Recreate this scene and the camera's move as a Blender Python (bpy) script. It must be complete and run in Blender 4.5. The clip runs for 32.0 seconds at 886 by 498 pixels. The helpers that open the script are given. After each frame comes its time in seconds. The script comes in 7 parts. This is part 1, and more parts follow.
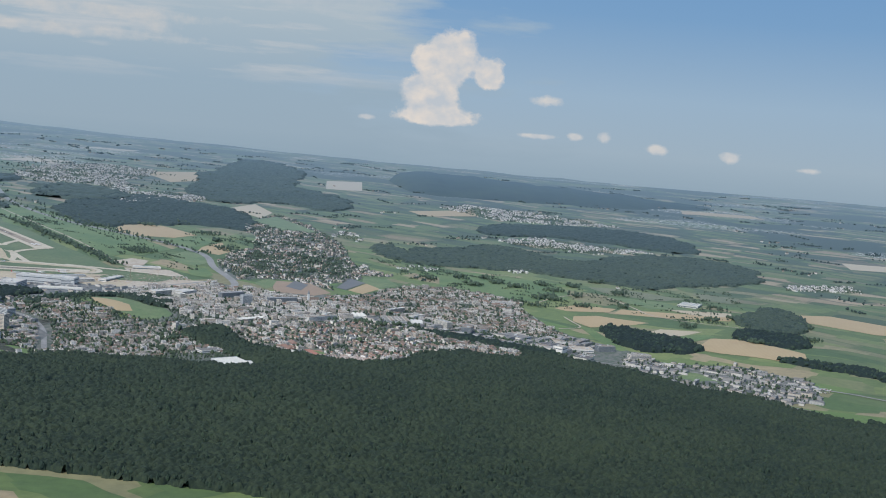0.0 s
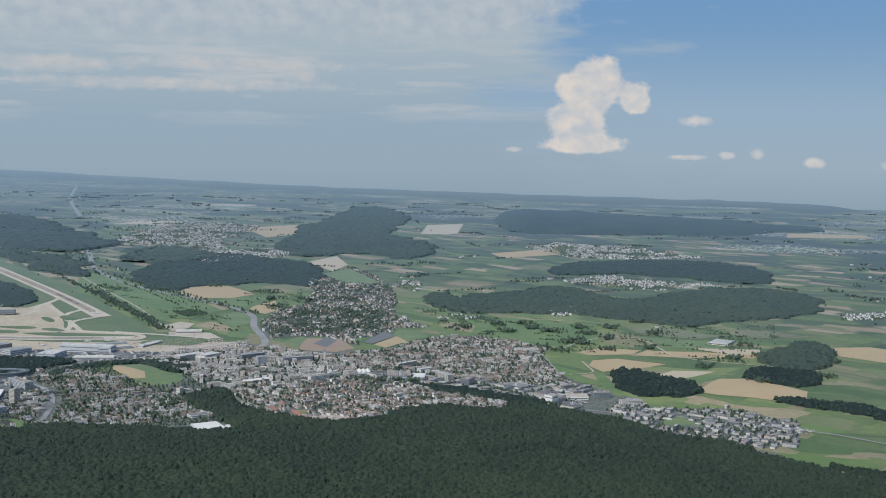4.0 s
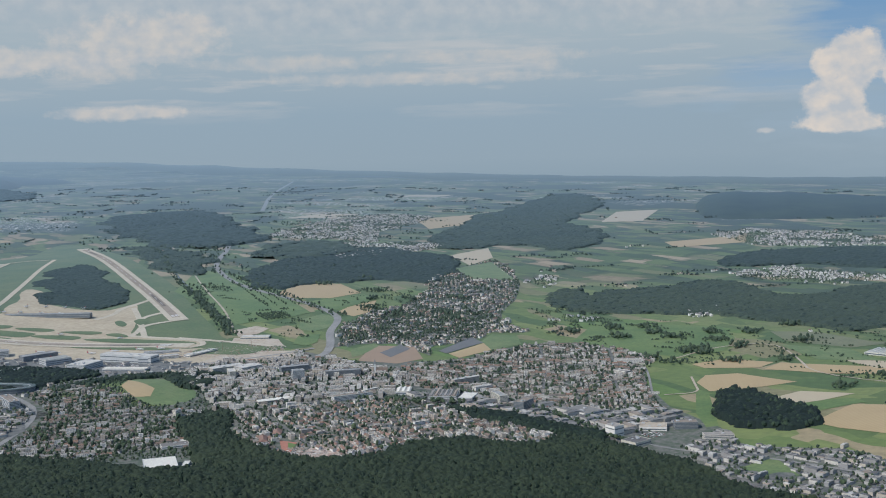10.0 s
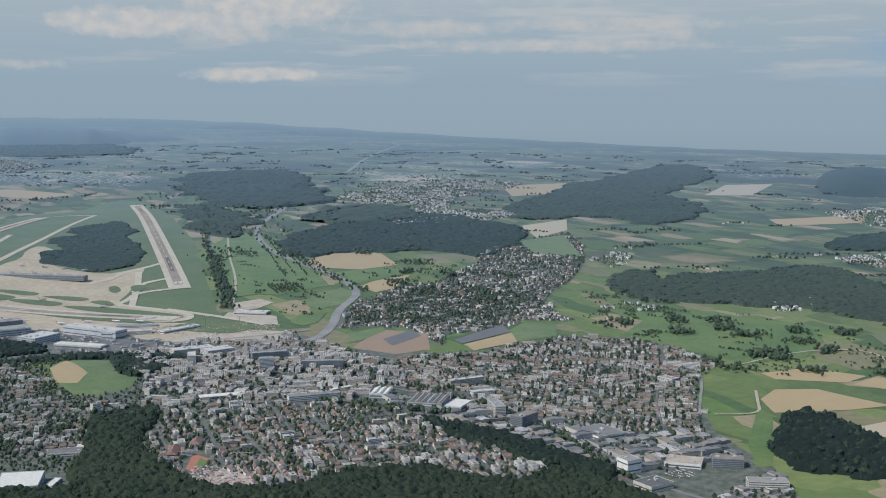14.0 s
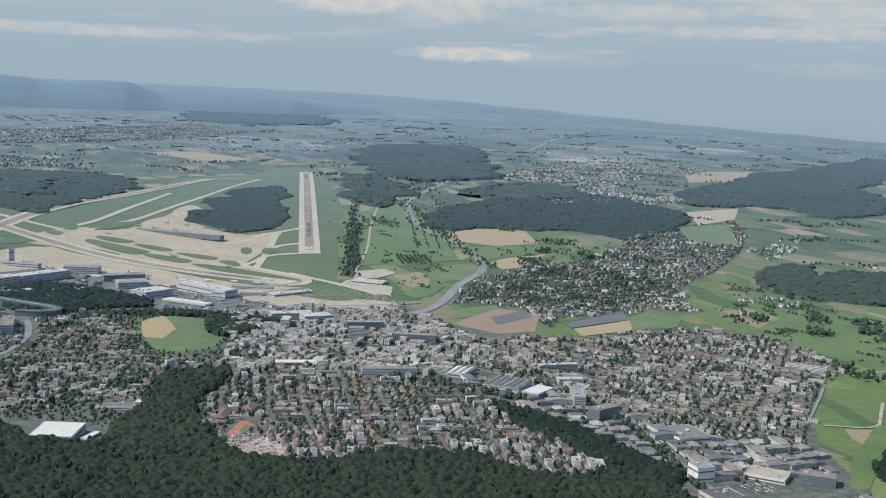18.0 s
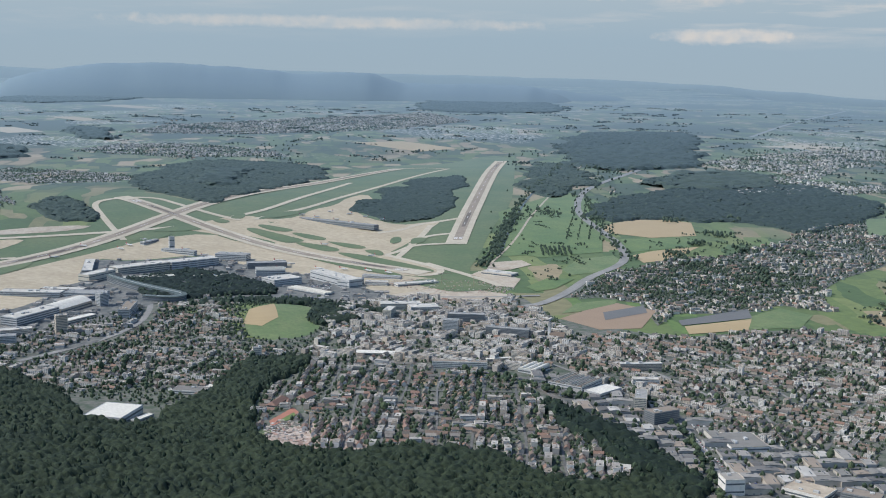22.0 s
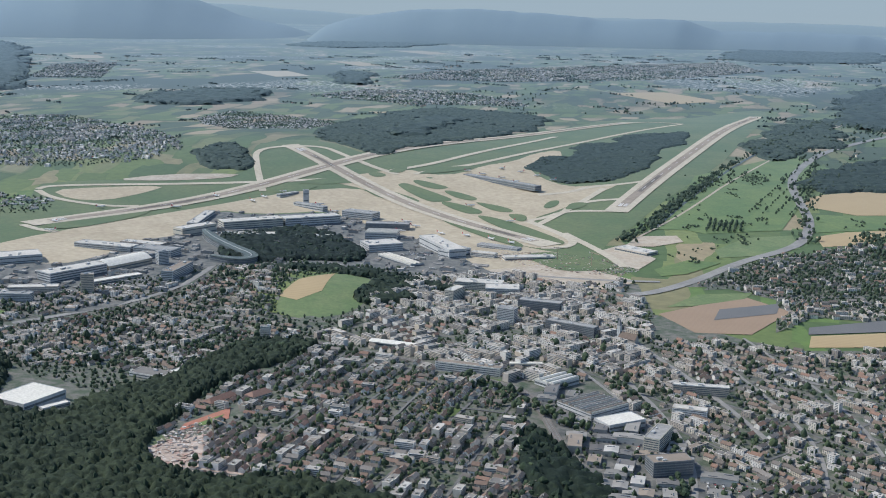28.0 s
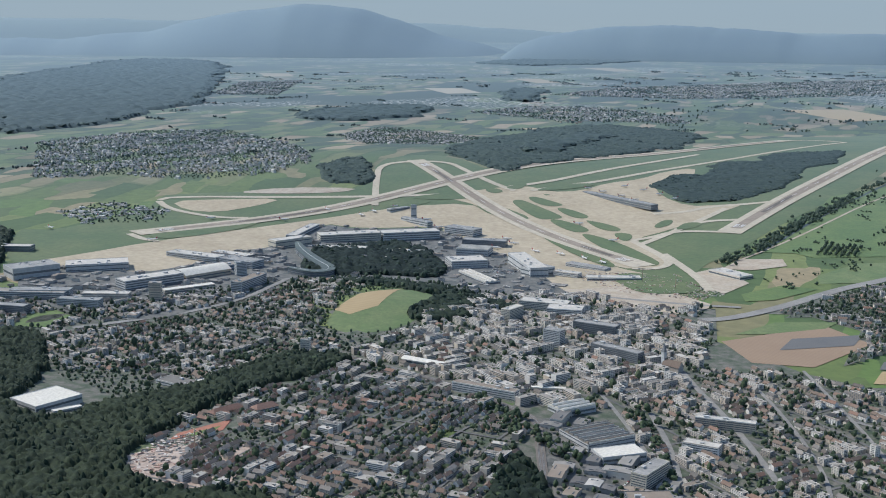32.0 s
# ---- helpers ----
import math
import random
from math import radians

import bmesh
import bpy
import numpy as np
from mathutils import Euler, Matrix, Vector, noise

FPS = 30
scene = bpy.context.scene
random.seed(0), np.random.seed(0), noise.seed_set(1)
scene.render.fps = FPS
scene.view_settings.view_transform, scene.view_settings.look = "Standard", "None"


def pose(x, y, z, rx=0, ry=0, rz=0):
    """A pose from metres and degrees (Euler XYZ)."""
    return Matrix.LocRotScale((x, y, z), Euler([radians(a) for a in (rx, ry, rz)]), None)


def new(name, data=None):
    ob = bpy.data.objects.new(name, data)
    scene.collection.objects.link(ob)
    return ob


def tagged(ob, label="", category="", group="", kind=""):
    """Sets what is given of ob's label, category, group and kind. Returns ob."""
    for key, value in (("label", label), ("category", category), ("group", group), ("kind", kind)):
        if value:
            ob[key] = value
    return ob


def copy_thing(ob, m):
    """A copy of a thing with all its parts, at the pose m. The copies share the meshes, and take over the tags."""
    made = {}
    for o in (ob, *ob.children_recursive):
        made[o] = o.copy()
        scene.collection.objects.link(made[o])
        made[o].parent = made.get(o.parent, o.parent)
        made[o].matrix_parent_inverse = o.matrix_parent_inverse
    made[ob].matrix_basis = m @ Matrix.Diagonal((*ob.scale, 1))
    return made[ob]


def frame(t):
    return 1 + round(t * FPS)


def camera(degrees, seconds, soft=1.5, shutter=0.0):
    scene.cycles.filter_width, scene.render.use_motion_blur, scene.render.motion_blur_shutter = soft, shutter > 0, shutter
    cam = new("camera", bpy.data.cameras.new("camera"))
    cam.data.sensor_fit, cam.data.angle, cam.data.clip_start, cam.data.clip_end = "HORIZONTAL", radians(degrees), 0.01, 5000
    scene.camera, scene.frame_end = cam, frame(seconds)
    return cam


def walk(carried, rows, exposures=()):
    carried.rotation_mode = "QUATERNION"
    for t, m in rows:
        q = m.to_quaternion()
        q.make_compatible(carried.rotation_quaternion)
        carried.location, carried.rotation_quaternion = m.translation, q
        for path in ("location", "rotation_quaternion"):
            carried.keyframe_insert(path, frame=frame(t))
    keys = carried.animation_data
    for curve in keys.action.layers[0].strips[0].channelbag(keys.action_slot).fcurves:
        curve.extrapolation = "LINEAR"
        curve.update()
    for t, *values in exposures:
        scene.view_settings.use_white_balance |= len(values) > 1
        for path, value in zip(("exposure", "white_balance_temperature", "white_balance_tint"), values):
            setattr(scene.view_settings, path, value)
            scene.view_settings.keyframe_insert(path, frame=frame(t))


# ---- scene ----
# The country is built as a 1 : 20 model. All plan numbers below are metres, placed to fit the camera's view; K turns
# them into scene units.
K = 0.05
SIZE = 0.72  # things are drawn at this share of real size, tuned to the camera's view
cam = camera(41.48, 32.0, soft=1.0)
# seconds, eye (x, y, z), heading to the left of north, pitch, lean
PATH = [
    (0, 76.49, -183.27, 26.98, 5.679, -5.910, 4.541),
    (0.5, 79.02, -183.35, 27.41, 7.247, -4.114, 2.758),
    (1, 81.62, -183.69, 27.83, 8.362, -3.757, 1.513),
    (1.5, 84.11, -183.75, 28.18, 8.850, -4.446, 2.232),
    (2, 86.63, -183.84, 28.50, 9.695, -4.169, 2.219),
    (2.5, 89.36, -183.98, 28.95, 10.967, -4.061, 1.780),
    (4.5, 101.24, -183.33, 32.27, 14.052, -5.502, 0.179),
    (4.75, 99.77, -176.91, 31.52, 14.174, -6.017, -0.138),
    (5, 98.30, -170.48, 30.77, 14.296, -6.532, -0.454),
    (5.25, 96.91, -164.56, 30.17, 14.760, -6.539, -0.234),
    (5.5, 95.52, -158.64, 29.56, 15.223, -6.546, -0.014),
    (5.75, 96.25, -156.80, 29.43, 15.477, -6.334, -0.114),
    (6, 96.97, -154.97, 29.30, 15.731, -6.123, -0.215),
    (6.5, 99.44, -154.04, 29.52, 17.349, -6.128, -0.048),
    (7, 102.00, -153.03, 29.47, 18.510, -6.785, 0.390),
    (7.5, 104.13, -151.94, 29.50, 19.636, -6.755, -0.064),
    (8, 106.47, -150.76, 29.55, 21.146, -6.662, -0.473),
    (8.5, 108.72, -149.65, 29.68, 22.245, -5.939, -0.699),
    (9, 110.90, -148.47, 29.58, 23.713, -5.661, -1.532),
    (9.5, 113.17, -147.26, 29.64, 25.114, -5.399, -2.166),
    (10, 115.18, -145.98, 29.59, 25.947, -5.184, -1.435),
    (10.5, 117.28, -144.61, 29.66, 27.493, -3.870, -1.734),
    (11, 119.41, -143.20, 29.65, 28.398, -4.388, -2.126),
    (11.5, 121.11, -142.37, 29.68, 30.467, -2.734, 0.743),
    (11.75, 120.83, -139.82, 29.50, 31.035, -4.703, -1.031),
    (12, 120.55, -137.26, 29.32, 31.603, -6.671, -2.805),
    (12.25, 117.03, -130.57, 28.50, 31.940, -6.214, -2.130),
    (12.5, 113.51, -123.89, 27.69, 32.277, -5.757, -1.455),
    (12.75, 111.55, -119.86, 27.22, 31.596, -5.767, -0.462),
    (13, 109.59, -115.84, 26.75, 30.914, -5.778, 0.531),
    (13.5, 111.67, -114.63, 26.81, 30.967, -6.400, 1.404),
    (14, 113.52, -113.32, 26.69, 32.178, -6.648, 0.042),
    (14.5, 115.34, -111.75, 26.67, 33.795, -8.349, 0.025),
    (16.5, 114.11, -105.66, 24.75, 37.992, -8.483, 2.585),
    (17, 115.39, -104.14, 24.77, 39.149, -9.642, 2.575),
    (17.5, 116.91, -102.88, 24.94, 40.172, -7.567, 2.827),
    (18, 118.07, -101.24, 25.08, 42.269, -7.673, 2.178),
    (18.5, 119.70, -99.87, 25.34, 44.319, -7.627, 1.556),
    (19, 121.23, -98.36, 25.49, 45.804, -7.525, 1.139),
    (19.5, 122.29, -96.72, 25.39, 47.759, -7.688, 0.916),
    (20, 123.71, -95.04, 25.55, 49.005, -8.183, 1.064),
    (20.5, 124.82, -93.34, 25.62, 50.308, -8.330, 0.793),
    (21, 126.02, -91.65, 25.73, 51.772, -8.544, 1.316),
    (21.5, 127.24, -89.95, 25.86, 53.731, -8.739, 0.885),
    (22, 128.25, -88.22, 26.00, 54.880, -8.659, 0.995),
    (22.5, 129.41, -86.41, 26.07, 55.896, -8.666, 1.151),
    (23, 130.41, -84.59, 26.17, 56.577, -9.277, 0.914),
    (23.5, 131.42, -82.77, 26.29, 59.682, -9.806, 0.448),
    (24, 132.27, -81.07, 26.37, 60.634, -9.623, 1.176),
    (24.5, 133.52, -79.64, 26.51, 62.894, -11.939, 0.291),
    (25, 134.91, -78.20, 26.79, 64.723, -7.681, 0.199),
    (25.25, 134.28, -76.57, 26.65, 66.461, -8.012, -0.166),
    (25.5, 133.65, -74.94, 26.50, 68.199, -8.342, -0.530),
    (25.75, 128.56, -70.50, 25.69, 70.429, -9.808, -0.216),
    (26, 123.48, -66.05, 24.87, 72.659, -11.273, 0.097),
    (26.25, 122.51, -64.44, 24.81, 71.223, -11.064, 0.361),
    (26.5, 121.54, -62.84, 24.74, 69.786, -10.856, 0.624),
    (28.5, 123.17, -54.74, 25.66, 71.805, -11.383, 1.384),
    (29, 123.45, -53.08, 25.76, 72.450, -10.737, 1.778),
    (29.5, 123.67, -51.23, 25.62, 74.583, -10.427, 1.600),
    (30, 123.91, -49.40, 25.66, 74.691, -10.184, 2.007),
    (30.5, 123.93, -47.62, 25.52, 77.007, -9.392, 2.092),
    (31, 123.74, -45.87, 25.39, 78.537, -10.257, 1.256),
    (31.5, 123.69, -44.21, 25.13, 79.640, -10.130, 0.691),
    (32, 123.42, -42.41, 24.98, 81.565, -10.674, 0.443),
]
# seconds, stops, kelvin, tint: the film darkens and brightens on the way
LIGHT_METER = [(t, e, 6250 if t < 8 else 6300 if t < 15 else 6420, 10) for t, e in ((0, -0.05), (2, -0.17), (5, -0.09), (7, -0.12), (9, -0.06), (10, -0.16), (11, -0.30), (12, -0.36), (13, -0.15), (14, -0.16), (18, 0.04), (21, 0.05), (23, 0.04), (25, 0.16), (26, 0.02), (29, 0.06), (32, -0.02))]
walk(cam, [(t, Matrix.Translation((x, y, z)) @ pose(0, 0, 0, 0, 0, yaw) @ pose(0, 0, 0, 90 + pitch) @ pose(0, 0, 0, 0, 0, roll)) for t, x, y, z, yaw, pitch, roll in PATH], LIGHT_METER)

# ---- light ----
SUN_AZIMUTH, SUN_HEIGHT = 211.0, 47.0
world = bpy.data.worlds.new("sky")
scene.world = world
world.use_nodes = True
wt = world.node_tree
sky = wt.nodes.new("ShaderNodeTexSky")
sky.sky_type, sky.sun_disc = "NISHITA", False
sky.sun_elevation, sky.sun_rotation = radians(SUN_HEIGHT), radians(SUN_AZIMUTH)
sky.air_density, sky.dust_density, sky.ozone_density = 1.2, 0.6, 2.0
wt.links.new(sky.outputs[0], wt.nodes["Background"].inputs[0])
wt.nodes["Background"].inputs[1].default_value = 0.14
sun = new("sun", bpy.data.lights.new("sun", "SUN"))
sun.data.energy, sun.data.angle, sun.data.color = 4.1, radians(0.6), (1.0, 0.93, 0.83)
sun.matrix_world = pose(0, 0, 400, 90 - SUN_HEIGHT, 0, 180 - SUN_AZIMUTH)

# ---- materials ----


def material(name):
    m = bpy.data.materials.new(name)
    m.use_nodes = True
    t = m.node_tree
    t.nodes.clear()
    return m, t


def node(t, kind, *links, **values):
    """A node with its inputs set: links are (input, output socket or value)."""
    n = t.nodes.new(kind)
    for key, value in values.items():
        setattr(n, key, value)
    for slot, value in links:
        if isinstance(value, bpy.types.NodeSocket):
            t.links.new(value, n.inputs[slot])
        else:
            n.inputs[slot].default_value = value
    return n


def math_node(t, kind, a, b=0.0):
    return node(t, "ShaderNodeMath", (0, a), (1, b), operation=kind).outputs[0]


def mix_colour(t, factor, a, b, how="MIX"):
    n = t.nodes.new("ShaderNodeMix")
    n.data_type, n.blend_type = "RGBA", how
    for slot, value in ((0, factor), (6, a), (7, b)):
        if isinstance(value, bpy.types.NodeSocket):
            t.links.new(value, n.inputs[slot])
        else:
            n.inputs[slot].default_value = (*value, 1) if isinstance(value, tuple) else value
    return n.outputs[2]


def ramp(t, factor, stops, how="LINEAR"):
    n = node(t, "ShaderNodeValToRGB", (0, factor))
    n.color_ramp.interpolation = how
    while len(n.color_ramp.elements) < len(stops):
        n.color_ramp.elements.new(0.5)
    for e, (at, c) in zip(n.color_ramp.elements, stops):
        e.position, e.color = at, (*c, 1)
    return n.outputs[0]


def place_node(t, scale=(1, 1, 1)):
    """The place in the world, in real metres times scale."""
    g = t.nodes.new("ShaderNodeNewGeometry")
    n = node(t, "ShaderNodeVectorMath", (0, g.outputs["Position"]), (1, tuple(s / K for s in scale)), operation="MULTIPLY")
    return n.outputs[0]


def noise_node(t, where, size, detail=4.0, rough=0.6):
    """Noise whose lumps are about size metres wide."""
    return node(t, "ShaderNodeTexNoise", ("Vector", where), ("Scale", 1.0 / size), ("Detail", detail), ("Roughness", rough)).outputs[0]


def any_random(t):
    """One random number for each piece: of the joined ones and of the single ones."""
    a = t.nodes.new("ShaderNodeNewGeometry").outputs["Random Per Island"]
    b = t.nodes.new("ShaderNodeObjectInfo").outputs["Random"]
    return math_node(t, "FRACT", math_node(t, "ADD", a, b))


# tint of the distance haze painted over the surfaces
HAZE_TINT = (0.30, 0.41, 0.50)


def finish(m, t, colour, rough=0.9, bump=None, strength=0.3, distance=0.1, metal=0.0, spec=0.3, haze_tint=HAZE_TINT):
    """Base surface with distance haze imitated by gloss under a flat line of sight."""
    p = node(t, "ShaderNodeBsdfPrincipled", ("Base Color", colour if isinstance(colour, bpy.types.NodeSocket) else (*colour, 1)), ("Roughness", rough), ("Metallic", metal), ("Specular IOR Level", spec))
    if bump is not None:
        b = node(t, "ShaderNodeBump", ("Height", bump), ("Strength", strength), ("Distance", distance))
        t.links.new(b.outputs[0], p.inputs["Normal"])
    # flatness of view stands in for distance; the tinted gloss is the haze
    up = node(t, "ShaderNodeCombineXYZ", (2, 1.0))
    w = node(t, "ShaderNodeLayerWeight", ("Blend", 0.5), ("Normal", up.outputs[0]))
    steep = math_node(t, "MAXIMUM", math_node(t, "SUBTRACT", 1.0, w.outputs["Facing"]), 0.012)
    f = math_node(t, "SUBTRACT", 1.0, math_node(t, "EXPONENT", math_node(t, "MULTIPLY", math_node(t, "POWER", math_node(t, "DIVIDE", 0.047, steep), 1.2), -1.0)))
    # the constant is a haze floor that lifts the darkest tones
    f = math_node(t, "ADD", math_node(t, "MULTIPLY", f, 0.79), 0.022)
    g = node(t, "ShaderNodeBsdfGlossy", ("Color", (*haze_tint, 1)), ("Roughness", 0.9))
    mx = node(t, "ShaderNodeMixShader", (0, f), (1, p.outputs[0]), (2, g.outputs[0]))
    o = t.nodes.new("ShaderNodeOutputMaterial")
    t.links.new(mx.outputs[0], o.inputs[0])
    return m


def mottled(name, a, b, coarse, fine, rough=0.9, bump=0.3, distance=0.1, haze_tint=HAZE_TINT):
    """Two colours mixed at a coarse and a fine scale."""
    m, t = material(name)
    w = place_node(t)
    big, small = noise_node(t, w, coarse, 3), noise_node(t, w, fine, 5)
    c = mix_colour(t, ramp(t, big, [(0.35, (0, 0, 0)), (0.65, (1, 1, 1))]), a, b)
    c = mix_colour(t, 0.55, c, ramp(t, small, [(0.25, (0.35, 0.35, 0.35)), (0.75, (1.0, 1.0, 1.0))]), "MULTIPLY")
    return finish(m, t, c, rough, small, bump, distance, haze_tint=haze_tint)


def striped(name, a, b, width, turn, rough=0.9):
    """A tilled field: rows of the given width along one heading."""
    m, t = material(name)
    w = place_node(t)
    r = node(t, "ShaderNodeVectorRotate", ("Vector", w), ("Angle", radians(turn)))
    wave = node(t, "ShaderNodeTexWave", ("Vector", r.outputs[0]), ("Scale", 0.31 / width), ("Distortion", 1.5), ("Detail", 2.0))
    big = noise_node(t, w, 60, 3)
    f = math_node(t, "ADD", math_node(t, "MULTIPLY", wave.outputs["Fac"], 0.35), math_node(t, "MULTIPLY", big, 0.75))
    return finish(m, t, mix_colour(t, f, a, b), rough, noise_node(t, w, 3), 0.3)


def varied(name, stops, grain=1.5, rough=0.85, spec=0.3, haze_tint=(0.28, 0.315, 0.34)):
    """One colour of a set for each piece, with some grime."""
    m, t = material(name)
    c = ramp(t, any_random(t), stops, "CONSTANT")
    n = noise_node(t, place_node(t), grain * 4, 4)
    c = mix_colour(t, 0.5, c, ramp(t, n, [(0.3, (0.55, 0.54, 0.52)), (0.7, (1, 1, 1))]), "MULTIPLY")
    return finish(m, t, c, rough, noise_node(t, place_node(t), grain), 0.2, 0.02, spec=spec, haze_tint=haze_tint)


def leafy(name, dark, mid, light, haze_tint=(0.21, 0.30, 0.365)):
    m, t = material(name)
    w = place_node(t)
    drift = math_node(t, "ADD", math_node(t, "MULTIPLY", noise_node(t, w, 70, 4), 0.45), math_node(t, "MULTIPLY", noise_node(t, w, 420, 2), 0.45))
    speck = noise_node(t, w, 7, 2)
    f = math_node(t, "ADD", math_node(t, "ADD", math_node(t, "MULTIPLY", any_random(t), 0.3), math_node(t, "MULTIPLY", math_node(t, "ADD", math_node(t, "MULTIPLY", speck, 1.7), -0.35), 0.35)), math_node(t, "MULTIPLY", drift, 0.6))
    c = ramp(t, f, [(0.32, dark), (0.58, mid), (0.82, light)])
    small = noise_node(t, w, 2.2, 4, 0.7)
    c = mix_colour(t, 0.7, c, ramp(t, small, [(0.3, (0.5, 0.5, 0.5)), (0.7, (1, 1, 1))]), "MULTIPLY")
    return finish(m, t, c, 0.85, small, 0.6, 0.12, spec=0.15, haze_tint=haze_tint)


# last colour of each: tint of the haze painted over the leaves
LEAVES = leafy("wood_leaves", (0.012, 0.023, 0.012), (0.023, 0.040, 0.018), (0.040, 0.062, 0.025), (0.17, 0.25, 0.305))
GARDEN_LEAVES = leafy("garden_leaves", (0.032, 0.052, 0.026), (0.054, 0.082, 0.036), (0.088, 0.120, 0.050), (0.225, 0.315, 0.375))
GRASS = mottled("meadow_grass", (0.095, 0.165, 0.030), (0.150, 0.215, 0.046), 120, 9)
AIR_GRASS = mottled("airfield_grass", (0.088, 0.138, 0.034), (0.135, 0.170, 0.052), 160, 12)
LIGHT_GRASS = mottled("light_grass", (0.120, 0.185, 0.050), (0.175, 0.225, 0.075), 60, 8)
DRY_GRASS = mottled("dry_grass", (0.20, 0.20, 0.10), (0.15, 0.17, 0.075), 70, 8)
STUBBLE = striped("stubble", (0.34, 0.25, 0.120), (0.43, 0.325, 0.170), 9, 35)
PALE_STUBBLE = striped("pale_stubble", (0.40, 0.335, 0.225), (0.46, 0.39, 0.27), 8, 110)
TILLED = striped("tilled_soil", (0.25, 0.17, 0.105), (0.32, 0.225, 0.145), 7, 60)
DARK_CROP = striped("dark_crop_cover", (0.10, 0.10, 0.10), (0.15, 0.145, 0.14), 6, 20)
GARDENS = mottled("garden_ground", (0.062, 0.088, 0.040), (0.190, 0.178, 0.150), 16, 5)
YARD = mottled("yard_asphalt", (0.085, 0.09, 0.08), (0.21, 0.20, 0.18), 24, 6)
PALE_ROOF = mottled("pale_roofing", (0.56, 0.54, 0.49), (0.70, 0.67, 0.61), 22, 4, 0.75)
GREY_ROOF = mottled("grey_roofing", (0.28, 0.28, 0.27), (0.40, 0.395, 0.38), 24, 4, 0.75)
GREEN_GLASS = mottled("greenish_glass_roof", (0.05, 0.068, 0.058), (0.10, 0.125, 0.105), 16, 3, 0.6)
ALLOTMENT = mottled("allotment_ground", (0.07, 0.11, 0.035), (0.24, 0.25, 0.12), 11, 4)
# the painted haze is tinted warmer on concrete and runways
CONCRETE = mottled("apron_concrete", (0.43, 0.375, 0.275), (0.51, 0.45, 0.34), 130, 14, 0.85, haze_tint=(0.50, 0.49, 0.44))
PALE_CONCRETE = mottled("taxiway_concrete", (0.50, 0.46, 0.37), (0.57, 0.53, 0.44), 90, 10, 0.85, haze_tint=(0.52, 0.52, 0.48))
RUNWAY = mottled("runway_asphalt", (0.26, 0.225, 0.19), (0.35, 0.31, 0.265), 150, 10, 0.85, haze_tint=(0.43, 0.42, 0.39))
RUBBER = mottled("rubber_streak", (0.10, 0.09, 0.08), (0.17, 0.155, 0.14), 60, 8, haze_tint=(0.36, 0.37, 0.37))
ASPHALT = mottled("road_asphalt", (0.25, 0.24, 0.225), (0.32, 0.31, 0.29), 60, 6, 0.85)
STREET = mottled("street_asphalt", (0.13, 0.127, 0.12), (0.19, 0.185, 0.175), 40, 5, 0.85)
BALLAST = mottled("track_ballast", (0.16, 0.14, 0.12), (0.23, 0.20, 0.17), 30, 3)
PAINT = mottled("white_paint", (0.72, 0.72, 0.70), (0.80, 0.80, 0.78), 20, 2, 0.7)
EARTH = mottled("bare_earth", (0.46, 0.38, 0.28), (0.56, 0.49, 0.39), 45, 8)
RUBBLE = mottled("rubble", (0.40, 0.30, 0.24), (0.58, 0.49, 0.42), 14, 3)
CLAY = mottled("clay_court", (0.40, 0.16, 0.10), (0.45, 0.19, 0.12), 20, 3)
WATER = mottled("stream_water", (0.10, 0.13, 0.13), (0.15, 0.18, 0.17), 40, 6, 0.2)
WALLS = varied("house_walls", [(0, (0.68, 0.64, 0.57)), (0.2, (0.78, 0.76, 0.72)), (0.42, (0.60, 0.53, 0.44)), (0.54, (0.50, 0.46, 0.42)), (0.66, (0.80, 0.785, 0.755)), (0.84, (0.58, 0.50, 0.42)), (0.93, (0.36, 0.32, 0.28))])
ROOFS = varied("tile_roofs", [(0, (0.185, 0.140, 0.112)), (0.20, (0.140, 0.122, 0.106)), (0.36, (0.215, 0.150, 0.116)), (0.52, (0.145, 0.138, 0.130)), (0.66, (0.25, 0.155, 0.115)), (0.76, (0.225, 0.21, 0.195)), (0.90, (0.31, 0.29, 0.265)), (0.95, (0.17, 0.155, 0.142))], 0.8)
RED_ROOFS = varied("red_tile_roofs", [(0, (0.235, 0.140, 0.108)), (0.4, (0.195, 0.128, 0.104)), (0.7, (0.265, 0.165, 0.130))], 0.8)
FLAT_ROOFS = varied("flat_roofs", [(0, (0.33, 0.315, 0.29)), (0.3, (0.24, 0.23, 0.215)), (0.5, (0.41, 0.395, 0.365)), (0.66, (0.19, 0.185, 0.175)), (0.82, (0.56, 0.545, 0.51)), (0.92, (0.27, 0.23, 0.19))], 3)
SHED_ROOFS = varied("shed_roofs", [(0, (0.32, 0.31, 0.29)), (0.22, (0.23, 0.225, 0.21)), (0.46, (0.50, 0.49, 0.465)), (0.56, (0.18, 0.175, 0.17)), (0.76, (0.13, 0.125, 0.12)), (0.88, (0.31, 0.26, 0.21))], 4, 0.6)
# bluer gloss tint: distance haze painted onto far village roofs and walls
VILLAGE_ROOFS = varied("village_roofs", [(0, (0.19, 0.175, 0.165)), (0.25, (0.29, 0.285, 0.28)), (0.48, (0.40, 0.395, 0.39)), (0.62, (0.18, 0.17, 0.16)), (0.82, (0.60, 0.595, 0.58))], 3, haze_tint=(0.34, 0.42, 0.485))
VILLAGE_WALLS = varied("village_walls", [(0, (0.80, 0.79, 0.76)), (0.5, (0.70, 0.66, 0.60)), (0.8, (0.83, 0.83, 0.82))], 3, haze_tint=(0.36, 0.44, 0.50))
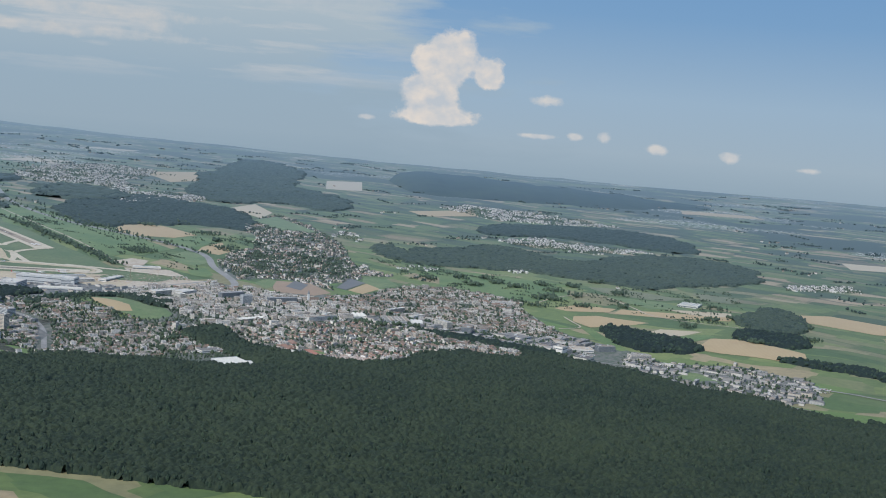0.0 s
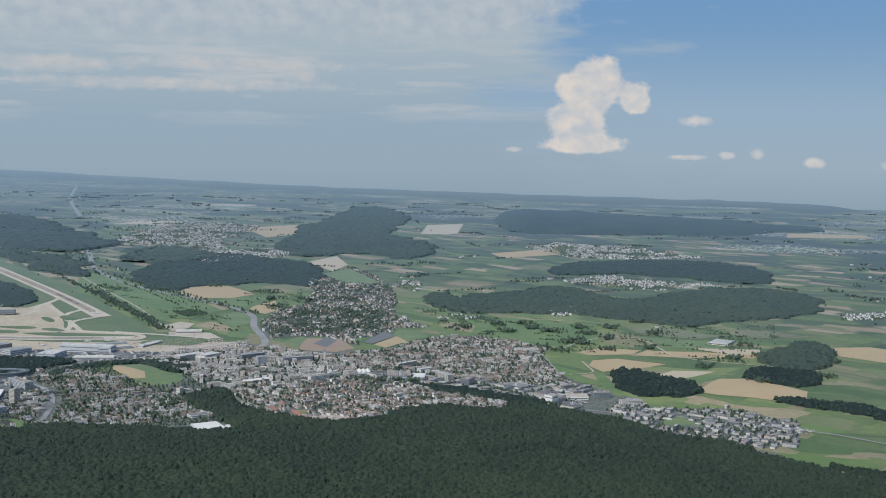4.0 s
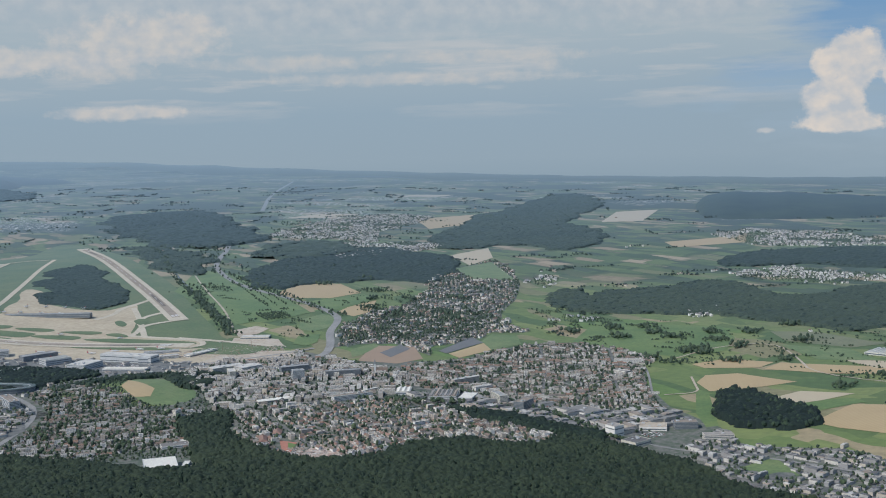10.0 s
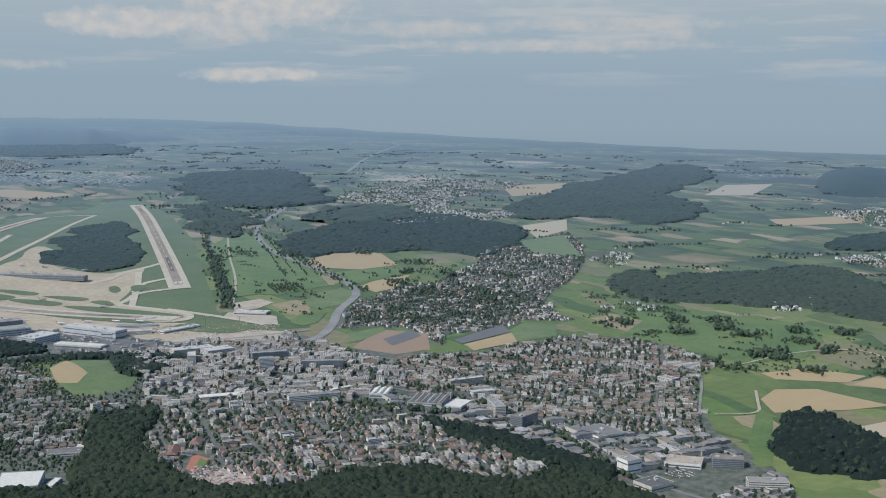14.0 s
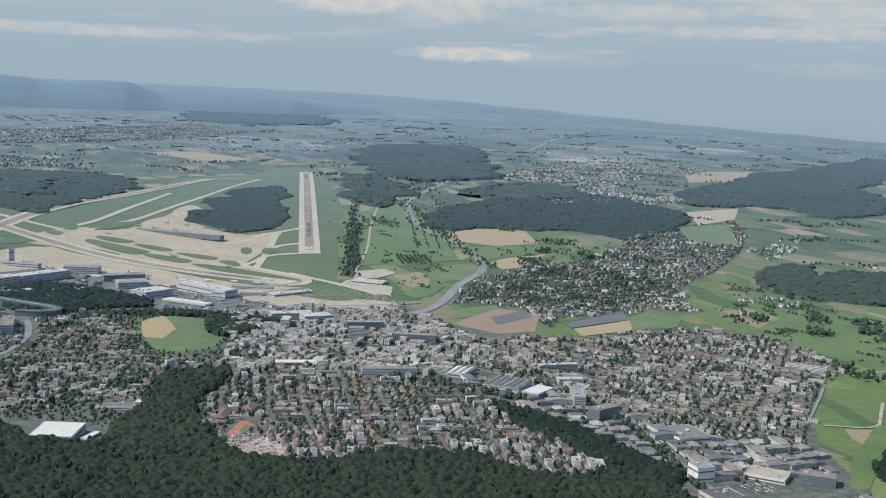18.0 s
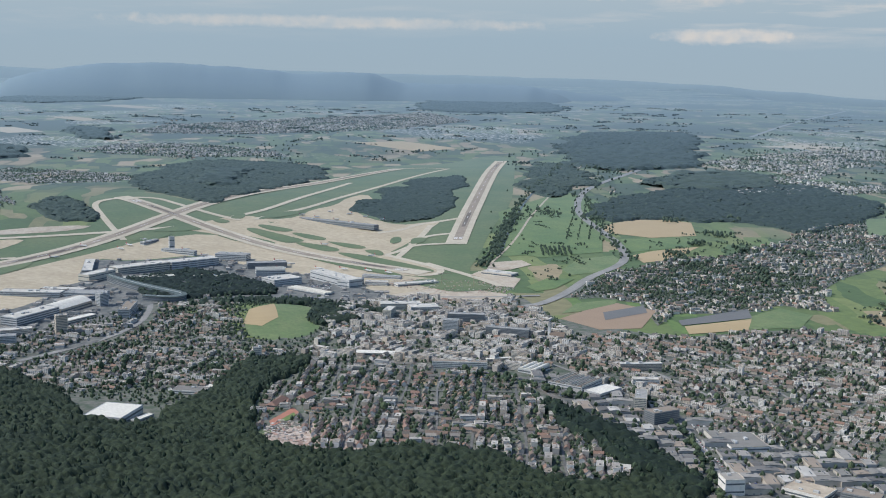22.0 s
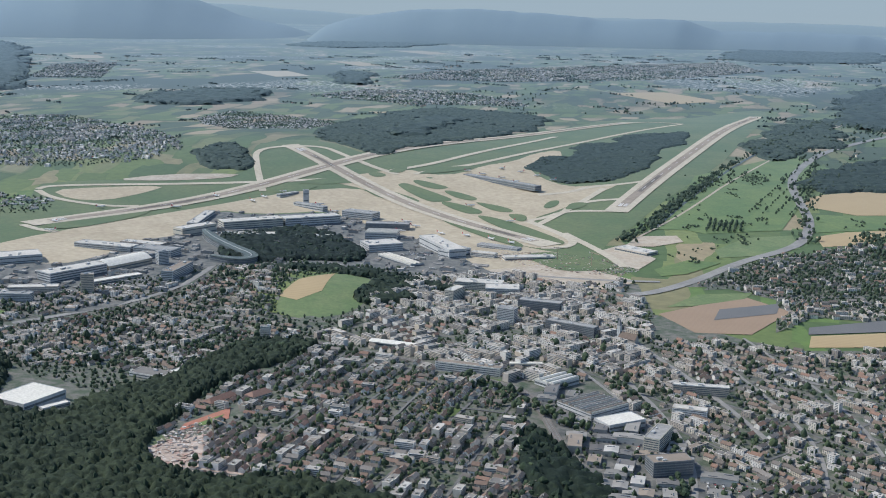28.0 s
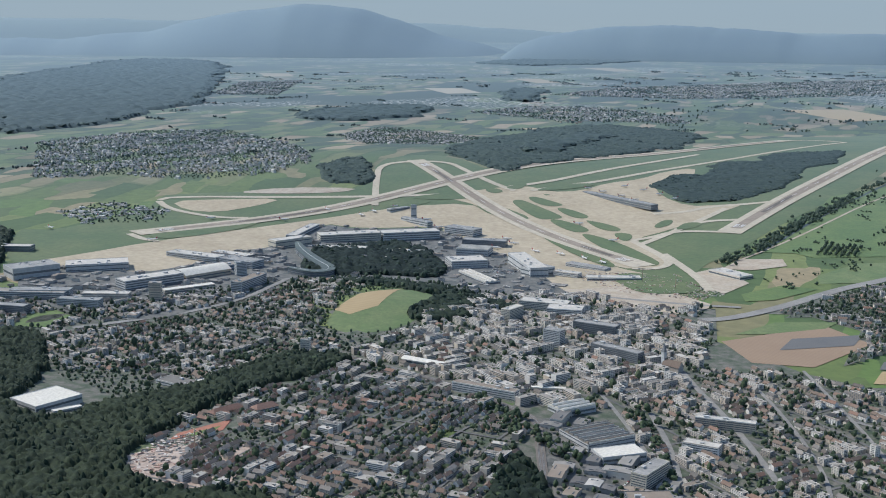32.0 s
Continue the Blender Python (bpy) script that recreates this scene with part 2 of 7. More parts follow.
SHED_WALLS = varied("shed_walls", [(0, (0.42, 0.42, 0.41)), (0.3, (0.60, 0.58, 0.54)), (0.55, (0.30, 0.30, 0.30)), (0.75, (0.50, 0.46, 0.40))], 3)
WHITE_ROOF = mottled("white_membrane", (0.76, 0.74, 0.66), (0.82, 0.80, 0.73), 25, 4, 0.7)
GREY_METAL = mottled("grey_cladding", (0.52, 0.53, 0.53), (0.64, 0.65, 0.65), 30, 4, 0.5)
DARK_METAL = mottled("dark_cladding", (0.20, 0.205, 0.21), (0.29, 0.295, 0.30), 30, 4, 0.5)
CREAM = mottled("cream_cladding", (0.62, 0.58, 0.48), (0.70, 0.66, 0.56), 25, 4, 0.7)
AIRCRAFT_WHITE = mottled("aircraft_paint", (0.80, 0.80, 0.80), (0.84, 0.84, 0.84), 6, 1, 0.35)
RED_PAINT = mottled("red_paint", (0.55, 0.03, 0.04), (0.60, 0.04, 0.05), 4, 1, 0.4)


SITE_STUFF = varied("site_materials", [(0, (0.55, 0.50, 0.46)), (0.35, (0.46, 0.32, 0.27)), (0.6, (0.62, 0.59, 0.56)), (0.8, (0.42, 0.36, 0.31))], 1.0)
CRANE = mottled("crane_paint", (0.40, 0.30, 0.20), (0.46, 0.36, 0.26), 8, 1, 0.5)


def glass_material():
    m, t = material("window_glass")
    n = noise_node(t, place_node(t), 3.5, 2)
    return finish(m, t, mix_colour(t, n, (0.07, 0.08, 0.092), (0.15, 0.165, 0.18)), 0.12, spec=0.8)


GLASS = glass_material()


def country_material():
    """Meadows and fields in irregular plots, as the far plain shows them."""
    m, t = material("country")
    w = place_node(t, (1, 1, 0))
    warp = node(t, "ShaderNodeTexNoise", ("Vector", w), ("Scale", 1 / 500), ("Detail", 2.0))
    shift = node(t, "ShaderNodeVectorMath", (0, warp.outputs["Color"]), (1, (260, 260, 0)), operation="MULTIPLY")
    moved = node(t, "ShaderNodeVectorMath", (0, w), (1, shift.outputs[0]), operation="ADD")
    turn = node(t, "ShaderNodeVectorRotate", ("Vector", moved.outputs[0]), ("Angle", radians(28)))
    flat = node(t, "ShaderNodeVectorMath", (0, turn.outputs[0]), (1, (1.0, 2.4, 1.0)), operation="MULTIPLY")
    plots = node(t, "ShaderNodeTexVoronoi", ("Vector", flat.outputs[0]), ("Scale", 1 / 200), distance="CHEBYCHEV")
    pick = node(t, "ShaderNodeSeparateColor", (0, plots.outputs["Color"]))
    c = ramp(t, pick.outputs[0], [(0, (0.080, 0.125, 0.030)), (0.26, (0.110, 0.155, 0.040)), (0.46, (0.150, 0.165, 0.062)), (0.60, (0.29, 0.225, 0.14)), (0.72, (0.36, 0.29, 0.19)), (0.80, (0.048, 0.075, 0.030))], "CONSTANT")
    fine = noise_node(t, w, 25, 5)
    c = mix_colour(t, 0.5, c, ramp(t, fine, [(0.3, (0.55, 0.55, 0.55)), (0.7, (1, 1, 1))]), "MULTIPLY")
    edge = node(t, "ShaderNodeTexVoronoi", ("Vector", flat.outputs[0]), ("Scale", 1 / 200), distance="CHEBYCHEV", feature="F1")
    lanes = ramp(t, math_node(t, "ADD", edge.outputs["Distance"], math_node(t, "MULTIPLY", noise_node(t, w, 40, 3), 0.1)), [(0.50, (1, 1, 1)), (0.58, (0.35, 0.45, 0.3))])
    c = mix_colour(t, 0.8, c, lanes, "MULTIPLY")
    close = ramp(t, math_node(t, "DIVIDE", node(t, "ShaderNodeVectorMath", (0, w), (1, (600, -500, 0)), operation="DISTANCE").outputs["Value"], 10000.0), [(0.15, (1, 1, 1)), (0.24, (0, 0, 0))])
    greens = ramp(t, pick.outputs[1], [(0, (0.075, 0.125, 0.026)), (0.22, (0.135, 0.185, 0.042)), (0.40, (0.105, 0.150, 0.034)), (0.55, (0.185, 0.225, 0.062)), (0.70, (0.225, 0.205, 0.095)), (0.80, (0.33, 0.265, 0.15)), (0.88, (0.120, 0.195, 0.036))], "CONSTANT")
    greens = mix_colour(t, 0.6, greens, ramp(t, fine, [(0.3, (0.45, 0.5, 0.45)), (0.7, (1, 1, 1))]), "MULTIPLY")
    c = mix_colour(t, close, c, greens)
    # far off: woods and villages of the plain, in long patches
    away = node(t, "ShaderNodeVectorMath", (0, w), operation="LENGTH").outputs["Value"]
    far = ramp(t, math_node(t, "DIVIDE", away, 10000.0), [(0.32, (0, 0, 0)), (0.46, (1, 1, 1))])
    drawn = node(t, "ShaderNodeVectorMath", (0, turn.outputs[0]), (1, (1.0, 1.7, 1.0)), operation="MULTIPLY").outputs[0]
    copse = ramp(t, noise_node(t, drawn, 1500, 5, 0.55), [(0.505, (0, 0, 0)), (0.525, (1, 1, 1))])
    c = mix_colour(t, mix_colour(t, 1.0, far, copse, "MULTIPLY"), c, (0.018, 0.034, 0.018))
    place = ramp(t, noise_node(t, w, 1900, 2), [(0.55, (0, 0, 0)), (0.60, (1, 1, 1))])
    roofs = ramp(t, noise_node(t, w, 30, 1), [(0.56, (0, 0, 0)), (0.60, (1, 1, 1))])
    c = mix_colour(t, mix_colour(t, 1.0, far, mix_colour(t, 1.0, place, roofs, "MULTIPLY"), "MULTIPLY"), c, (0.58, 0.57, 0.55))
    # the gloss tint paints distance haze over the far plain
    return finish(m, t, c, 0.95, fine, 0.3, 0.3, haze_tint=(0.285, 0.385, 0.455))


COUNTRY = country_material()

# ---- the shape of the land ----
# x, y, height, length, breadth, turn in degrees
# most heights are fitted so that places line up in the camera's view
HILLS = [
    (1319, -426, -17, 328, 328, 0),
    (584, -810, -19, 334, 334, 0),
    (240, 477, 4, 471, 471, 0),
    (883, -1395, 38, 264, 264, 0),
    (1928, 635, -10, 428, 428, 0),
    (94, 1463, -4, 573, 573, 0),
    (1023, -733, 27, 312, 312, 0),
    (2148, -429, 28, 310, 310, 0),
    (126, 849, 14, 512, 512, 0),
    (2012, 451, 19, 407, 407, 0),
    (801, -1110, -31, 293, 293, 0),
    (245, -762, 10, 363, 363, 0),
    (1589, 64, -10, 371, 371, 0),
    (877, -432, -2, 349, 349, 0),
    (1954, -730, -21, 278, 278, 0),
    (-1275, -407, 66, 518, 518, 0),
    (-1868, 1719, 44, 721, 721, 0),
    (-1860, 1163, 7, 676, 676, 0),
    (-2445, 1697, -55, 764, 764, 0),
    (-18, 2, -12, 445, 445, 0),
    (190, 150, -4, 444, 444, 0),
    (-690, -473, -60, 461, 461, 0),
    (919, -520, 3, 338, 338, 0),
    (1153, -402, 9, 338, 338, 0),
    (1671, -148, -6, 347, 347, 0),
    (336, -664, 25, 120, 120, 0),
    (-291, 14770, 65, 900, 450, 110),
    (10322, 6757, 165, 1700, 380, -12),
    (-13206, 26125, 60, 1000, 500, 125),
    (3236, 13816, 90, 900, 700, 0),
    (-1416259, 87854, 120, 3000, 900, 20),
    (-1512740, 573979, 60, 1100, 500, 45),
    (1500, -2900, 40, 900, 600, 0),
]


def terrain(x, y):
    x, y = np.asarray(x, float), np.asarray(y, float)
    tx, ty = np.tanh((x - 500) / 2200), np.tanh(y / 2200)
    z = -6.7 + -41.0 * tx + 19.8 * ty + 13.1 * tx * ty + 26.1 * tx * tx + 13.9 * ty * ty
    for hx, hy, h, a, b, r in HILLS:
        c, s = math.cos(radians(r)), math.sin(radians(r))
        u, v = (x - hx) * c + (y - hy) * s, -(x - hx) * s + (y - hy) * c
        z = z + h * np.exp(-((u / a) ** 2) / 2 - ((v / b) ** 2) / 2)
    # the plain is bent down north-eastward beyond the last hills, fitting the camera's view
    far, heading = np.hypot(x - 1600, y + 2800), np.degrees(np.arctan2(-(x - 1600), y + 2800))
    start = np.interp(heading, [-180, -60, 12, 24, 36, 46, 130, 180], [13500, 13500, 14000, 16500, 24000, 60000, 60000, 13500])
    return z - np.maximum(0, far - start) * 0.07


def height(x, y):
    return float(terrain(x, y))


def P(x, y, lift=0.0):
    return Vector((x * K, y * K, (height(x, y) + lift) * K))


# ---- mesh helpers ----


def quick_mesh(name, verts, faces, materials, slots=None):
    """A mesh from arrays: verts (n, 3) in scene units, faces (m, 3) or (m, 4)."""
    me = bpy.data.meshes.new(name)
    faces = np.asarray(faces, np.int32)
    k = faces.shape[1]
    me.vertices.add(len(verts))
    me.vertices.foreach_set("co", np.asarray(verts, np.float32).ravel())
    me.loops.add(faces.size)
    me.loops.foreach_set("vertex_index", faces.ravel())
    me.polygons.add(len(faces))
    me.polygons.foreach_set("loop_start", np.arange(0, faces.size, k, dtype=np.int32))
    me.polygons.foreach_set("loop_total", np.full(len(faces), k, np.int32))
    for m in materials:
        me.materials.append(m)
    if slots is not None:
        me.polygons.foreach_set("material_index", np.asarray(slots, np.int32))
    me.polygons.foreach_set("use_smooth", np.zeros(len(faces), bool))
    me.update(calc_edges=True)
    me.validate()
    return me


def to_mesh(name, bm, mat):
    me = bpy.data.meshes.new(name)
    bm.normal_update()
    bm.to_mesh(me)
    bm.free()
    me.materials.append(mat)
    return me


def part(name, me, parent, label="", at=None):
    ob = new(name, me)
    ob.parent = parent
    if at is not None:
        ob.matrix_basis = at
    return tagged(ob, label)


def box(bm, x0, x1, y0, y1, z0, z1):
    """An axis-aligned box, in real metres."""
    v = [bm.verts.new((x * K, y * K, z * K)) for z in (z0, z1) for x, y in ((x0, y0), (x1, y0), (x1, y1), (x0, y1))]
    for f in ((3, 2, 1, 0), (4, 5, 6, 7), (0, 1, 5, 4), (1, 2, 6, 5), (2, 3, 7, 6), (3, 0, 4, 7)):
        bm.faces.new([v[i] for i in f])
    return v


def box_mesh(name, mat, *sizes):
    bm = bmesh.new()
    for s in sizes:
        box(bm, *s)
    return to_mesh(name, bm, mat)


def inside(pts, x, y):
    """Which of the places x, y lie in the polygon."""
    x, y = np.asarray(x, float), np.asarray(y, float)
    hit = np.zeros(x.shape, bool)
    for (ax, ay), (bx, by) in zip(pts, pts[1:] + pts[:1]):
        if ay != by:
            hit ^= ((ay > y) != (by > y)) & (x < (bx - ax) * (y - ay) / (by - ay) + ax)
    return hit


def near_line(pts, x, y, reach):
    """Which places lie nearer to the line than reach."""
    x, y = np.asarray(x, float), np.asarray(y, float)
    hit = np.zeros(x.shape, bool)
    for (ax, ay), (bx, by) in zip(pts, pts[1:]):
        n = max((bx - ax) ** 2 + (by - ay) ** 2, 1e-6)
        f = np.clip(((x - ax) * (bx - ax) + (y - ay) * (by - ay)) / n, 0, 1)
        hit |= np.hypot(x - ax - f * (bx - ax), y - ay - f * (by - ay)) < reach
    return hit


def rounded(pts, rounds=2):
    """Cut the corners of a closed outline."""
    for _ in range(rounds):
        out = []
        for (ax, ay), (bx, by) in zip(pts, pts[1:] + pts[:1]):
            out += [(ax * 0.75 + bx * 0.25, ay * 0.75 + by * 0.25), (ax * 0.25 + bx * 0.75, ay * 0.25 + by * 0.75)]
        pts = out
    return pts


def bent(pts, rounds=2):
    """Cut the corners of an open line."""
    for _ in range(rounds):
        out = [pts[0]]
        for (ax, ay), (bx, by) in zip(pts, pts[1:]):
            out += [(ax * 0.75 + bx * 0.25, ay * 0.75 + by * 0.25), (ax * 0.25 + bx * 0.75, ay * 0.25 + by * 0.75)]
        pts = out + [pts[-1]]
    return pts


def lay(name, pts, lift, mat, step=100, parent=None):
    """A sheet of ground with the given outline, laid on the land."""
    bm = bmesh.new()
    bm.faces.new([bm.verts.new((x, y, 0)) for x, y in pts])
    bm.normal_update()
    if next(iter(bm.faces)).normal.z < 0:
        bmesh.ops.reverse_faces(bm, faces=bm.faces[:])
    bmesh.ops.triangulate(bm, faces=bm.faces[:])
    for axis in (0, 1):
        low, high = min(p[axis] for p in pts), max(p[axis] for p in pts)
        gap = max(step, (high - low) / 40)
        for i in range(math.ceil(low / gap), math.floor(high / gap) + 1):
            co, no = [0, 0, 0], [0, 0, 0]
            co[axis], no[axis] = i * gap, 1
            bmesh.ops.bisect_plane(bm, geom=bm.verts[:] + bm.edges[:] + bm.faces[:], plane_co=co, plane_no=no)
    for v in bm.verts:
        v.co = P(v.co.x, v.co.y, lift)
    ob = new(name, to_mesh(name, bm, mat))
    ob.parent = parent
    return ob


def ribbon(name, pts, width, lift, mat, smooth=2, shift=0.0, parent=None):
    """A strip of constant width along a line, laid on the land."""
    pts = [Vector(p) for p in (bent(pts, smooth) if smooth else pts)]
    fine = [pts[0]]
    for a, b in zip(pts, pts[1:]):
        n = max(1, math.ceil((b - a).length / 80))
        fine += [a.lerp(b, i / n) for i in range(1, n + 1)]
    verts, faces = [], []
    for i, p in enumerate(fine):
        d = (fine[min(i + 1, len(fine) - 1)] - fine[max(i - 1, 0)]).normalized()
        side = Vector((-d.y, d.x))
        for s in (-0.5, 0.5):
            q = p + side * (s * width + shift)
            verts.append(P(q.x, q.y, lift))
        if i:
            faces.append((2 * i - 2, 2 * i - 1, 2 * i + 1, 2 * i)[::-1])
    ob = new(name, quick_mesh(name, verts, faces, [mat]))
    ob.parent = parent
    return ob

# ---- ground, sky wall and far hills ----


def graded(low, high, fine0, fine1, step):
    """Grid lines: even between fine0 and fine1, wider and wider outside."""
    out, g = list(np.arange(fine0, fine1 + 1, step)), step
    while out[-1] < high:
        g *= 1.13
        out.append(out[-1] + g)
    g = step
    while out[0] > low:
        g *= 1.13
        out.insert(0, out[0] - g)
    return np.array(out)


def build_ground():
    xs, ys = graded(-58000, 30000, -2700, 2700, 50), graded(-12000, 58000, -2600, 2900, 50)
    gx, gy = np.meshgrid(xs, ys)
    verts = np.stack([gx, gy, terrain(gx, gy)], -1).reshape(-1, 3) * K
    n, m = len(ys), len(xs)
    i = (np.arange(n - 1)[:, None] * m + np.arange(m - 1)[None, :]).ravel()
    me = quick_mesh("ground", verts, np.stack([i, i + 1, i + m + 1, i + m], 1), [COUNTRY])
    me.polygons.foreach_set("use_smooth", np.ones(len(i), bool))
    tagged(new("ground", me), "wide plain of meadows and stubble fields reaching the horizon", "ground", kind="structure")


build_ground()
EYE = (2200, -2600, 540)
HAZE_LOW, HAZE_MID = (0.27, 0.36, 0.43), (0.36, 0.45, 0.52)


def sky_material():
    """Summer sky with thin layered cloud: paler and cloudier towards the west."""
    m, t = material("sky_wall")
    g = t.nodes.new("ShaderNodeNewGeometry")
    off = node(t, "ShaderNodeVectorMath", (0, g.outputs["Position"]), (1, tuple(v * K for v in EYE)), operation="SUBTRACT")
    s = node(t, "ShaderNodeSeparateXYZ", (0, off.outputs[0]))
    across = math_node(t, "SQRT", math_node(t, "ADD", math_node(t, "MULTIPLY", s.outputs[0], s.outputs[0]), math_node(t, "MULTIPLY", s.outputs[1], s.outputs[1])))
    rise = math_node(t, "MULTIPLY", math_node(t, "ARCTAN2", s.outputs[2], across), 57.296)
    west = math_node(t, "MULTIPLY", math_node(t, "ARCTAN2", math_node(t, "MULTIPLY", s.outputs[0], -1.0), s.outputs[1]), 57.296)
    where = node(t, "ShaderNodeCombineXYZ", (0, math_node(t, "MULTIPLY", west, 0.11)), (1, math_node(t, "MULTIPLY", rise, 0.55)))
    u = math_node(t, "DIVIDE", math_node(t, "ADD", rise, 3.0), 15.0)
    clear = ramp(t, u, [(0.0, HAZE_LOW), (0.16, HAZE_MID), (0.34, (0.335, 0.455, 0.57)), (0.60, (0.205, 0.36, 0.56)), (1.0, (0.13, 0.29, 0.55))])
    pale = ramp(t, u, [(0.0, HAZE_LOW), (0.15, (0.33, 0.42, 0.49)), (0.30, (0.33, 0.43, 0.51)), (0.55, (0.42, 0.50, 0.55)), (1.0, (0.42, 0.50, 0.57))])
    lumps = node(t, "ShaderNodeTexNoise", ("Vector", where.outputs[0]), ("Scale", 1.0), ("Detail", 6.0), ("Roughness", 0.55)).outputs[0]
    side = math_node(t, "ADD", math_node(t, "MULTIPLY", west, 0.06), math_node(t, "MULTIPLY", math_node(t, "SUBTRACT", lumps, 0.5), 2.4))
    c = mix_colour(t, ramp(t, side, [(0.25, (0, 0, 0)), (0.75, (1, 1, 1))]), clear, pale)
    flat = node(t, "ShaderNodeCombineXYZ", (0, math_node(t, "MULTIPLY", west, 0.16)), (1, math_node(t, "MULTIPLY", rise, 1.5)), (2, 3.7))
    bands = node(t, "ShaderNodeTexNoise", ("Vector", flat.outputs[0]), ("Scale", 0.9), ("Detail", 7.0), ("Roughness", 0.6)).outputs[0]
    belt = ramp(t, u, [(0.27, (0, 0, 0)), (0.36, (1, 1, 1)), (0.50, (1, 1, 1)), (0.60, (0.25, 0.25, 0.25))])
    wide = ramp(t, math_node(t, "DIVIDE", west, 60.0), [(0.06, (0, 0, 0)), (0.25, (1, 1, 1)), (0.70, (1, 1, 1)), (0.85, (0.3, 0.3, 0.3))])
    f = mix_colour(t, 1.0, mix_colour(t, 1.0, ramp(t, bands, [(0.50, (0, 0, 0)), (0.68, (1, 1, 1))]), belt, "MULTIPLY"), wide, "MULTIPLY")
    c = mix_colour(t, math_node(t, "MULTIPLY", f, 0.6), c, (0.62, 0.61, 0.60))
    spot = node(t, "ShaderNodeCombineXYZ", (0, math_node(t, "MULTIPLY", west, 0.9)), (1, math_node(t, "MULTIPLY", rise, 1.1)), (2, 9.1))
    fray = math_node(t, "SUBTRACT", node(t, "ShaderNodeTexNoise", ("Vector", spot.outputs[0]), ("Scale", 1.1), ("Detail", 8.0), ("Roughness", 0.62)).outputs[0], 0.5)
    billow = node(t, "ShaderNodeTexNoise", ("Vector", spot.outputs[0]), ("Scale", 1.2), ("Detail", 3.5), ("Roughness", 0.5)).outputs[0]

    def heap(blobs, ragged, edge, colour, dim, strength):
        """Cloud over ellipses (heading, rise, half width, half height) with a frayed outline and shaded billows."""
        most = None
        for h, v, rx, ry in blobs:
            dx = math_node(t, "DIVIDE", math_node(t, "SUBTRACT", west, h), rx)
            dy = math_node(t, "DIVIDE", math_node(t, "SUBTRACT", rise, v), ry)
            d = math_node(t, "SUBTRACT", 1.0, math_node(t, "SQRT", math_node(t, "ADD", math_node(t, "MULTIPLY", dx, dx), math_node(t, "MULTIPLY", dy, dy))))
            most = d if most is None else math_node(t, "SMOOTH_MAX", most, d)
        mask = ramp(t, math_node(t, "ADD", most, math_node(t, "MULTIPLY", fray, ragged)), [(0.02, (0, 0, 0)), (0.02 + edge, (1, 1, 1))])
        tone = mix_colour(t, ramp(t, billow, [(0.34, (0, 0, 0)), (0.66, (1, 1, 1))]), dim, colour)
        return mix_colour(t, math_node(t, "MULTIPLY", mask, strength), c, tone)

    c = heap([(32, 8.6, 24, 4.0), (14, 7.4, 7, 2.3)], 0.9, 0.35, (0.54, 0.57, 0.59), (0.42, 0.49, 0.55), 0.75)
    c = heap([(27, 3.2, 9, 0.38), (21, 3.7, 1.4, 0.5), (33, 4.0, 5, 0.45), (24, 4.2, 7, 0.4), (42, 3.8, 3.2, 0.6), (60, 2.2, 12, 0.35)], 1.5, 0.5, (0.68, 0.63, 0.58), (0.50, 0.54, 0.57), 0.55)
    c = heap([(40, 5.2, 4.6, 1.3), (47, 4.2, 4, 0.8), (38.2, 5.7, 1.8, 0.9), (44, 4.2, 4, 0.6), (41, 1.8, 4, 0.4)], 1.4, 0.4, (0.74, 0.67, 0.60), (0.52, 0.55, 0.58), 0.66)
    c = heap([(7.0, 0.55, 2.4, 0.55), (7.4, 1.6, 1.6, 1.2), (6.4, 3.4, 1.35, 1.6), (4.6, 2.8, 0.9, 0.85), (7.7, 3.3, 0.8, 0.9)], 1.0, 0.22, (0.78, 0.70, 0.62), (0.54, 0.57, 0.60), 0.95)
    c = heap([(2.0, -0.05, 1.1, 0.14), (0.1, 0.05, 0.5, 0.22), (-1.3, 0.1, 0.38, 0.36), (-3.8, -0.25, 0.65, 0.28), (-7.4, -0.35, 0.5, 0.32), (-11, -0.7, 0.6, 0.15), (1.6, 1.7, 0.9, 0.3), (10.4, 0.25, 0.5, 0.15)], 1.9, 0.6, (0.72, 0.67, 0.61), (0.55, 0.57, 0.59), 0.8)
    e = node(t, "ShaderNodeEmission", ("Color", c), ("Strength", 1.0))
    o = t.nodes.new("ShaderNodeOutputMaterial")
    t.links.new(e.outputs[0], o.inputs[0])
    return m


def build_sky_wall():
    verts, faces, cols = [], [], 96
    for j, z in enumerate((-400, 0, 300, 700, 1250)):
        for i in range(cols + 1):
            a = radians(-70 + 215 * i / cols)
            verts.append((EYE[0] * K - 4500 * math.sin(a), EYE[1] * K + 4500 * math.cos(a), z))
            if j and i:
                q = j * (cols + 1) + i
                faces.append((q - cols - 2, q - cols - 1, q, q - 1))
    tagged(new("backdrop", quick_mesh("backdrop", verts, faces, [sky_material()])), "hazy blue summer sky with thin layered cloud", "sky", kind="structure")


build_sky_wall()

# gloss tints paint distance haze onto the ridges, palest on the farthest
FAR_WOOD = mottled("far_woodland", (0.020, 0.036, 0.018), (0.045, 0.065, 0.028), 900, 150, haze_tint=(0.295, 0.40, 0.485))
NEAR_RIDGE = mottled("ridge_woodland", (0.012, 0.024, 0.012), (0.030, 0.048, 0.020), 260, 45, haze_tint=(0.22, 0.32, 0.40))
HAZIEST_WOOD = mottled("haziest_woodland", (0.020, 0.036, 0.018), (0.045, 0.065, 0.028), 2200, 400, haze_tint=(0.325, 0.43, 0.50))


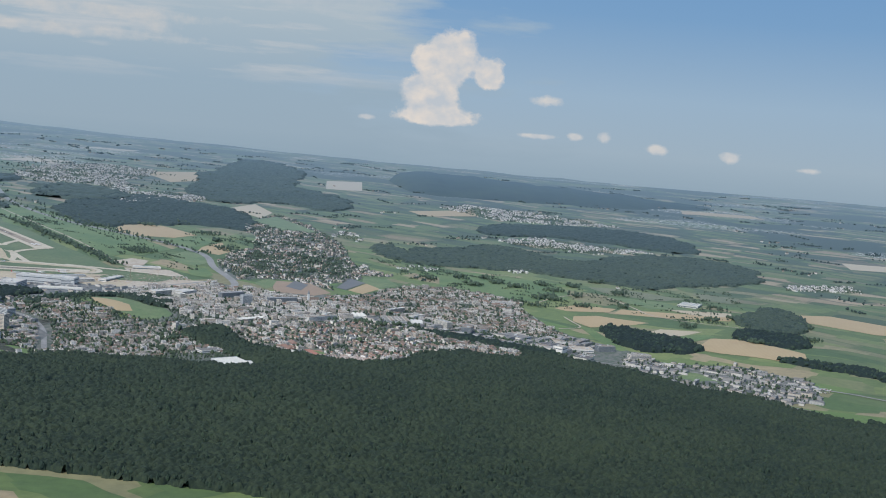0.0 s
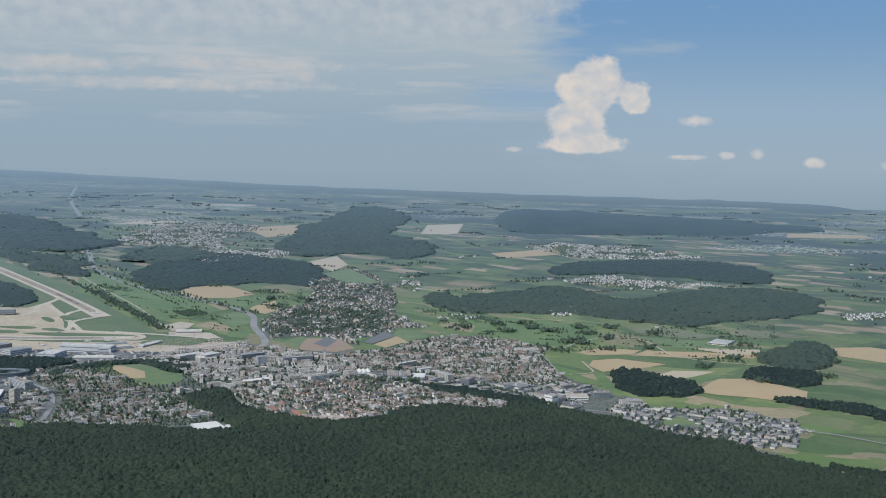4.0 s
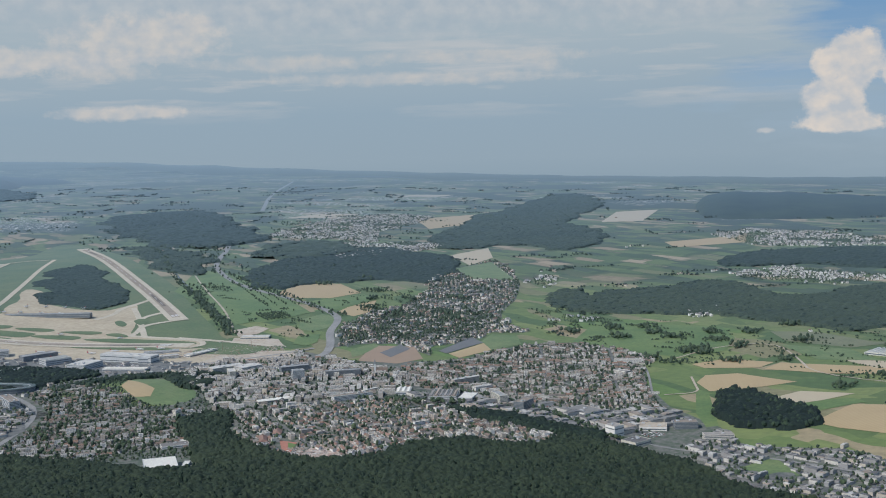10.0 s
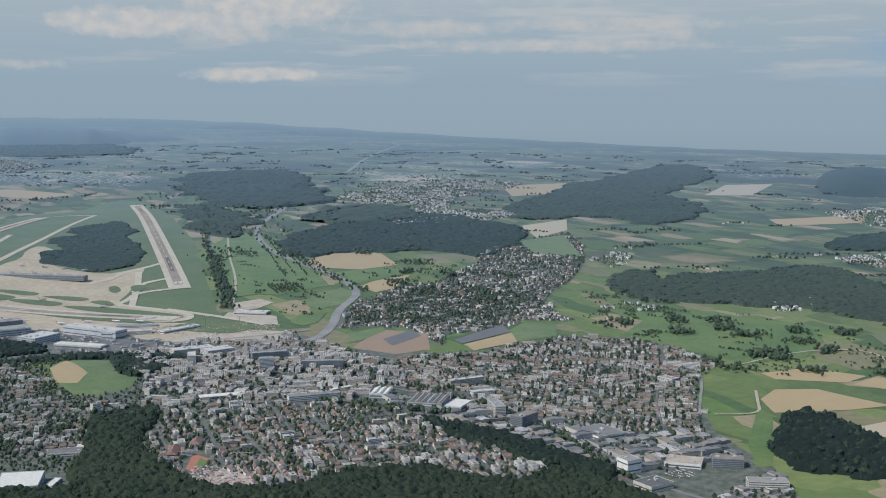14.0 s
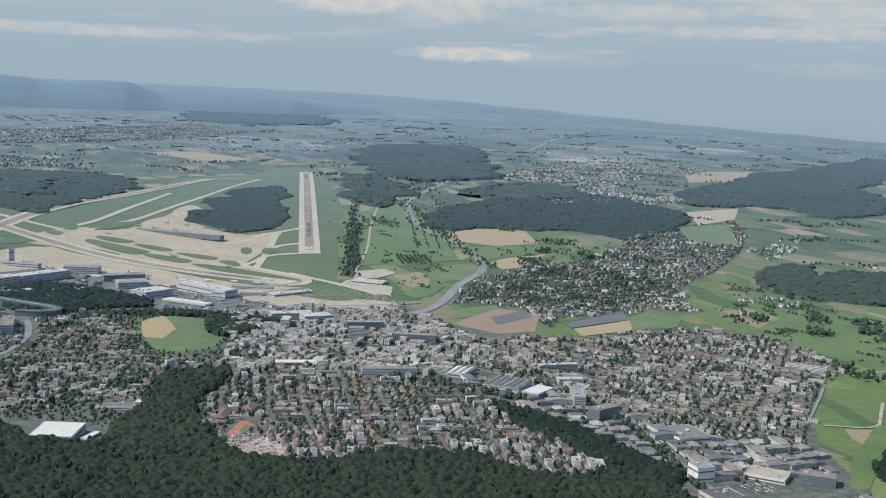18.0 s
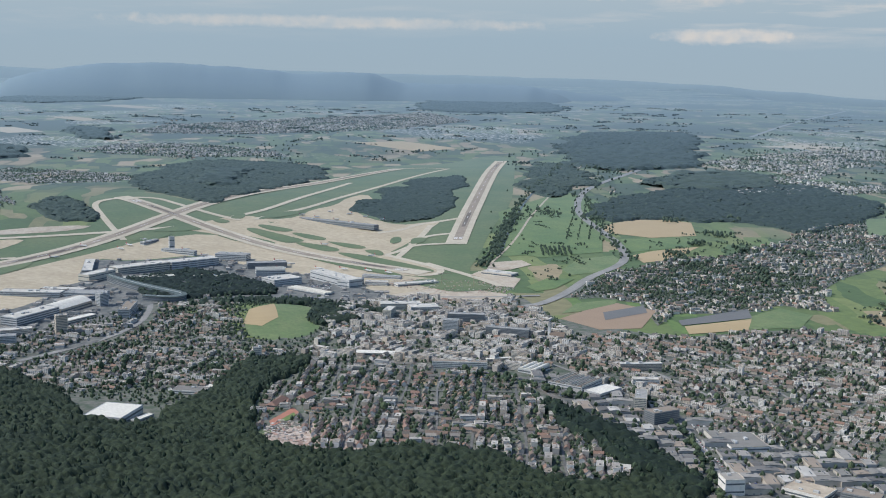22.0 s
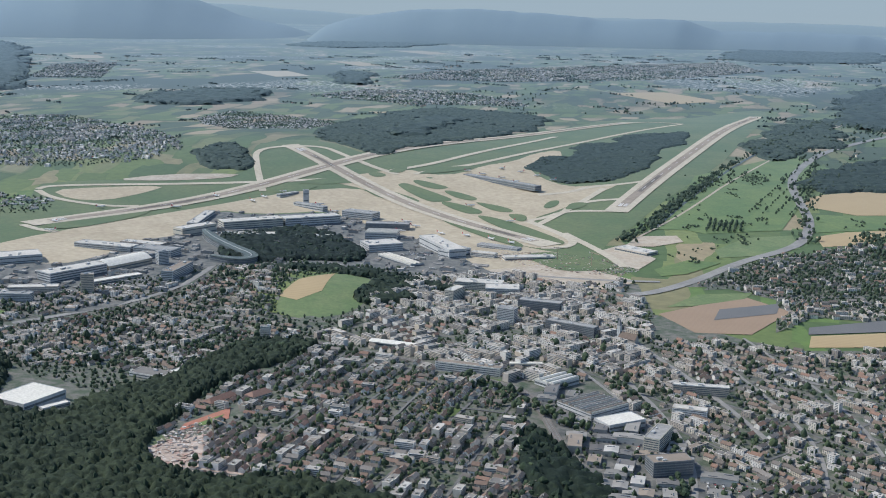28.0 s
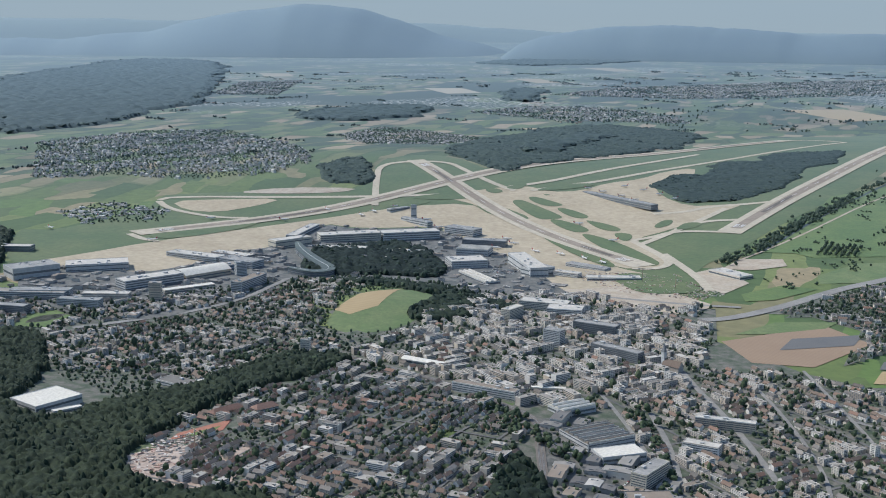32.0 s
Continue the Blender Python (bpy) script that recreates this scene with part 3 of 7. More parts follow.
def ridge(name, label, heading0, heading1, away, tops, depth=2500, seed=1, mat=FAR_WOOD, taper=11):
    """A far wooded ridge seen from the side: tops are (heading, degrees above the eye)."""
    verts, faces, n, rows = [], [], 120, 6
    hs, el = [h for h, _ in tops], [e for _, e in tops]
    for i in range(n + 1):
        h = heading0 + (heading1 - heading0) * i / n
        a = radians(h)
        base = min(-120.0, height(EYE[0] - away * math.sin(a), EYE[1] + away * math.cos(a)) - 100)
        ends = min(1.0, (h - heading0) / taper, (heading1 - h) / taper)
        ends = ends * ends * (3 - 2 * ends)
        top = base + (EYE[2] + away * math.tan(radians(float(np.interp(h, hs, el)))) - base) * ends + 0.0016 * away * noise.noise((h * 0.5, seed, 0)) + 0.0008 * away * noise.noise((h * 1.7, seed, 4))
        for j in range(rows + 1):
            f = j / rows
            d = away - depth * (1 - f)
            z = base + (max(top, base + 20) - base) * (1 - (1 - f) ** 2) ** 0.8 + 7 * noise.noise((h * 0.8, f * 4, seed))
            verts.append(((EYE[0] - d * math.sin(a)) * K, (EYE[1] + d * math.cos(a)) * K, z * K))
            if i and j:
                q = i * (rows + 1) + j
                faces.append((q - rows - 2, q - 1, q, q - rows - 1))
    me = quick_mesh(name, verts, faces, [mat])
    me.polygons.foreach_set("use_smooth", np.ones(len(faces), bool))
    tagged(new(name, me), label, "hills", kind="structure")


ridge("far_hills_west", "long wooded ridge fading into blue haze", -14, 125, 44000, [(-14, -2.3), (6, -2.0), (14, -1.85), (22, -1.6), (30, -1.2), (36, -0.85), (41, -0.5), (46, -0.3), (52, -0.25), (58, -0.2), (65, -0.1), (72, -0.3), (80, 0.2), (88, 0.2), (100, 0.3), (125, 0.3)], 7000, 1, HAZIEST_WOOD)
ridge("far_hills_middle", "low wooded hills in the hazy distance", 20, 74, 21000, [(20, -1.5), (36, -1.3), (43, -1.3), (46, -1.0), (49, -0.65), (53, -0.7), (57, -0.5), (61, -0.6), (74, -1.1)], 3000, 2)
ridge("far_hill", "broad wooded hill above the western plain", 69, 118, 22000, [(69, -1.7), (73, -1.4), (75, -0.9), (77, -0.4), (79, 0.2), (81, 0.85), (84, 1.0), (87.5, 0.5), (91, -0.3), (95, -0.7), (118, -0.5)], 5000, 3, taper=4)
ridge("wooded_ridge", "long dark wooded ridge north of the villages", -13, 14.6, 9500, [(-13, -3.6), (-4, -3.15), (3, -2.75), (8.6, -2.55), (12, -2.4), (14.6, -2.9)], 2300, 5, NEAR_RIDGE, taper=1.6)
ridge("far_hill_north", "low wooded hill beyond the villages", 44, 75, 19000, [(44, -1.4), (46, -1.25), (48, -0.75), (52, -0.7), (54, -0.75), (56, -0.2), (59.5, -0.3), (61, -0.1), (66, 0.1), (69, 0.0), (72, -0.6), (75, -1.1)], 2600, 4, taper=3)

# ---- sheets of ground: town plots, fields, airfield ----
TOWN = [(548, -1413), (69, -1248), (217, -1104), (144, -867), (487, -798), (553, -728), (526, -617), (273, -425), (302, -246), (390, -175), (437, -31), (658, -114), (849, -49), (924, 12), (962, 152), (1010, 286), (1107, 343), (1217, 398), (1344, 255), (1427, 103), (1480, -57), (1596, -274), (1751, -440), (1827, -574), (1909, -572), (2012, -569), (2192, -676), (2184, -865), (2007, -836), (1882, -822), (1745, -739), (1628, -719), (1491, -649), (1467, -733), (1402, -789), (1335, -791), (1273, -828), (1221, -909), (1203, -988), (1139, -1039), (1072, -1044), (939, -1136), (906, -1297)]
TOWN_NORTH = [(525, 66), (378, 220), (319, 401), (398, 551), (261, 1145), (112, 1435), (46, 1969), (83, 2211), (306, 1889), (517, 1457), (670, 1040), (720, 797), (816, 552), (782, 398), (813, 304), (723, 220), (656, 219), (540, 186)]
INDUSTRY = [(1751, -440), (1826, -566), (1909, -564), (2012, -561), (2192, -676), (2183, -872), (2063, -924), (2007, -843), (1882, -829), (1802, -740), (1701, -635)]
TOWN_WEST = [(548, -1413), (133, -1366), (217, -1104), (129, -900), (61, -815), (47, -686), (115, -599), (200, -463), (252, -415), (526, -617), (649, -722), (601, -813), (745, -959), (831, -1077), (608, -1219)]
FRINGE = [(479, 19), (347, 314), (313, 574), (363, 752), (588, 723), (677, 760), (938, 454), (834, 415), (844, 265), (758, 149), (823, 27), (636, 154), (515, 108)]
for name, outline, mat in (("town_ground", TOWN, GARDENS), ("town_ground_west", TOWN_WEST, GARDENS), ("town_ground_north", TOWN_NORTH, GARDENS), ("town_ground_fringe", FRINGE, GARDENS), ("yard_ground", INDUSTRY, YARD), ("yard_ground_works", [(1019, -504), (1001, -444), (1085, -408), (1215, -390), (1375, -392), (1497, -341), (1589, -309), (1676, -378), (1621, -524), (1573, -585), (1503, -581), (1359, -553), (1233, -536), (1116, -524)], YARD)):
    tagged(lay(name, outline, 0.6 if "works" not in name else 0.75, mat), "gardens and paved yards between the houses", "ground", kind="structure")

FIELDS = [
    ("stubble_field", STUBBLE, [(-186, 743), (-268, 911), (-306, 1132), (-158, 1172), (60, 963), (17, 809)], "tan stubble field below a wood"),
    ("stubble_field", STUBBLE, [(195, 558), (180, 653), (206, 821), (304, 607), (289, 510)], "tan stubble field beside the motorway"),
    ("green_field", GRASS, [(-23, 718), (24, 800), (79, 948), (196, 825), (169, 654), (155, 567)], "dark green crop field between stubble fields"),
    ("brown_field", TILLED, [(659, -107), (588, 108), (716, 131), (822, -20), (786, -107)], "brown tilled field at the edge of town"),
    ("green_strip", LIGHT_GRASS, [(619, -68), (553, 35), (575, 144), (610, 103), (627, -18)], "green strip of crop beside a tilled field"),
    ("covered_field", DARK_CROP, [(663, 16), (662, 145), (720, 98), (725, -34)], "dark grey strip under crop cover in a tilled field"),
    ("earth_lot", EARTH, [(96, 113), (16, 196), (49, 276), (116, 256), (130, 170)], "bare tan lot beside the stream"),
    ("earth_lot", EARTH, [(127, 28), (90, 96), (187, 117), (244, 116), (323, 30), (239, 19)], "tan yard round the white building"),
    ("dark_meadow", GRASS, [(-83, 227), (-169, 355), (-186, 500), (-27, 444), (25, 373), (-25, 285)], "green meadow beside the orchard"),
    ("light_field", LIGHT_GRASS, [(218, 276), (139, 407), (161, 518), (283, 455), (306, 337), (289, 245)], "light green meadow by the motorway"),
    ("dark_meadow", GRASS, [(333, 62), (280, 174), (333, 221), (395, 104), (393, 46)], "green meadow at the bend of the motorway"),
    ("allotment_garden", ALLOTMENT, [(1138, -1081), (1067, -1071), (1012, -1042), (1012, -1012), (1037, -990), (1061, -1031)], "small allotment gardens beside the building plot"),
    ("covered_field", DARK_CROP, [(813, 100), (818, 320), (883, 258), (849, 73)], "dark grey field under crop cover"),
    ("stubble_field", STUBBLE, [(857, 73), (887, 253), (949, 170), (911, 30)], "tan stubble field by the houses"),
    ("light_field", LIGHT_GRASS, [(873, 245), (854, 388), (938, 398), (996, 285), (943, 162)], "light green field beside a crop cover"),
    ("stubble_field", STUBBLE, [(1529, 203), (1607, 292), (1737, 269), (1711, 198), (1573, 166)], "tan stubble field outside the town"),
    ("stubble_field", STUBBLE, [(1727, 185), (1754, 263), (2000, 251), (2119, 251), (2101, 168), (1896, 150)], "long tan stubble field"),
    ("stubble_field", STUBBLE, [(1592, -1), (1595, 84), (1671, 122), (1832, 44), (1770, -15), (1646, -91)], "tan stubble field with a rounded end"),
    ("pale_field", PALE_STUBBLE, [(1793, -168), (1858, -65), (1985, -83), (1928, -161), (1850, -230)], "pale straw-coloured field"),
    ("stubble_field", STUBBLE, [(1933, -379), (1994, -205), (2085, -203), (2233, -363), (2218, -513), (2086, -452), (1991, -420)], "large tan stubble field above the works"),
    ("stubble_field", STUBBLE, [(2144, 48), (2242, 181), (2312, 153), (2273, -92), (2185, -55)], "tan field by the yard of the works"),
    ("green_field", GRASS, [(1850, -230), (1928, -161), (1988, -135), (2021, -178), (1929, -278)], "green strip between stubble fields"),
    ("green_field", GRASS, [(1607, -68), (1647, -104), (1744, -430), (1720, -443), (1669, -324)], "bright green meadow along the houses"),
    ("stubble_field", PALE_STUBBLE, [(-211, 2327), (-176, 2721), (25, 2320), (50, 1990)], "pale stubble field on a slope"),
    ("stubble_field", STUBBLE, [(-1478, 4407), (-1251, 4983), (-873, 4329), (-1000, 3683)], "large tan field before the woods"),
    ("stubble_field", PALE_STUBBLE, [(-368, 5576), (-141, 5922), (67, 4769), (-163, 4581)], "pale field in a clearing"),
    ("stubble_field", STUBBLE, [(606, 3337), (938, 3881), (1026, 3446), (735, 3071)], "tan field near a village"),
    ("green_field", LIGHT_GRASS, [(42, 1852), (90, 2151), (454, 1571), (282, 1520)], "bright green field above the houses"),
    ("dry_meadow", DRY_GRASS, [(1646, 714), (1779, 740), (1955, 605), (2038, 621), (1906, 498), (1718, 569)], "dry yellowish meadow below a wood"),
    ("green_field", GRASS, [(1085, 729), (1488, 760), (1570, 575), (1577, 389), (1479, 274), (1127, 365)], "green meadows with scattered trees"),
    ("light_field", LIGHT_GRASS, [(1705, 510), (1906, 479), (2001, 333), (1845, 317)], "light green crop strip"),
    ("pale_field", PALE_STUBBLE, [(1908, 323), (2123, 335), (2127, 253), (2000, 235)], "pale straw strip"),
    ("dry_meadow", DRY_GRASS, [(2042, 793), (2210, 741), (2167, 567), (2054, 603)], "dry meadow strip by a greenhouse"),
    ("stubble_field", STUBBLE, [(2205, 373), (2491, 505), (2991, 221), (2561, 189)], "tan stubble strip between woods"),
    ("stubble_field", STUBBLE, [(2562, 119), (2752, 187), (3304, 18), (3191, -137)], "tan stubble strip below a wood"),
    ("light_field", LIGHT_GRASS, [(2844, -156), (3105, -121), (3587, -414), (3325, -510)], "light green field"),
    ("stubble_field", PALE_STUBBLE, [(3128, 840), (3618, 1142), (4223, 863), (3720, 605)], "pale field near a hamlet"),
    ("mound_meadow", LIGHT_GRASS, rounded([(412, -744), (330, -706), (255, -601), (309, -535), (411, -562), (514, -630), (522, -715), (472, -762)], 1), "round green meadow on a low hill"),
    ("mound_field", STUBBLE, [(396, -740), (313, -686), (267, -604), (398, -660), (429, -714)], "tan ploughed patch on the green hill"),
    ("green_field", GRASS, [(321, -1287), (299, -1242), (342, -1207), (409, -1240), (403, -1300)], "small green field at the edge of the wood"),
    ("green_field", LIGHT_GRASS, [(1847, -713), (1899, -633), (1961, -731), (1929, -773)], "green playing field beside the works"),
    ("orchard_meadow", GRASS, [(-660, 738), (-981, 1313), (-679, 1241), (-115, 728), (105, 528), (58, 347), (-57, 306), (-302, 487)], "green orchard meadow beside the airfield"),
    ("dry_meadow", DRY_GRASS, [(-754, 1104), (-692, 1221), (-157, 774), (-19, 622), (-154, 562)], "dry grass with rows of fruit trees"),
]
FIELDS += [("stubble_field", STUBBLE if i % 3 else PALE_STUBBLE, [(x - a, y - b), (x + a, y - b * 0.6), (x + a * 0.8, y + b), (x - a * 0.9, y + b * 0.8)], "distant tan stubble field on the plain")
           for i, (x, y, a, b) in enumerate(((-5876, 448, 380, 160), (-7338, 1397, 420, 130), (-3507, 2216, 330, 200), (-6877, 4340, 500, 220), (-3251, 4086, 260, 260), (-9911, 2787, 600, 200), (-2313, 4545, 180, 260), (-2657, 454, 200, 160), (-13235, 5988, 700, 260), (-2896, 7414, 260, 200), (276, 7669, 160, 260), (2782, 5800, 330, 240), (3163, 2326, 220, 160), (3948, 3780, 300, 200), (-8718, -786, 420, 160), (4620, 1792, 260, 160)))]
for i, (name, mat, outline, label) in enumerate(FIELDS):
    tagged(lay(name, outline, 0.72 + 0.05 * (i % 7) + (0.35 if name in ("mound_field", "covered_field", "allotment_garden", "earth_lot", "dark_meadow") else 0), mat, 25), label, "field", "fields")

AIRFIELD = [(-35, -1403), (-472, -1481), (-468, -1371), (-557, -1308), (-754, -1179), (-879, -1166), (-954, -1141), (-973, -812), (-972, -550), (-1309, -512), (-1430, -392), (-1400, -247), (-1126, -154), (-1225, 55), (-1675, 610), (-2432, 1406), (-2356, 1673), (-2705, 2164), (-2762, 2373), (-2281, 2103), (-1118, 1169), (-809, 911), (-518, 627), (-266, 387), (-83, 227), (68, 72), (162, 45), (303, 51), (366, -93), (323, -249), (141, -264), (-195, -489), (-182, -868), (-16, -1202)]
tagged(lay("airfield_grass", rounded(AIRFIELD, 1), 0.7, AIR_GRASS), "mown grass of the airfield between the runways", "grass", kind="structure")
APRONS = [
    ("apron", CONCRETE, [(-74, -1400), (-182, -1264), (-324, -1137), (-574, -856), (-711, -645), (-749, -573), (-795, -466), (-802, -289), (-691, -248), (-570, -198), (-370, -167), (-184, -142), (11, -97), (77, -68), (172, -16), (286, -109), (326, -159), (308, -245), (225, -276), (13, -277), (-131, -292), (-404, -368), (-577, -424), (-559, -631), (-619, -712), (-464, -805), (-292, -839), (-212, -952), (-114, -986), (-31, -1052), (16, -1114), (-16, -1202), (-49, -1291)]),
    ("dock_apron", CONCRETE, [(-827, -300), (-879, -389), (-945, -193), (-964, -85), (-878, -38), (-876, 65), (-965, 163), (-1014, 288), (-1154, 415), (-1235, 545), (-1075, 485), (-905, 295), (-767, 271), (-619, 300), (-613, 382), (-617, 469), (-500, 334), (-369, 170), (-285, 34), (-161, 46), (15, 31), (60, -62), (-53, -128), (-403, -165), (-588, -193), (-708, -244)]),
    ("middle_apron", CONCRETE, [(-849, -1128), (-876, -997), (-885, -815), (-811, -878), (-714, -995), (-736, -1080)]),
    ("building_site", EARTH, [(231, -302), (221, -205), (208, -92), (354, -42), (413, -21), (469, -91), (443, -168), (392, -238), (315, -292)]),
    ("building_site_far", EARTH, [(-958, -967), (-1012, -810), (-988, -586), (-946, -639), (-935, -813)]),
    ("hangar_yard", YARD, [(17, -1363), (-49, -1291), (-16, -1202), (16, -1114), (-31, -1052), (-114, -986), (-212, -952), (-292, -839), (-464, -805), (-607, -713), (-546, -632), (-565, -426), (-404, -368), (-131, -292), (13, -277), (225, -276), (323, -249), (370, -308), (360, -393), (267, -458), (159, -549), (119, -701), (69, -798), (92, -832), (263, -951), (380, -1072), (308, -1207), (230, -1328)]),
]
for i, (name, mat, outline) in enumerate(APRONS):
    tagged(lay(name, rounded(outline, 1), 1.1 + 0.1 * i, mat), "wide pale concrete apron of the airport" if "apron" in name else "bare pale earth and paving of a building site", "pavement", kind="structure")
R14, R32, R10, R28, R16, R34 = (-2387, 2089), (-267, 274), (-1320, -380), (24, -36), (-2134, 1276), (-430, -1181)
TAXIWAYS = [
    [(-804, -559), (-1080, -530), (-1252, -503), (-1303, -410), (-1284, -277), (-1168, -244), (-994, -182), (-906, -134)],
    [(-864, -1161), (-908, -1124), (-898, -815), (-896, -532), (-895, -337)],
    [(-849, -1160), (-762, -1131), (-695, -1065), (-648, -980), (-655, -910)],
    [(-898, -84), (-945, 32), (-998, 173), (-1191, 429), (-1424, 728), (-1670, 1040), (-1974, 1452)],
    [(-1974, 1452), (-2133, 1406), (-2134, 1276)],
    [(-280, 278), (-341, 167), (-290, 87), (-273, 29)],
    [(-413, 361), (-426, 263), (-354, 171)],
    [(-633, 598), (-601, 462), (-597, 350), (-550, 273), (-553, 176)],
    [(-273, 29), (-74, 41), (14, 30), (61, -21), (39, -68)],
    [(-97, 50), (58, 43), (171, 35), (292, 14)],
    [(-422, -1193), (-363, -1158), (-331, -1119)],
    [(-216, 31), (-332, 155), (-467, 295), (-563, 386)],
    [(-951, -140), (-999, -6), (-1095, 130), (-1320, 396), (-1590, 688)],
]
for line in TAXIWAYS:
    tagged(ribbon("taxiway", line, 20, 1.9, PALE_CONCRETE), "pale concrete taxiway with rounded bends", "taxiway", kind="structure")
ISLANDS = [[(-803, -543), (-846, -530), (-857, -473), (-840, -387), (-793, -450), (-777, -508)], [(-877, -454), (-905, -368), (-908, -268), (-853, -254), (-846, -313), (-852, -393)], [(-793, -267), (-791, -226), (-604, -143), (-609, -204), (-680, -250), (-741, -266)], [(-791, -169), (-810, -148), (-794, -127), (-633, -72), (-595, -74), (-595, -114), (-615, -140)], [(-827, -111), (-829, -85), (-750, -39), (-723, -34), (-720, -72), (-764, -102)], [(-692, -59), (-693, -39), (-633, -8), (-576, 4), (-567, -27), (-620, -51)], [(-575, -111), (-572, -81), (-496, -48), (-437, -36), (-412, -58), (-437, -89)], [(-580, -211), (-586, -186), (-477, -145), (-426, -132), (-433, -172), (-507, -198)], [(-399, -173), (-403, -143), (-280, -113), (-27, -90), (-3, -118), (-164, -148)], [(-384, -74), (-380, -46), (-253, -7), (-60, 9), (-9, 3), (6, -29), (-111, -55)]]
ISLANDS_WEST = [[(-544, -18), (-525, -1), (-482, 25), (-420, 43), (-393, 26), (-427, -8)], [(-365, 9), (-369, 33), (-334, 51), (-275, 23), (-283, 4)], [(-418, 134), (-473, 178), (-463, 203), (-405, 168), (-391, 132)], [(-366, 176), (-427, 223), (-404, 262), (-356, 218), (-351, 178)], [(-930, -222), (-944, -185), (-898, -166), (-886, -206)], [(-941, -160), (-985, -97), (-977, -79), (-916, -118)], [(-908, -65), (-966, 38), (-959, 134), (-911, 75), (-893, -51)], [(107, -142), (83, -70), (182, -20), (291, 9), (288, -122), (197, -136)], [(-405, -1142), (-454, -1120), (-612, -938), (-617, -889), (-547, -911), (-429, -1017), (-373, -1097)]]
for outline in ISLANDS + ISLANDS_WEST:
    tagged(lay("grass_island", rounded([(q[0] * 1.08 - 0.08 * outline[0][0] * 0.5 - 0.08 * outline[2][0] * 0.5, q[1] * 1.08 - 0.08 * outline[0][1] * 0.5 - 0.08 * outline[2][1] * 0.5) for q in outline], 2), 2.05, AIR_GRASS), "narrow island of mown grass between taxiways", "grass", "grass islands")


def runway(name, a, b, width, label):
    a, b = Vector(a), Vector(b)
    d = (b - a).normalized()
    base = tagged(ribbon(name, [a, b], width, 2.3, PALE_CONCRETE, 0), label, "runway", kind="structure")
    part("asphalt_lane", ribbon("asphalt_lane", [a + d * 60, b - d * 60], width * 0.42, 2.7, RUNWAY, 0).data, base)
    length = (b - a).length
    for s in (0.12, 0.80):
        part("rubber_streak", ribbon("rubber_streak", [a + d * length * s, a + d * length * (s + 0.10)], width * 0.20, 3.0, RUBBER, 0).data, base)
    for end, way in ((a, d), (b, -d)):
        for i in range(-3, 4):
            if i:
                part("threshold_bar", ribbon("threshold_bar", [end + way * 70, end + way * 105], 2.4, 3.1, PAINT, 0, i * width * 0.055).data, base)
    for i in range(int((length - 300) // 120)):
        part("centre_dash", ribbon("centre_dash", [a + d * (150 + 120 * i), a + d * (195 + 120 * i)], 1.6, 3.1, PAINT, 0).data, base)


def drop_strays():
    """Sheets whose mesh a part has taken over leave no object behind."""
    for ob in list(scene.objects):
        if ob.parent is None and ob.name.split(".")[0] in ("asphalt_lane", "rubber_streak", "threshold_bar", "centre_dash"):
            bpy.data.objects.remove(ob)


runway("runway", R14, R32, 66, "long runway with pale shoulders and a dark worn middle")
runway("runway_crossing", R10, R28, 60, "asphalt runway crossing the airfield, with white markings")
runway("runway_west", R16, R34, 60, "long western runway with white centre dashes")
drop_strays()

# ---- roads, railway and stream ----
MOTORWAY = [(515, -91), (513, -31), (446, 102), (343, 258), (283, 419), (221, 510), (52, 647), (-166, 770), (-447, 931), (-680, 1118), (-940, 1384), (-1095, 1606), (-1403, 2123), (-2526, 3703)]
ACCESS = [(410, -1197), (283, -924), (118, -828), (2, -795), (-1, -684), (102, -558), (120, -428), (266, -258), (387, -86), (437, 19)]
RAILWAY = [(570, -801), (602, -749), (669, -708), (750, -652), (833, -602), (950, -541), (1019, -504), (1116, -524), (1239, -546), (1357, -562), (1500, -589), (1557, -599), (2136, -974)]
MAIN_STREET = [(772, -228), (886, -241), (1027, -245), (1159, -255), (1231, -263)]
WORKS_ROAD = [(1003, -344), (1143, -360), (1277, -394), (1464, -505), (1578, -598), (1730, -642), (1881, -625), (2510, -865), (3358, -1656)]
EAST_ROAD = [(1039, -90), (1225, 66), (1397, 156), (1429, 120), (1522, -158)]
PARK_STREET = [(918, -153), (1015, -162), (1179, -186), (1288, -219), (1376, -275)]
SCHOOL_STREET = [(838, -46), (939, -60), (1195, -96), (1314, -146)]
YARD_ROAD = [(929, -390), (1033, -391), (1151, -394), (1226, -401)]
STREETS = [(MOTORWAY, 26), (ACCESS, 18), (RAILWAY, 11), (MAIN_STREET, 10), (WORKS_ROAD, 9), (EAST_ROAD, 7), (PARK_STREET, 7), (SCHOOL_STREET, 7), (YARD_ROAD, 7)]
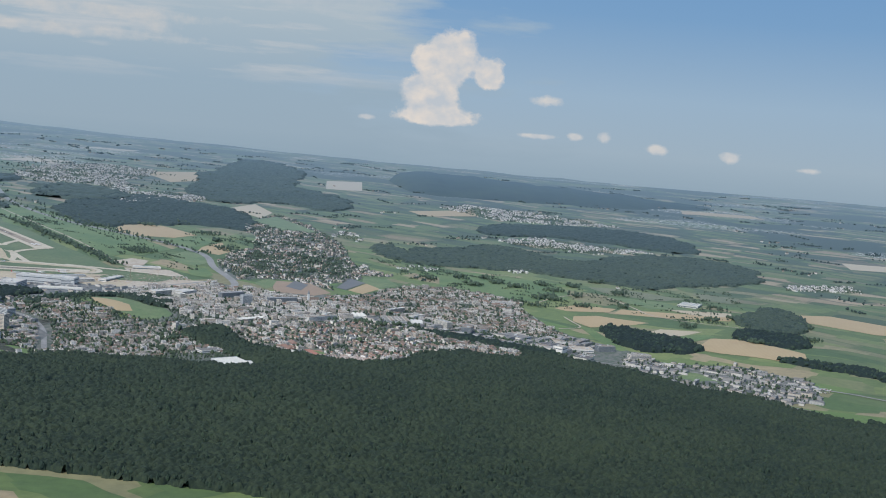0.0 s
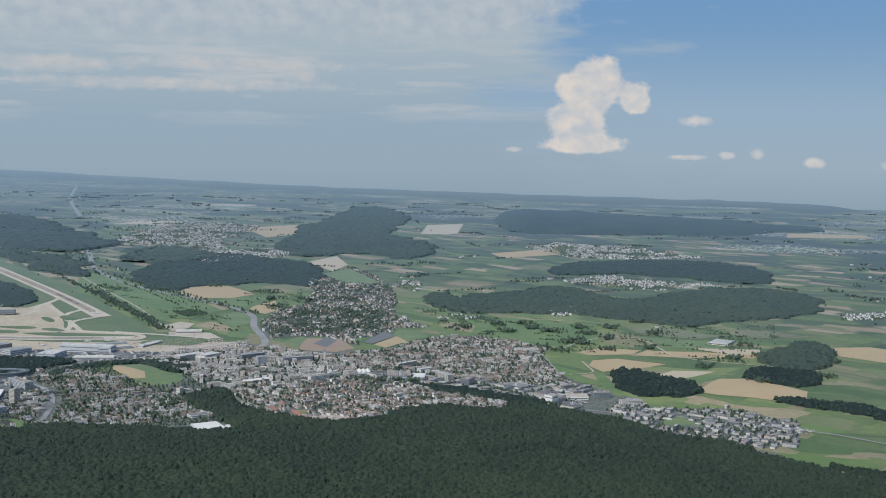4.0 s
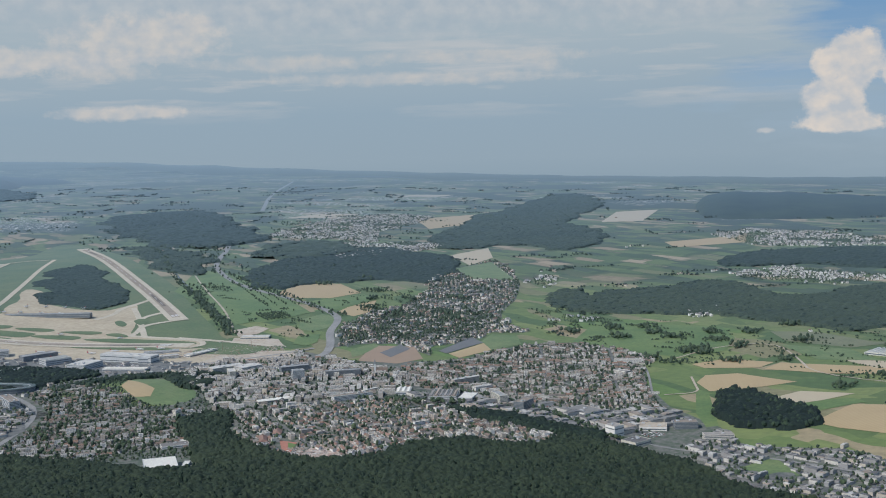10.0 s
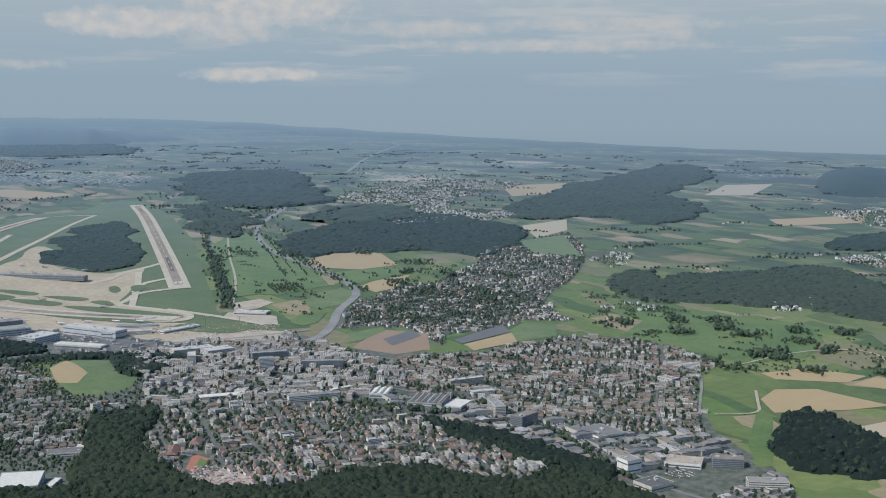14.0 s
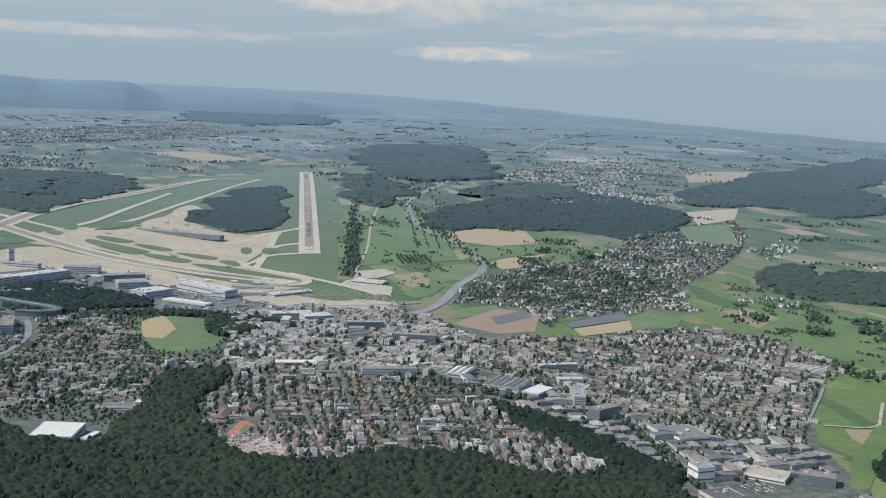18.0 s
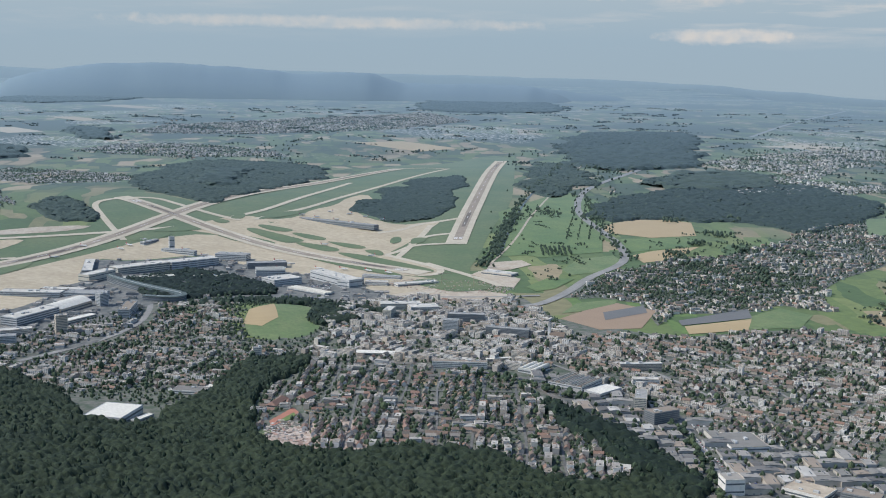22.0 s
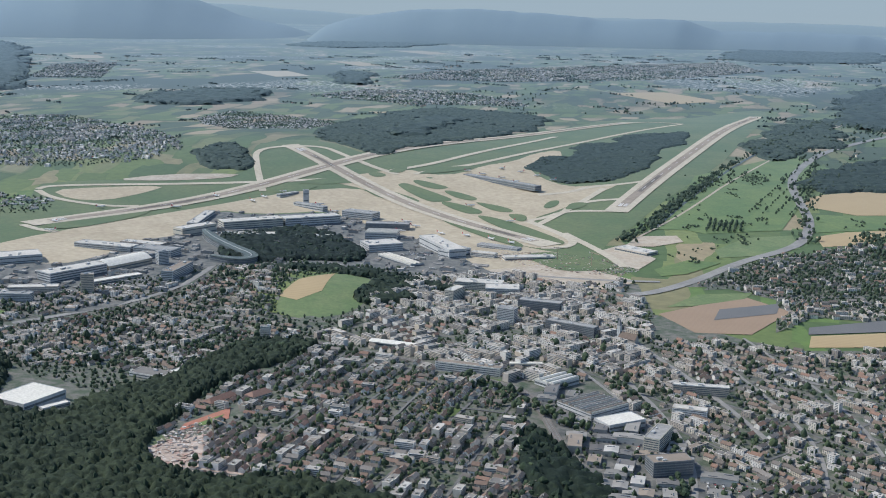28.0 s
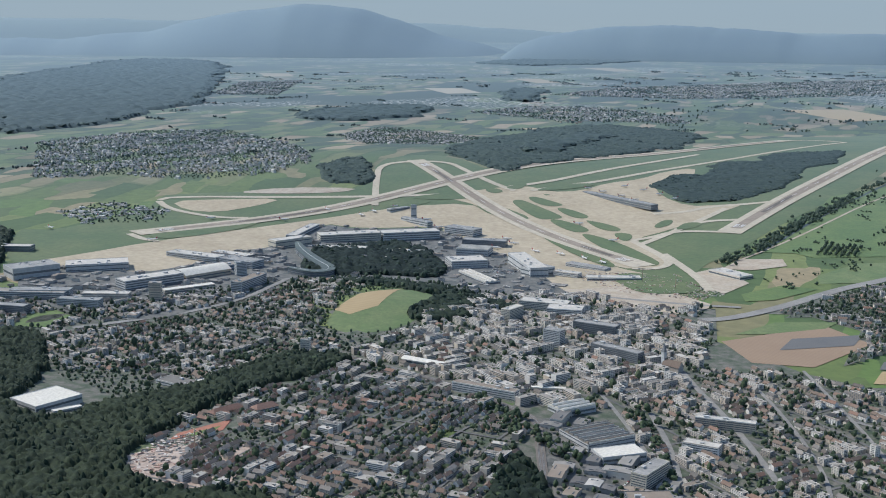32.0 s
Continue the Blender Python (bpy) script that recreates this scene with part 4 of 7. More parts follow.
for name, line, width, mat, label in (("motorway", MOTORWAY, 25, ASPHALT, "grey dual carriageway curving past the airfield"), ("access_road", ACCESS, 13, ASPHALT, "curved airport access road"), ("railway", RAILWAY, 12, BALLAST, "railway on brown ballast"), ("main_street", MAIN_STREET, 9, ASPHALT, "straight main street through the town"), ("works_road", WORKS_ROAD, 8, ASPHALT, "grey road through the works"), ("east_road", EAST_ROAD, 6, ASPHALT, "town road between houses"),
                                      ("park_street", PARK_STREET, 6, ASPHALT, "straight residential street with parked cars"), ("school_street", SCHOOL_STREET, 5.5, ASPHALT, "straight residential street past the school"), ("yard_road", YARD_ROAD, 6, ASPHALT, "road beside the works halls"), ("forest_road", [(2080, -955), (2596, -1377), (2978, -1921), (3134, -2619)], 16, ASPHALT, "road along the edge of the wood"), ("north_road", [(454, 156), (616, 132), (759, 356), (727, 748), (547, 1107)], 9, ASPHALT, "road through the northern houses"), ("country_lane", [(1463, 242), (1548, 451), (1693, 530), (1786, 341), (1861, 133), (2185, 15)], 6, EARTH, "pale farm track between fields"),
                                      ("country_lane", [(1564, 58), (1595, -27), (1626, -110), (1550, -154)], 6, EARTH, "pale farm track round a field"), ("far_motorway", [(-3192, 5022), (-4886, 7632), (-7101, 11475)], 34, ASPHALT, "motorway running into the distance"), ("perimeter_road", [(-2474, 2674), (-2124, 2464), (-1662, 2004), (-595, 842), (-235, 487), (-61, 290), (45, 159), (154, 93)], 7, EARTH, "pale service road along the fence"),
                                      ("stream", [(-2012, 2210), (-1846, 2037), (-1470, 1704), (-975, 1131), (-309, 506), (-33, 257)], 9, WATER, "narrow stream beside the airfield")):
    tagged(ribbon(name, line, width, 1.5, mat), label, name.split("_")[-1], kind="structure")
for s in (-0.9, 0.9):
    for rail in (-0.75, 0.75):
        tagged(ribbon("rail", RAILWAY, 0.5, 1.9, DARK_METAL, 2, s * 2.4 + rail), "steel rail of the double track", "rail", "rails of the railway")

# ---- trees ----
rng = np.random.default_rng(7)


def ball_template(level, seed, squash=0.95, rough=0.35):
    bm = bmesh.new()
    bmesh.ops.create_icosphere(bm, subdivisions=level, radius=1.0)
    r = random.Random(seed)
    v = np.array([w.co * (1 + rough * noise.noise(w.co * 1.6 + Vector((seed * 3.1, 0, 0))) + 0.10 * r.uniform(-1, 1)) for w in bm.verts])
    f = np.array([[w.index for w in g.verts] for g in bm.faces])
    bm.free()
    v[:, 2] *= squash
    return v, f


def joined(*pieces):
    """Templates moved and scaled into one: (template, offset, scale)."""
    vs, fs, n = [], [], 0
    for (v, f), off, s in pieces:
        vs.append(v * s + off)
        fs.append(f + n)
        n += len(v)
    return np.concatenate(vs), np.concatenate(fs)


def broadleaf(seed, level=1):
    """A crown of unit radius on a stem: three lumps of leaves, its foot at 0."""
    r = random.Random(seed)
    lumps = [(ball_template(level, seed), (0, 0, 1.55), (0.85, 0.85, 0.9))]
    for k in range(2):
        a = r.uniform(0, 6.28)
        lumps.append((ball_template(1, seed * 7 + k), (0.5 * math.cos(a), 0.5 * math.sin(a), r.uniform(0.9, 1.5)), r.uniform(0.5, 0.7)))
    return joined(*lumps)


def conifer(seed):
    """A spruce: two jagged skirts, unit radius at the foot."""
    r, vs, fs = random.Random(seed), [(0, 0, 4.2)], []
    for z, rad in ((2.3, 0.55), (0.6, 1.0)):
        for k in range(6):
            a = k * 1.047 + r.uniform(-0.25, 0.25)
            q = rad * r.uniform(0.7, 1.25)
            vs.append((q * math.cos(a), q * math.sin(a), z + r.uniform(-0.3, 0.2)))
    for k in range(6):
        j = (k + 1) % 6
        fs += [(0, 1 + k, 1 + j), (1 + k, 7 + k, 7 + j), (1 + k, 7 + j, 1 + j)]
    return np.array(vs), np.array(fs)


BROAD = [broadleaf(s) for s in range(1, 7)]
FINE_BROAD = [broadleaf(s, 2) for s in range(11, 15)]
CROWNS = [joined((ball_template(1, s, 1.0, 0.5), (0, 0, 1.6), (1.0, 1.0, 1.0))) for s in range(31, 37)]
SPRUCE = [conifer(s) for s in range(1, 6)]


def crowd(name, xy, kinds, pick, radius, mat, sink=0.0, tall=None):
    """Many templates set on the land as one mesh."""
    xy, radius = np.asarray(xy, float), radius * SIZE
    z = terrain(xy[:, 0], xy[:, 1]) - sink
    turn = rng.uniform(0, 6.283, len(xy))
    tall = np.ones(len(xy)) if tall is None else tall
    vs, fs, n = [], [], 0
    for k, (v, f) in enumerate(kinds):
        i = np.nonzero(pick == k)[0]
        if not len(i):
            continue
        c, s = np.cos(turn[i])[:, None], np.sin(turn[i])[:, None]
        x = (v[None, :, 0] * c - v[None, :, 1] * s) * radius[i, None] + xy[i, 0, None]
        y = (v[None, :, 0] * s + v[None, :, 1] * c) * radius[i, None] + xy[i, 1, None]
        h = v[None, :, 2] * (radius * tall)[i, None] + z[i, None]
        vs.append(np.stack([x, y, h], -1).reshape(-1, 3) * K)
        fs.append((f[None] + (np.arange(len(i)) * len(v))[:, None, None] + n).reshape(-1, 3))
        n += len(i) * len(v)
    return new(name, quick_mesh(name, np.concatenate(vs), np.concatenate(fs), [mat]))


def scatter(outline, gap, keep_out=(), lines=(), ragged=0.0):
    """Uneven places about gap apart inside an outline, clear of other outlines and of (line, reach). ragged: metres by which the outline wavers."""
    p = np.array(outline, float)
    gx, gy = np.meshgrid(np.arange(p[:, 0].min(), p[:, 0].max(), gap), np.arange(p[:, 1].min(), p[:, 1].max(), gap * 0.9))
    gx[::2] += gap / 2
    x, y = (g.ravel() + rng.uniform(-0.42, 0.42, g.size) * gap for g in (gx, gy))
    if ragged:
        sway = np.array([noise.noise_vector((a / (ragged * 3), b / (ragged * 3), 1.0)) + 0.5 * noise.noise_vector((a / ragged, b / ragged, 6.0)) for a, b in zip(x, y)])
        ok = inside(outline, x + sway[:, 0] * ragged, y + sway[:, 1] * ragged)
    else:
        ok = inside(outline, x, y)
    for o in keep_out:
        ok &= ~inside(o, x, y)
    for line, reach in lines:
        ok &= ~near_line(line, x, y, reach)
    return np.stack([x[ok], y[ok]], 1)


def inset(pts, by):
    """The outline drawn inwards."""
    area = sum(ax * by_ - bx * ay for (ax, ay), (bx, by_) in zip(pts, pts[1:] + pts[:1]))
    out = []
    for (ax, ay), (x, y), (bx, by_) in zip(pts[-1:] + pts[:-1], pts, pts[1:] + pts[:1]):
        d = Vector((bx - ax, by_ - ay)).normalized() * (1 if area > 0 else -1)
        out.append((x - d.y * by, y + d.x * by))
    return out


HALL = [(838, -1227), (701, -1140), (772, -1097), (827, -1087), (906, -1122), (899, -1178)]


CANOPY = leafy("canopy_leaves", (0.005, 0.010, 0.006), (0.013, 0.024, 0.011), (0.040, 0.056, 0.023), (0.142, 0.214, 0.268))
# canopy copy made paler and bluer, to paint in the haze of distance
FAR_CANOPY = leafy("hazed_canopy_leaves", (0.010, 0.020, 0.010), (0.021, 0.036, 0.016), (0.050, 0.068, 0.025), (0.235, 0.330, 0.400))
DICE = np.random.default_rng(3).random((3, 257, 257))


def lumps(x, y, size):
    """Soft uneven heights between 0 and 1, about size metres wide."""
    u, v = x / size, y / size
    i, j = np.floor(u).astype(int), np.floor(v).astype(int)
    a, b = u - i, v - j
    a, b = a * a * (3 - 2 * a), b * b * (3 - 2 * b)
    h = lambda p, q: DICE[2, p % 257, q % 257]
    return (h(i, j) * (1 - a) + h(i + 1, j) * a) * (1 - b) + (h(i, j + 1) * (1 - a) + h(i + 1, j + 1) * a) * b


def canopy(name, outline, cell, tall, ragged, keep_out=(), lines=()):
    """A closed roof of crowns: every crown a rounded bump of its own height, down to the ground at the ragged edge."""
    p = np.array(outline, float)
    gx, gy = np.meshgrid(np.arange(p[:, 0].min() - 2 * cell, p[:, 0].max() + 2 * cell, cell), np.arange(p[:, 1].min() - 2 * cell, p[:, 1].max() + 2 * cell, cell))
    x, y = (g.ravel() + rng.uniform(-0.3, 0.3, g.size) * cell for g in (gx, gy))
    near = inside(inset(outline, -ragged * 1.2), x, y)
    sway = np.zeros((len(x), 2))
    for i in np.nonzero(near)[0]:
        v = noise.noise_vector((x[i] / (ragged * 3), y[i] / (ragged * 3), 1.0)) + 0.5 * noise.noise_vector((x[i] / ragged, y[i] / ragged, 6.0))
        sway[i] = v.x, v.y
    ok = near & inside(outline, x + sway[:, 0] * ragged, y + sway[:, 1] * ragged)
    for o in keep_out:
        ok &= ~inside(o, x, y)
    for line, reach in lines:
        ok &= ~near_line(line, x, y, reach)
    s = cell * 2.7
    ci, cj = np.floor(x / s).astype(int), np.floor(y / s).astype(int)
    best, crown = np.full(len(x), 9.0), np.zeros(len(x))
    for di in (-1, 0, 1):
        for dj in (-1, 0, 1):
            a, b = (ci + di) % 257, (cj + dj) % 257
            d = np.hypot(x / s - (ci + di + DICE[0, a, b]), y / s - (cj + dj + DICE[1, a, b]))
            crown = np.where(d < best, DICE[2, a, b], crown)
            best = np.minimum(best, d)
    top = tall * (0.40 + 0.62 * crown + 0.22 * lumps(x, y, 38) + 0.22 * lumps(x + 500, y, 90)) - np.minimum(best, 1.1) ** 2 * min(cell * 2.6, tall * 0.75)
    ground = terrain(x, y)
    z = np.where(ok, ground + np.maximum(top, tall * 0.2), ground - 0.5)
    n, m = gx.shape
    i = (np.arange(n - 1)[:, None] * m + np.arange(m - 1)[None, :]).ravel()
    quads = np.stack([i, i + 1, i + m + 1, i + m], 1)
    quads = quads[ok[quads].any(1)]
    tris = np.concatenate([quads[:, [0, 1, 2]], quads[:, [0, 2, 3]]])
    used, tris = np.unique(tris, return_inverse=True)
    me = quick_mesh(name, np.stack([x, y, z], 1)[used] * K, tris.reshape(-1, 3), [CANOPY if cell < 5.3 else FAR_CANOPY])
    me.polygons.foreach_set("use_smooth", np.ones(len(me.polygons), bool))
    return new(name, me)


def wood(label, outline, cell, tall=15.0, single=0.25, keep_out=(), lines=(), smooth=1, ragged=None):
    """A wood: its roof of crowns, and single trees that stand out of it and along its edge."""
    outline = rounded(outline, smooth) if smooth else outline
    ragged = ragged or (4.0 if cell < 5.3 else 9.0)
    tagged(canopy("wood", outline, cell, tall, cell * ragged, keep_out, lines), label, "wood", kind="stuff")
    xy = scatter(outline, cell * 2.4, keep_out, lines, cell * ragged)
    edge = np.zeros(len(xy), bool)
    for dx, dy in ((1, 0), (-1, 0), (0, 1), (0, -1)):
        edge |= ~inside(outline, xy[:, 0] + dx * cell * 4, xy[:, 1] + dy * cell * 4)
    xy = xy[edge | (rng.random(len(xy)) < single)]
    n = len(xy)
    if n:
        pine = rng.random(n) < 0.45
        tree = np.where(pine, 6 + rng.integers(0, 5, n), rng.integers(0, 6, n))
        r = cell * np.where(pine, 0.85, 1.15) * rng.uniform(0.8, 1.3, n) / SIZE
        up = tall * rng.uniform(0.85, 1.25, n) / np.where(pine, 4.2, 2.6) / (r * SIZE)
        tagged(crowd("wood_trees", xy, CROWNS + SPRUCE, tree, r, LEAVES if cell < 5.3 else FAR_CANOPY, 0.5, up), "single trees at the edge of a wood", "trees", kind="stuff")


FRONT = [(439, -1363), (433, -1245), (587, -1215), (684, -1193), (816, -1217), (863, -1168), (879, -1119), (831, -1077), (780, -1012), (733, -955), (630, -864), (598, -818), (613, -754), (666, -718), (752, -829), (779, -889), (926, -976), (1062, -1033), (1127, -1026), (1186, -981), (1207, -902), (1260, -821), (1322, -783), (1396, -784), (1461, -729), (1451, -665), (1488, -647), (1556, -647), (1684, -697), (1767, -728), (1883, -849), (2006, -873), (2081, -949), (2156, -1052), (3100, -1300), (2700, -1800), (2100, -2050), (-700, -2050), (-700, -1500)]
wood("dense dark mixed wood of spruce and beech on a hill", FRONT, 2.9, 12.5, 0.30, keep_out=[HALL], lines=[([(2080, -955), (2596, -1377), (2978, -1921), (3134, -2619)], 16)])
wood("narrow belt of trees along the railway", [(1128, -564), (1168, -550), (1265, -544), (1350, -546), (1441, -558), (1551, -599), (1548, -644), (1457, -632), (1343, -623), (1213, -602)], 4.6, 13, 0.5)
W_MID = [(-497, 988), (-728, 1384), (-853, 1735), (-818, 2119), (-730, 2521), (-243, 2319), (-19, 2014), (110, 1699), (190, 1284), (57, 1377), (-113, 1342), (-178, 1197), (-317, 1176), (-250, 890), (-396, 964)]
wood("large dark wood on a low hill", W_MID, 6.5, 10, 0.2)
W_EAST = [(785, 1007), (732, 1316), (795, 1432), (895, 1210), (942, 1396), (1055, 1521), (1195, 1803), (1340, 1785), (1509, 1483), (1642, 1438), (1798, 1808), (2023, 2047), (2248, 2001), (2385, 1852), (2434, 1470), (2327, 1175), (2103, 1059), (1902, 763), (1719, 846), (1642, 889), (1449, 903), (1392, 1041), (1309, 925), (1248, 931), (1060, 866), (952, 891)]
wood("broad dark wood on a long hill", W_EAST, 6.5, 10, 0.2)
wood("wood on a distant hill", [(1101, 2243), (1097, 2814), (1322, 3120), (1751, 3292), (2149, 3163), (2265, 2304), (2026, 2209), (1780, 2372), (1517, 2498), (1344, 2381)], 8, 11, 0.1)
wood("great wood on a distant hill", [(-643, 2976), (-885, 3914), (-1210, 4791), (-1279, 5740), (-1749, 8272), (-938, 7039), (-398, 4857), (-490, 4591), (73, 3916), (330, 3071), (215, 2643), (-25, 2926), (-239, 2799), (-331, 2535)], 9, 11, 0.1)
wood("low wood beside the long runway", [(-888, 289), (-945, 356), (-1157, 574), (-1362, 701), (-1512, 987), (-1670, 1323), (-1347, 1114), (-1167, 882), (-845, 665), (-745, 545), (-654, 348), (-705, 265)], 5.5, 6, 0.25, ragged=17)
wood("dark wood behind the airfield", [(-1531, -262), (-2236, -3), (-2740, 358), (-3049, 687), (-2880, 948), (-2460, 1038), (-1931, 777), (-1522, 341), (-1284, 70), (-1125, -136), (-1236, -203)], 6.5, 9, 0.2)
wood("small wood at the end of the runway", [(-1075, -726), (-1259, -697), (-1390, -581), (-1312, -526), (-1021, -558), (-994, -635)], 5.5, 9, 0.3)
wood("wooded knoll in front of the terminal", [(-51, -784), (-262, -764), (-309, -657), (-365, -542), (-271, -476), (23, -478), (101, -504), (53, -602), (69, -696), (44, -751)], 5, 13, 0.4)
wood("curved wood between stubble fields", [(1664, -130), (1716, -65), (1834, -183), (1916, -277), (1957, -380), (1925, -437), (1770, -439), (1723, -331)], 5, 14, 0.4)
wood("wood on the slope above the fields", [(2113, 186), (2171, 380), (2271, 516), (2370, 417), (2331, 81), (2222, -45), (2149, 17)], 6, 14, 0.3)
wood("small wood between the fields", [(2054, -170), (2106, -21), (2222, -45), (2308, -117), (2237, -318), (2119, -266)], 5, 13, 0.4)
wood("wood on the far plain", [(-2023, 2149), (-3002, 3329), (-2867, 3648), (-1897, 3227), (-1463, 2496), (-1516, 2058)], 15, 17, 0.0)
wood("far wood on a rise", [(-1078, 1954), (-1289, 2465), (-1123, 2668), (-808, 2507), (-700, 1996), (-811, 1765)], 16, 17, 0.0)
wood("large dark wood west of the villages", [(-7145, -3102), (-9770, -2913), (-13813, -2717), (-13461, -1687), (-10623, -1315), (-5870, -1250), (-4350, -1284), (-3177, -1552), (-2816, -1791), (-2559, -1977)], 18, 18, 0.0)
wood("strip of wood on the western plain", [(-4885, 577), (-6253, 1028), (-5664, 1103), (-4476, 740)], 13, 15, 0.0)
wood("wood on the western plain", [(-12447, 1461), (-15193, 3909), (-13737, 4673), (-10882, 2489)], 15, 16, 0.0)
wood("long wood on the far plain", [(-3820, -648), (-4196, -411), (-4284, 48), (-3609, -41), (-3257, -421), (-3262, -734)], 16, 17, 0.0)
wood("far wood before the hills", [(-1596, -1), (-2437, 376), (-2575, 546), (-2446, 666), (-1770, 262), (-1488, 49)], 16, 17, 0.0)
wood("wood far out on the plain", [(-9153, 5862), (-13654, 9830), (-11495, 9882), (-7582, 7190), (-7356, 5413)], 18, 17, 0.0)
wood("grove between the stream and the motorway", [(-1236, 1298), (-1779, 1795), (-2109, 2193), (-1435, 1881), (-1163, 1619), (-1053, 1410), (-837, 1114), (-953, 1136)], 6, 9, 0.3, ragged=14)
wood("copses along the motorway", [(-3187, 3141), (-3958, 4026), (-3964, 4745), (-3657, 4957), (-2527, 3762), (-2233, 3132), (-2109, 2609), (-2480, 2608)], 9, 12, 0.1, ragged=12)
wood("small wood by the works", [(2059, -464), (2374, -480), (2885, -821), (2838, -898), (2369, -590)], 5, 12, 0.4)
wood("tree-grown bank by the mound", [(431, -606), (314, -533), (267, -458), (360, -447), (475, -514), (496, -587)], 5, 12, 0.4)
wood("trees along the hangars", [(-93, -2070), (176, -1594), (289, -1459), (318, -1688), (88, -2224)], 5, 13, 0.4)
wood("trees along the access road", [(211, -754), (159, -705), (276, -569), (339, -453), (465, -400), (359, -404), (248, -499), (119, -701)], 5, 12, 0.4)

def hedgerow(label, spots, spread, count):
    """Loose groups of trees in meadows."""
    xy = np.concatenate([np.array(s) + rng.normal(0, spread, (count, 2)) for s in spots])
    n = len(xy)
    tagged(crowd("tree_group", xy, BROAD, rng.integers(0, 6, n), rng.uniform(4.0, 9.0, n), GARDEN_LEAVES, 0.5, rng.uniform(0.9, 1.4, n)), label, "trees", kind="stuff")


hedgerow("scattered groups of dark green trees in the meadows", [(1317, 586), (1395, 537), (1234, 488), (1520, 528), (1597, 685), (1481, 662), (1477, 363), (1510, 382), (1605, 461), (1762, 593), (1173, 618), (1072, 512), (1270, 677), (1685, 844)], 17, 34)
hedgerow("dark hedges and trees between the fields", [(1631, 258), (1472, 205), (1758, 303), (2033, 145), (2120, 221), (2344, 157), (2084, 393), (2114, -252), (2299, -118), (1944, -1), (2928, -253), (2603, -337), (1518, 344), (1415, 237)], 15, 20)
hedgerow("trees round farm plots by the motorway", [(319, 620), (-206, 1132), (189, 835), (340, 881), (265, 667), (396, 583), (-362, 903), (-141, 1360), (555, 689), (466, 983), (640, 577), (108, 1023)], 24, 24)
hedgerow("loose trees on the far plain", [(-3400 + 260 * math.sin(i * 2.4) * i ** 0.5, 600 + i * 170) for i in range(28)] + [(-1500 + 190 * math.sin(i * 1.7) * i ** 0.5, 2600 + i * 110) for i in range(22)], 70, 14)
hedgerow("trees between the orchards and the stream", [(-867, 1263), (-614, 919), (-1212, 1710), (-1539, 2108), (-1897, 2592), (-1399, 1975), (-2117, 2775), (-1038, 1398), (-1660, 2095)], 70, 26)


def copses(label, outline, gap):
    """Hedges and clumps strewn unevenly over meadows."""
    xy = scatter(outline, gap)
    keep = np.array([noise.noise((x / 55, y / 22, 2.0)) + 0.6 * noise.noise((x / 160, y / 160, 7.0)) > 0.36 for x, y in xy])
    xy = xy[keep]
    n = len(xy)
    tagged(crowd("tree_group", xy, BROAD, rng.integers(0, 6, n), rng.uniform(2.6, 5.2, n), GARDEN_LEAVES, 0.5, rng.uniform(0.7, 1.1, n)), label, "trees", kind="stuff")


MEADOWS = [[(925, 609), (1263, 847), (1637, 713), (1719, 192), (1537, 204), (1368, 239), (1105, 274)],
           [(742, 760), (889, 1064), (1253, 811), (1399, 455), (1192, 449), (1007, 392)],
           [(-602, 805), (-646, 1018), (146, 454), (378, 134), (256, 114), (-38, 271)],
           [(1655, 716), (2192, 1015), (2247, 381), (2110, 66), (1853, 88), (1703, 305)],
           [(46, 774), (-45, 1250), (172, 1243), (393, 610), (336, 478)]]
for outline in MEADOWS:
    copses("hedges and clumps of dark green trees in the meadows", outline, 10.5)


def along_line(line, count, aside):
    """Places strung along a line."""
    p = np.array(bent(line, 2), float)
    at = np.r_[0, np.cumsum(np.hypot(*np.diff(p, axis=0).T))]
    s = rng.uniform(0, at[-1], count)
    return np.stack([np.interp(s, at, p[:, 0]), np.interp(s, at, p[:, 1])], 1) + rng.normal(0, aside, (count, 2))


xy = np.concatenate([along_line([(-2000, 2188), (-1829, 2014), (-1455, 1664), (-966, 1103), (-311, 487), (-52, 253)], 330, 9), along_line([(-575, 746), (-311, 487), (-67, 266), (12, 159), (48, 137)], 330, 13), along_line([(264, 495), (188, 544), (-239, 820), (-761, 1247)], 120, 16), along_line([(911, -577), (1072, -528), (1162, -496)], 90, 9), along_line([(1007, -359), (1145, -377), (1279, -409), (1472, -524), (1597, -627)], 120, 7), along_line([(588, -920), (632, -830), (721, -690)], 70, 8)])
tagged(crowd("tree_line", xy, BROAD, rng.integers(0, 6, len(xy)), rng.uniform(4.2, 8.0, len(xy)), GARDEN_LEAVES, 0.5, rng.uniform(0.9, 1.3, len(xy))), "lines of trees along the stream, roads and railway", "trees", kind="stuff")


def orchard(a, b, rows, each, gap):
    a, b = Vector(a), Vector(b)
    d, side = (b - a) / each, Vector((-(b - a).y, (b - a).x)).normalized() * gap
    return [a + d * i + side * j + Vector((rng.uniform(-2, 2), rng.uniform(-2, 2))) for i in range(each) for j in range(rows)]


xy = np.array(orchard((-678, 1120), (-83, 550), 5, 22, 34) + orchard((-56, 431), (44, 358), 7, 14, 13))
tagged(crowd("orchard_trees", xy, FINE_BROAD, rng.integers(0, 4, len(xy)), rng.uniform(3, 5.2, len(xy)), GARDEN_LEAVES, 0.3, rng.uniform(0.9, 1.7, len(xy))), "rows of round fruit trees in a meadow", "trees", kind="stuff")

# ---- houses ----


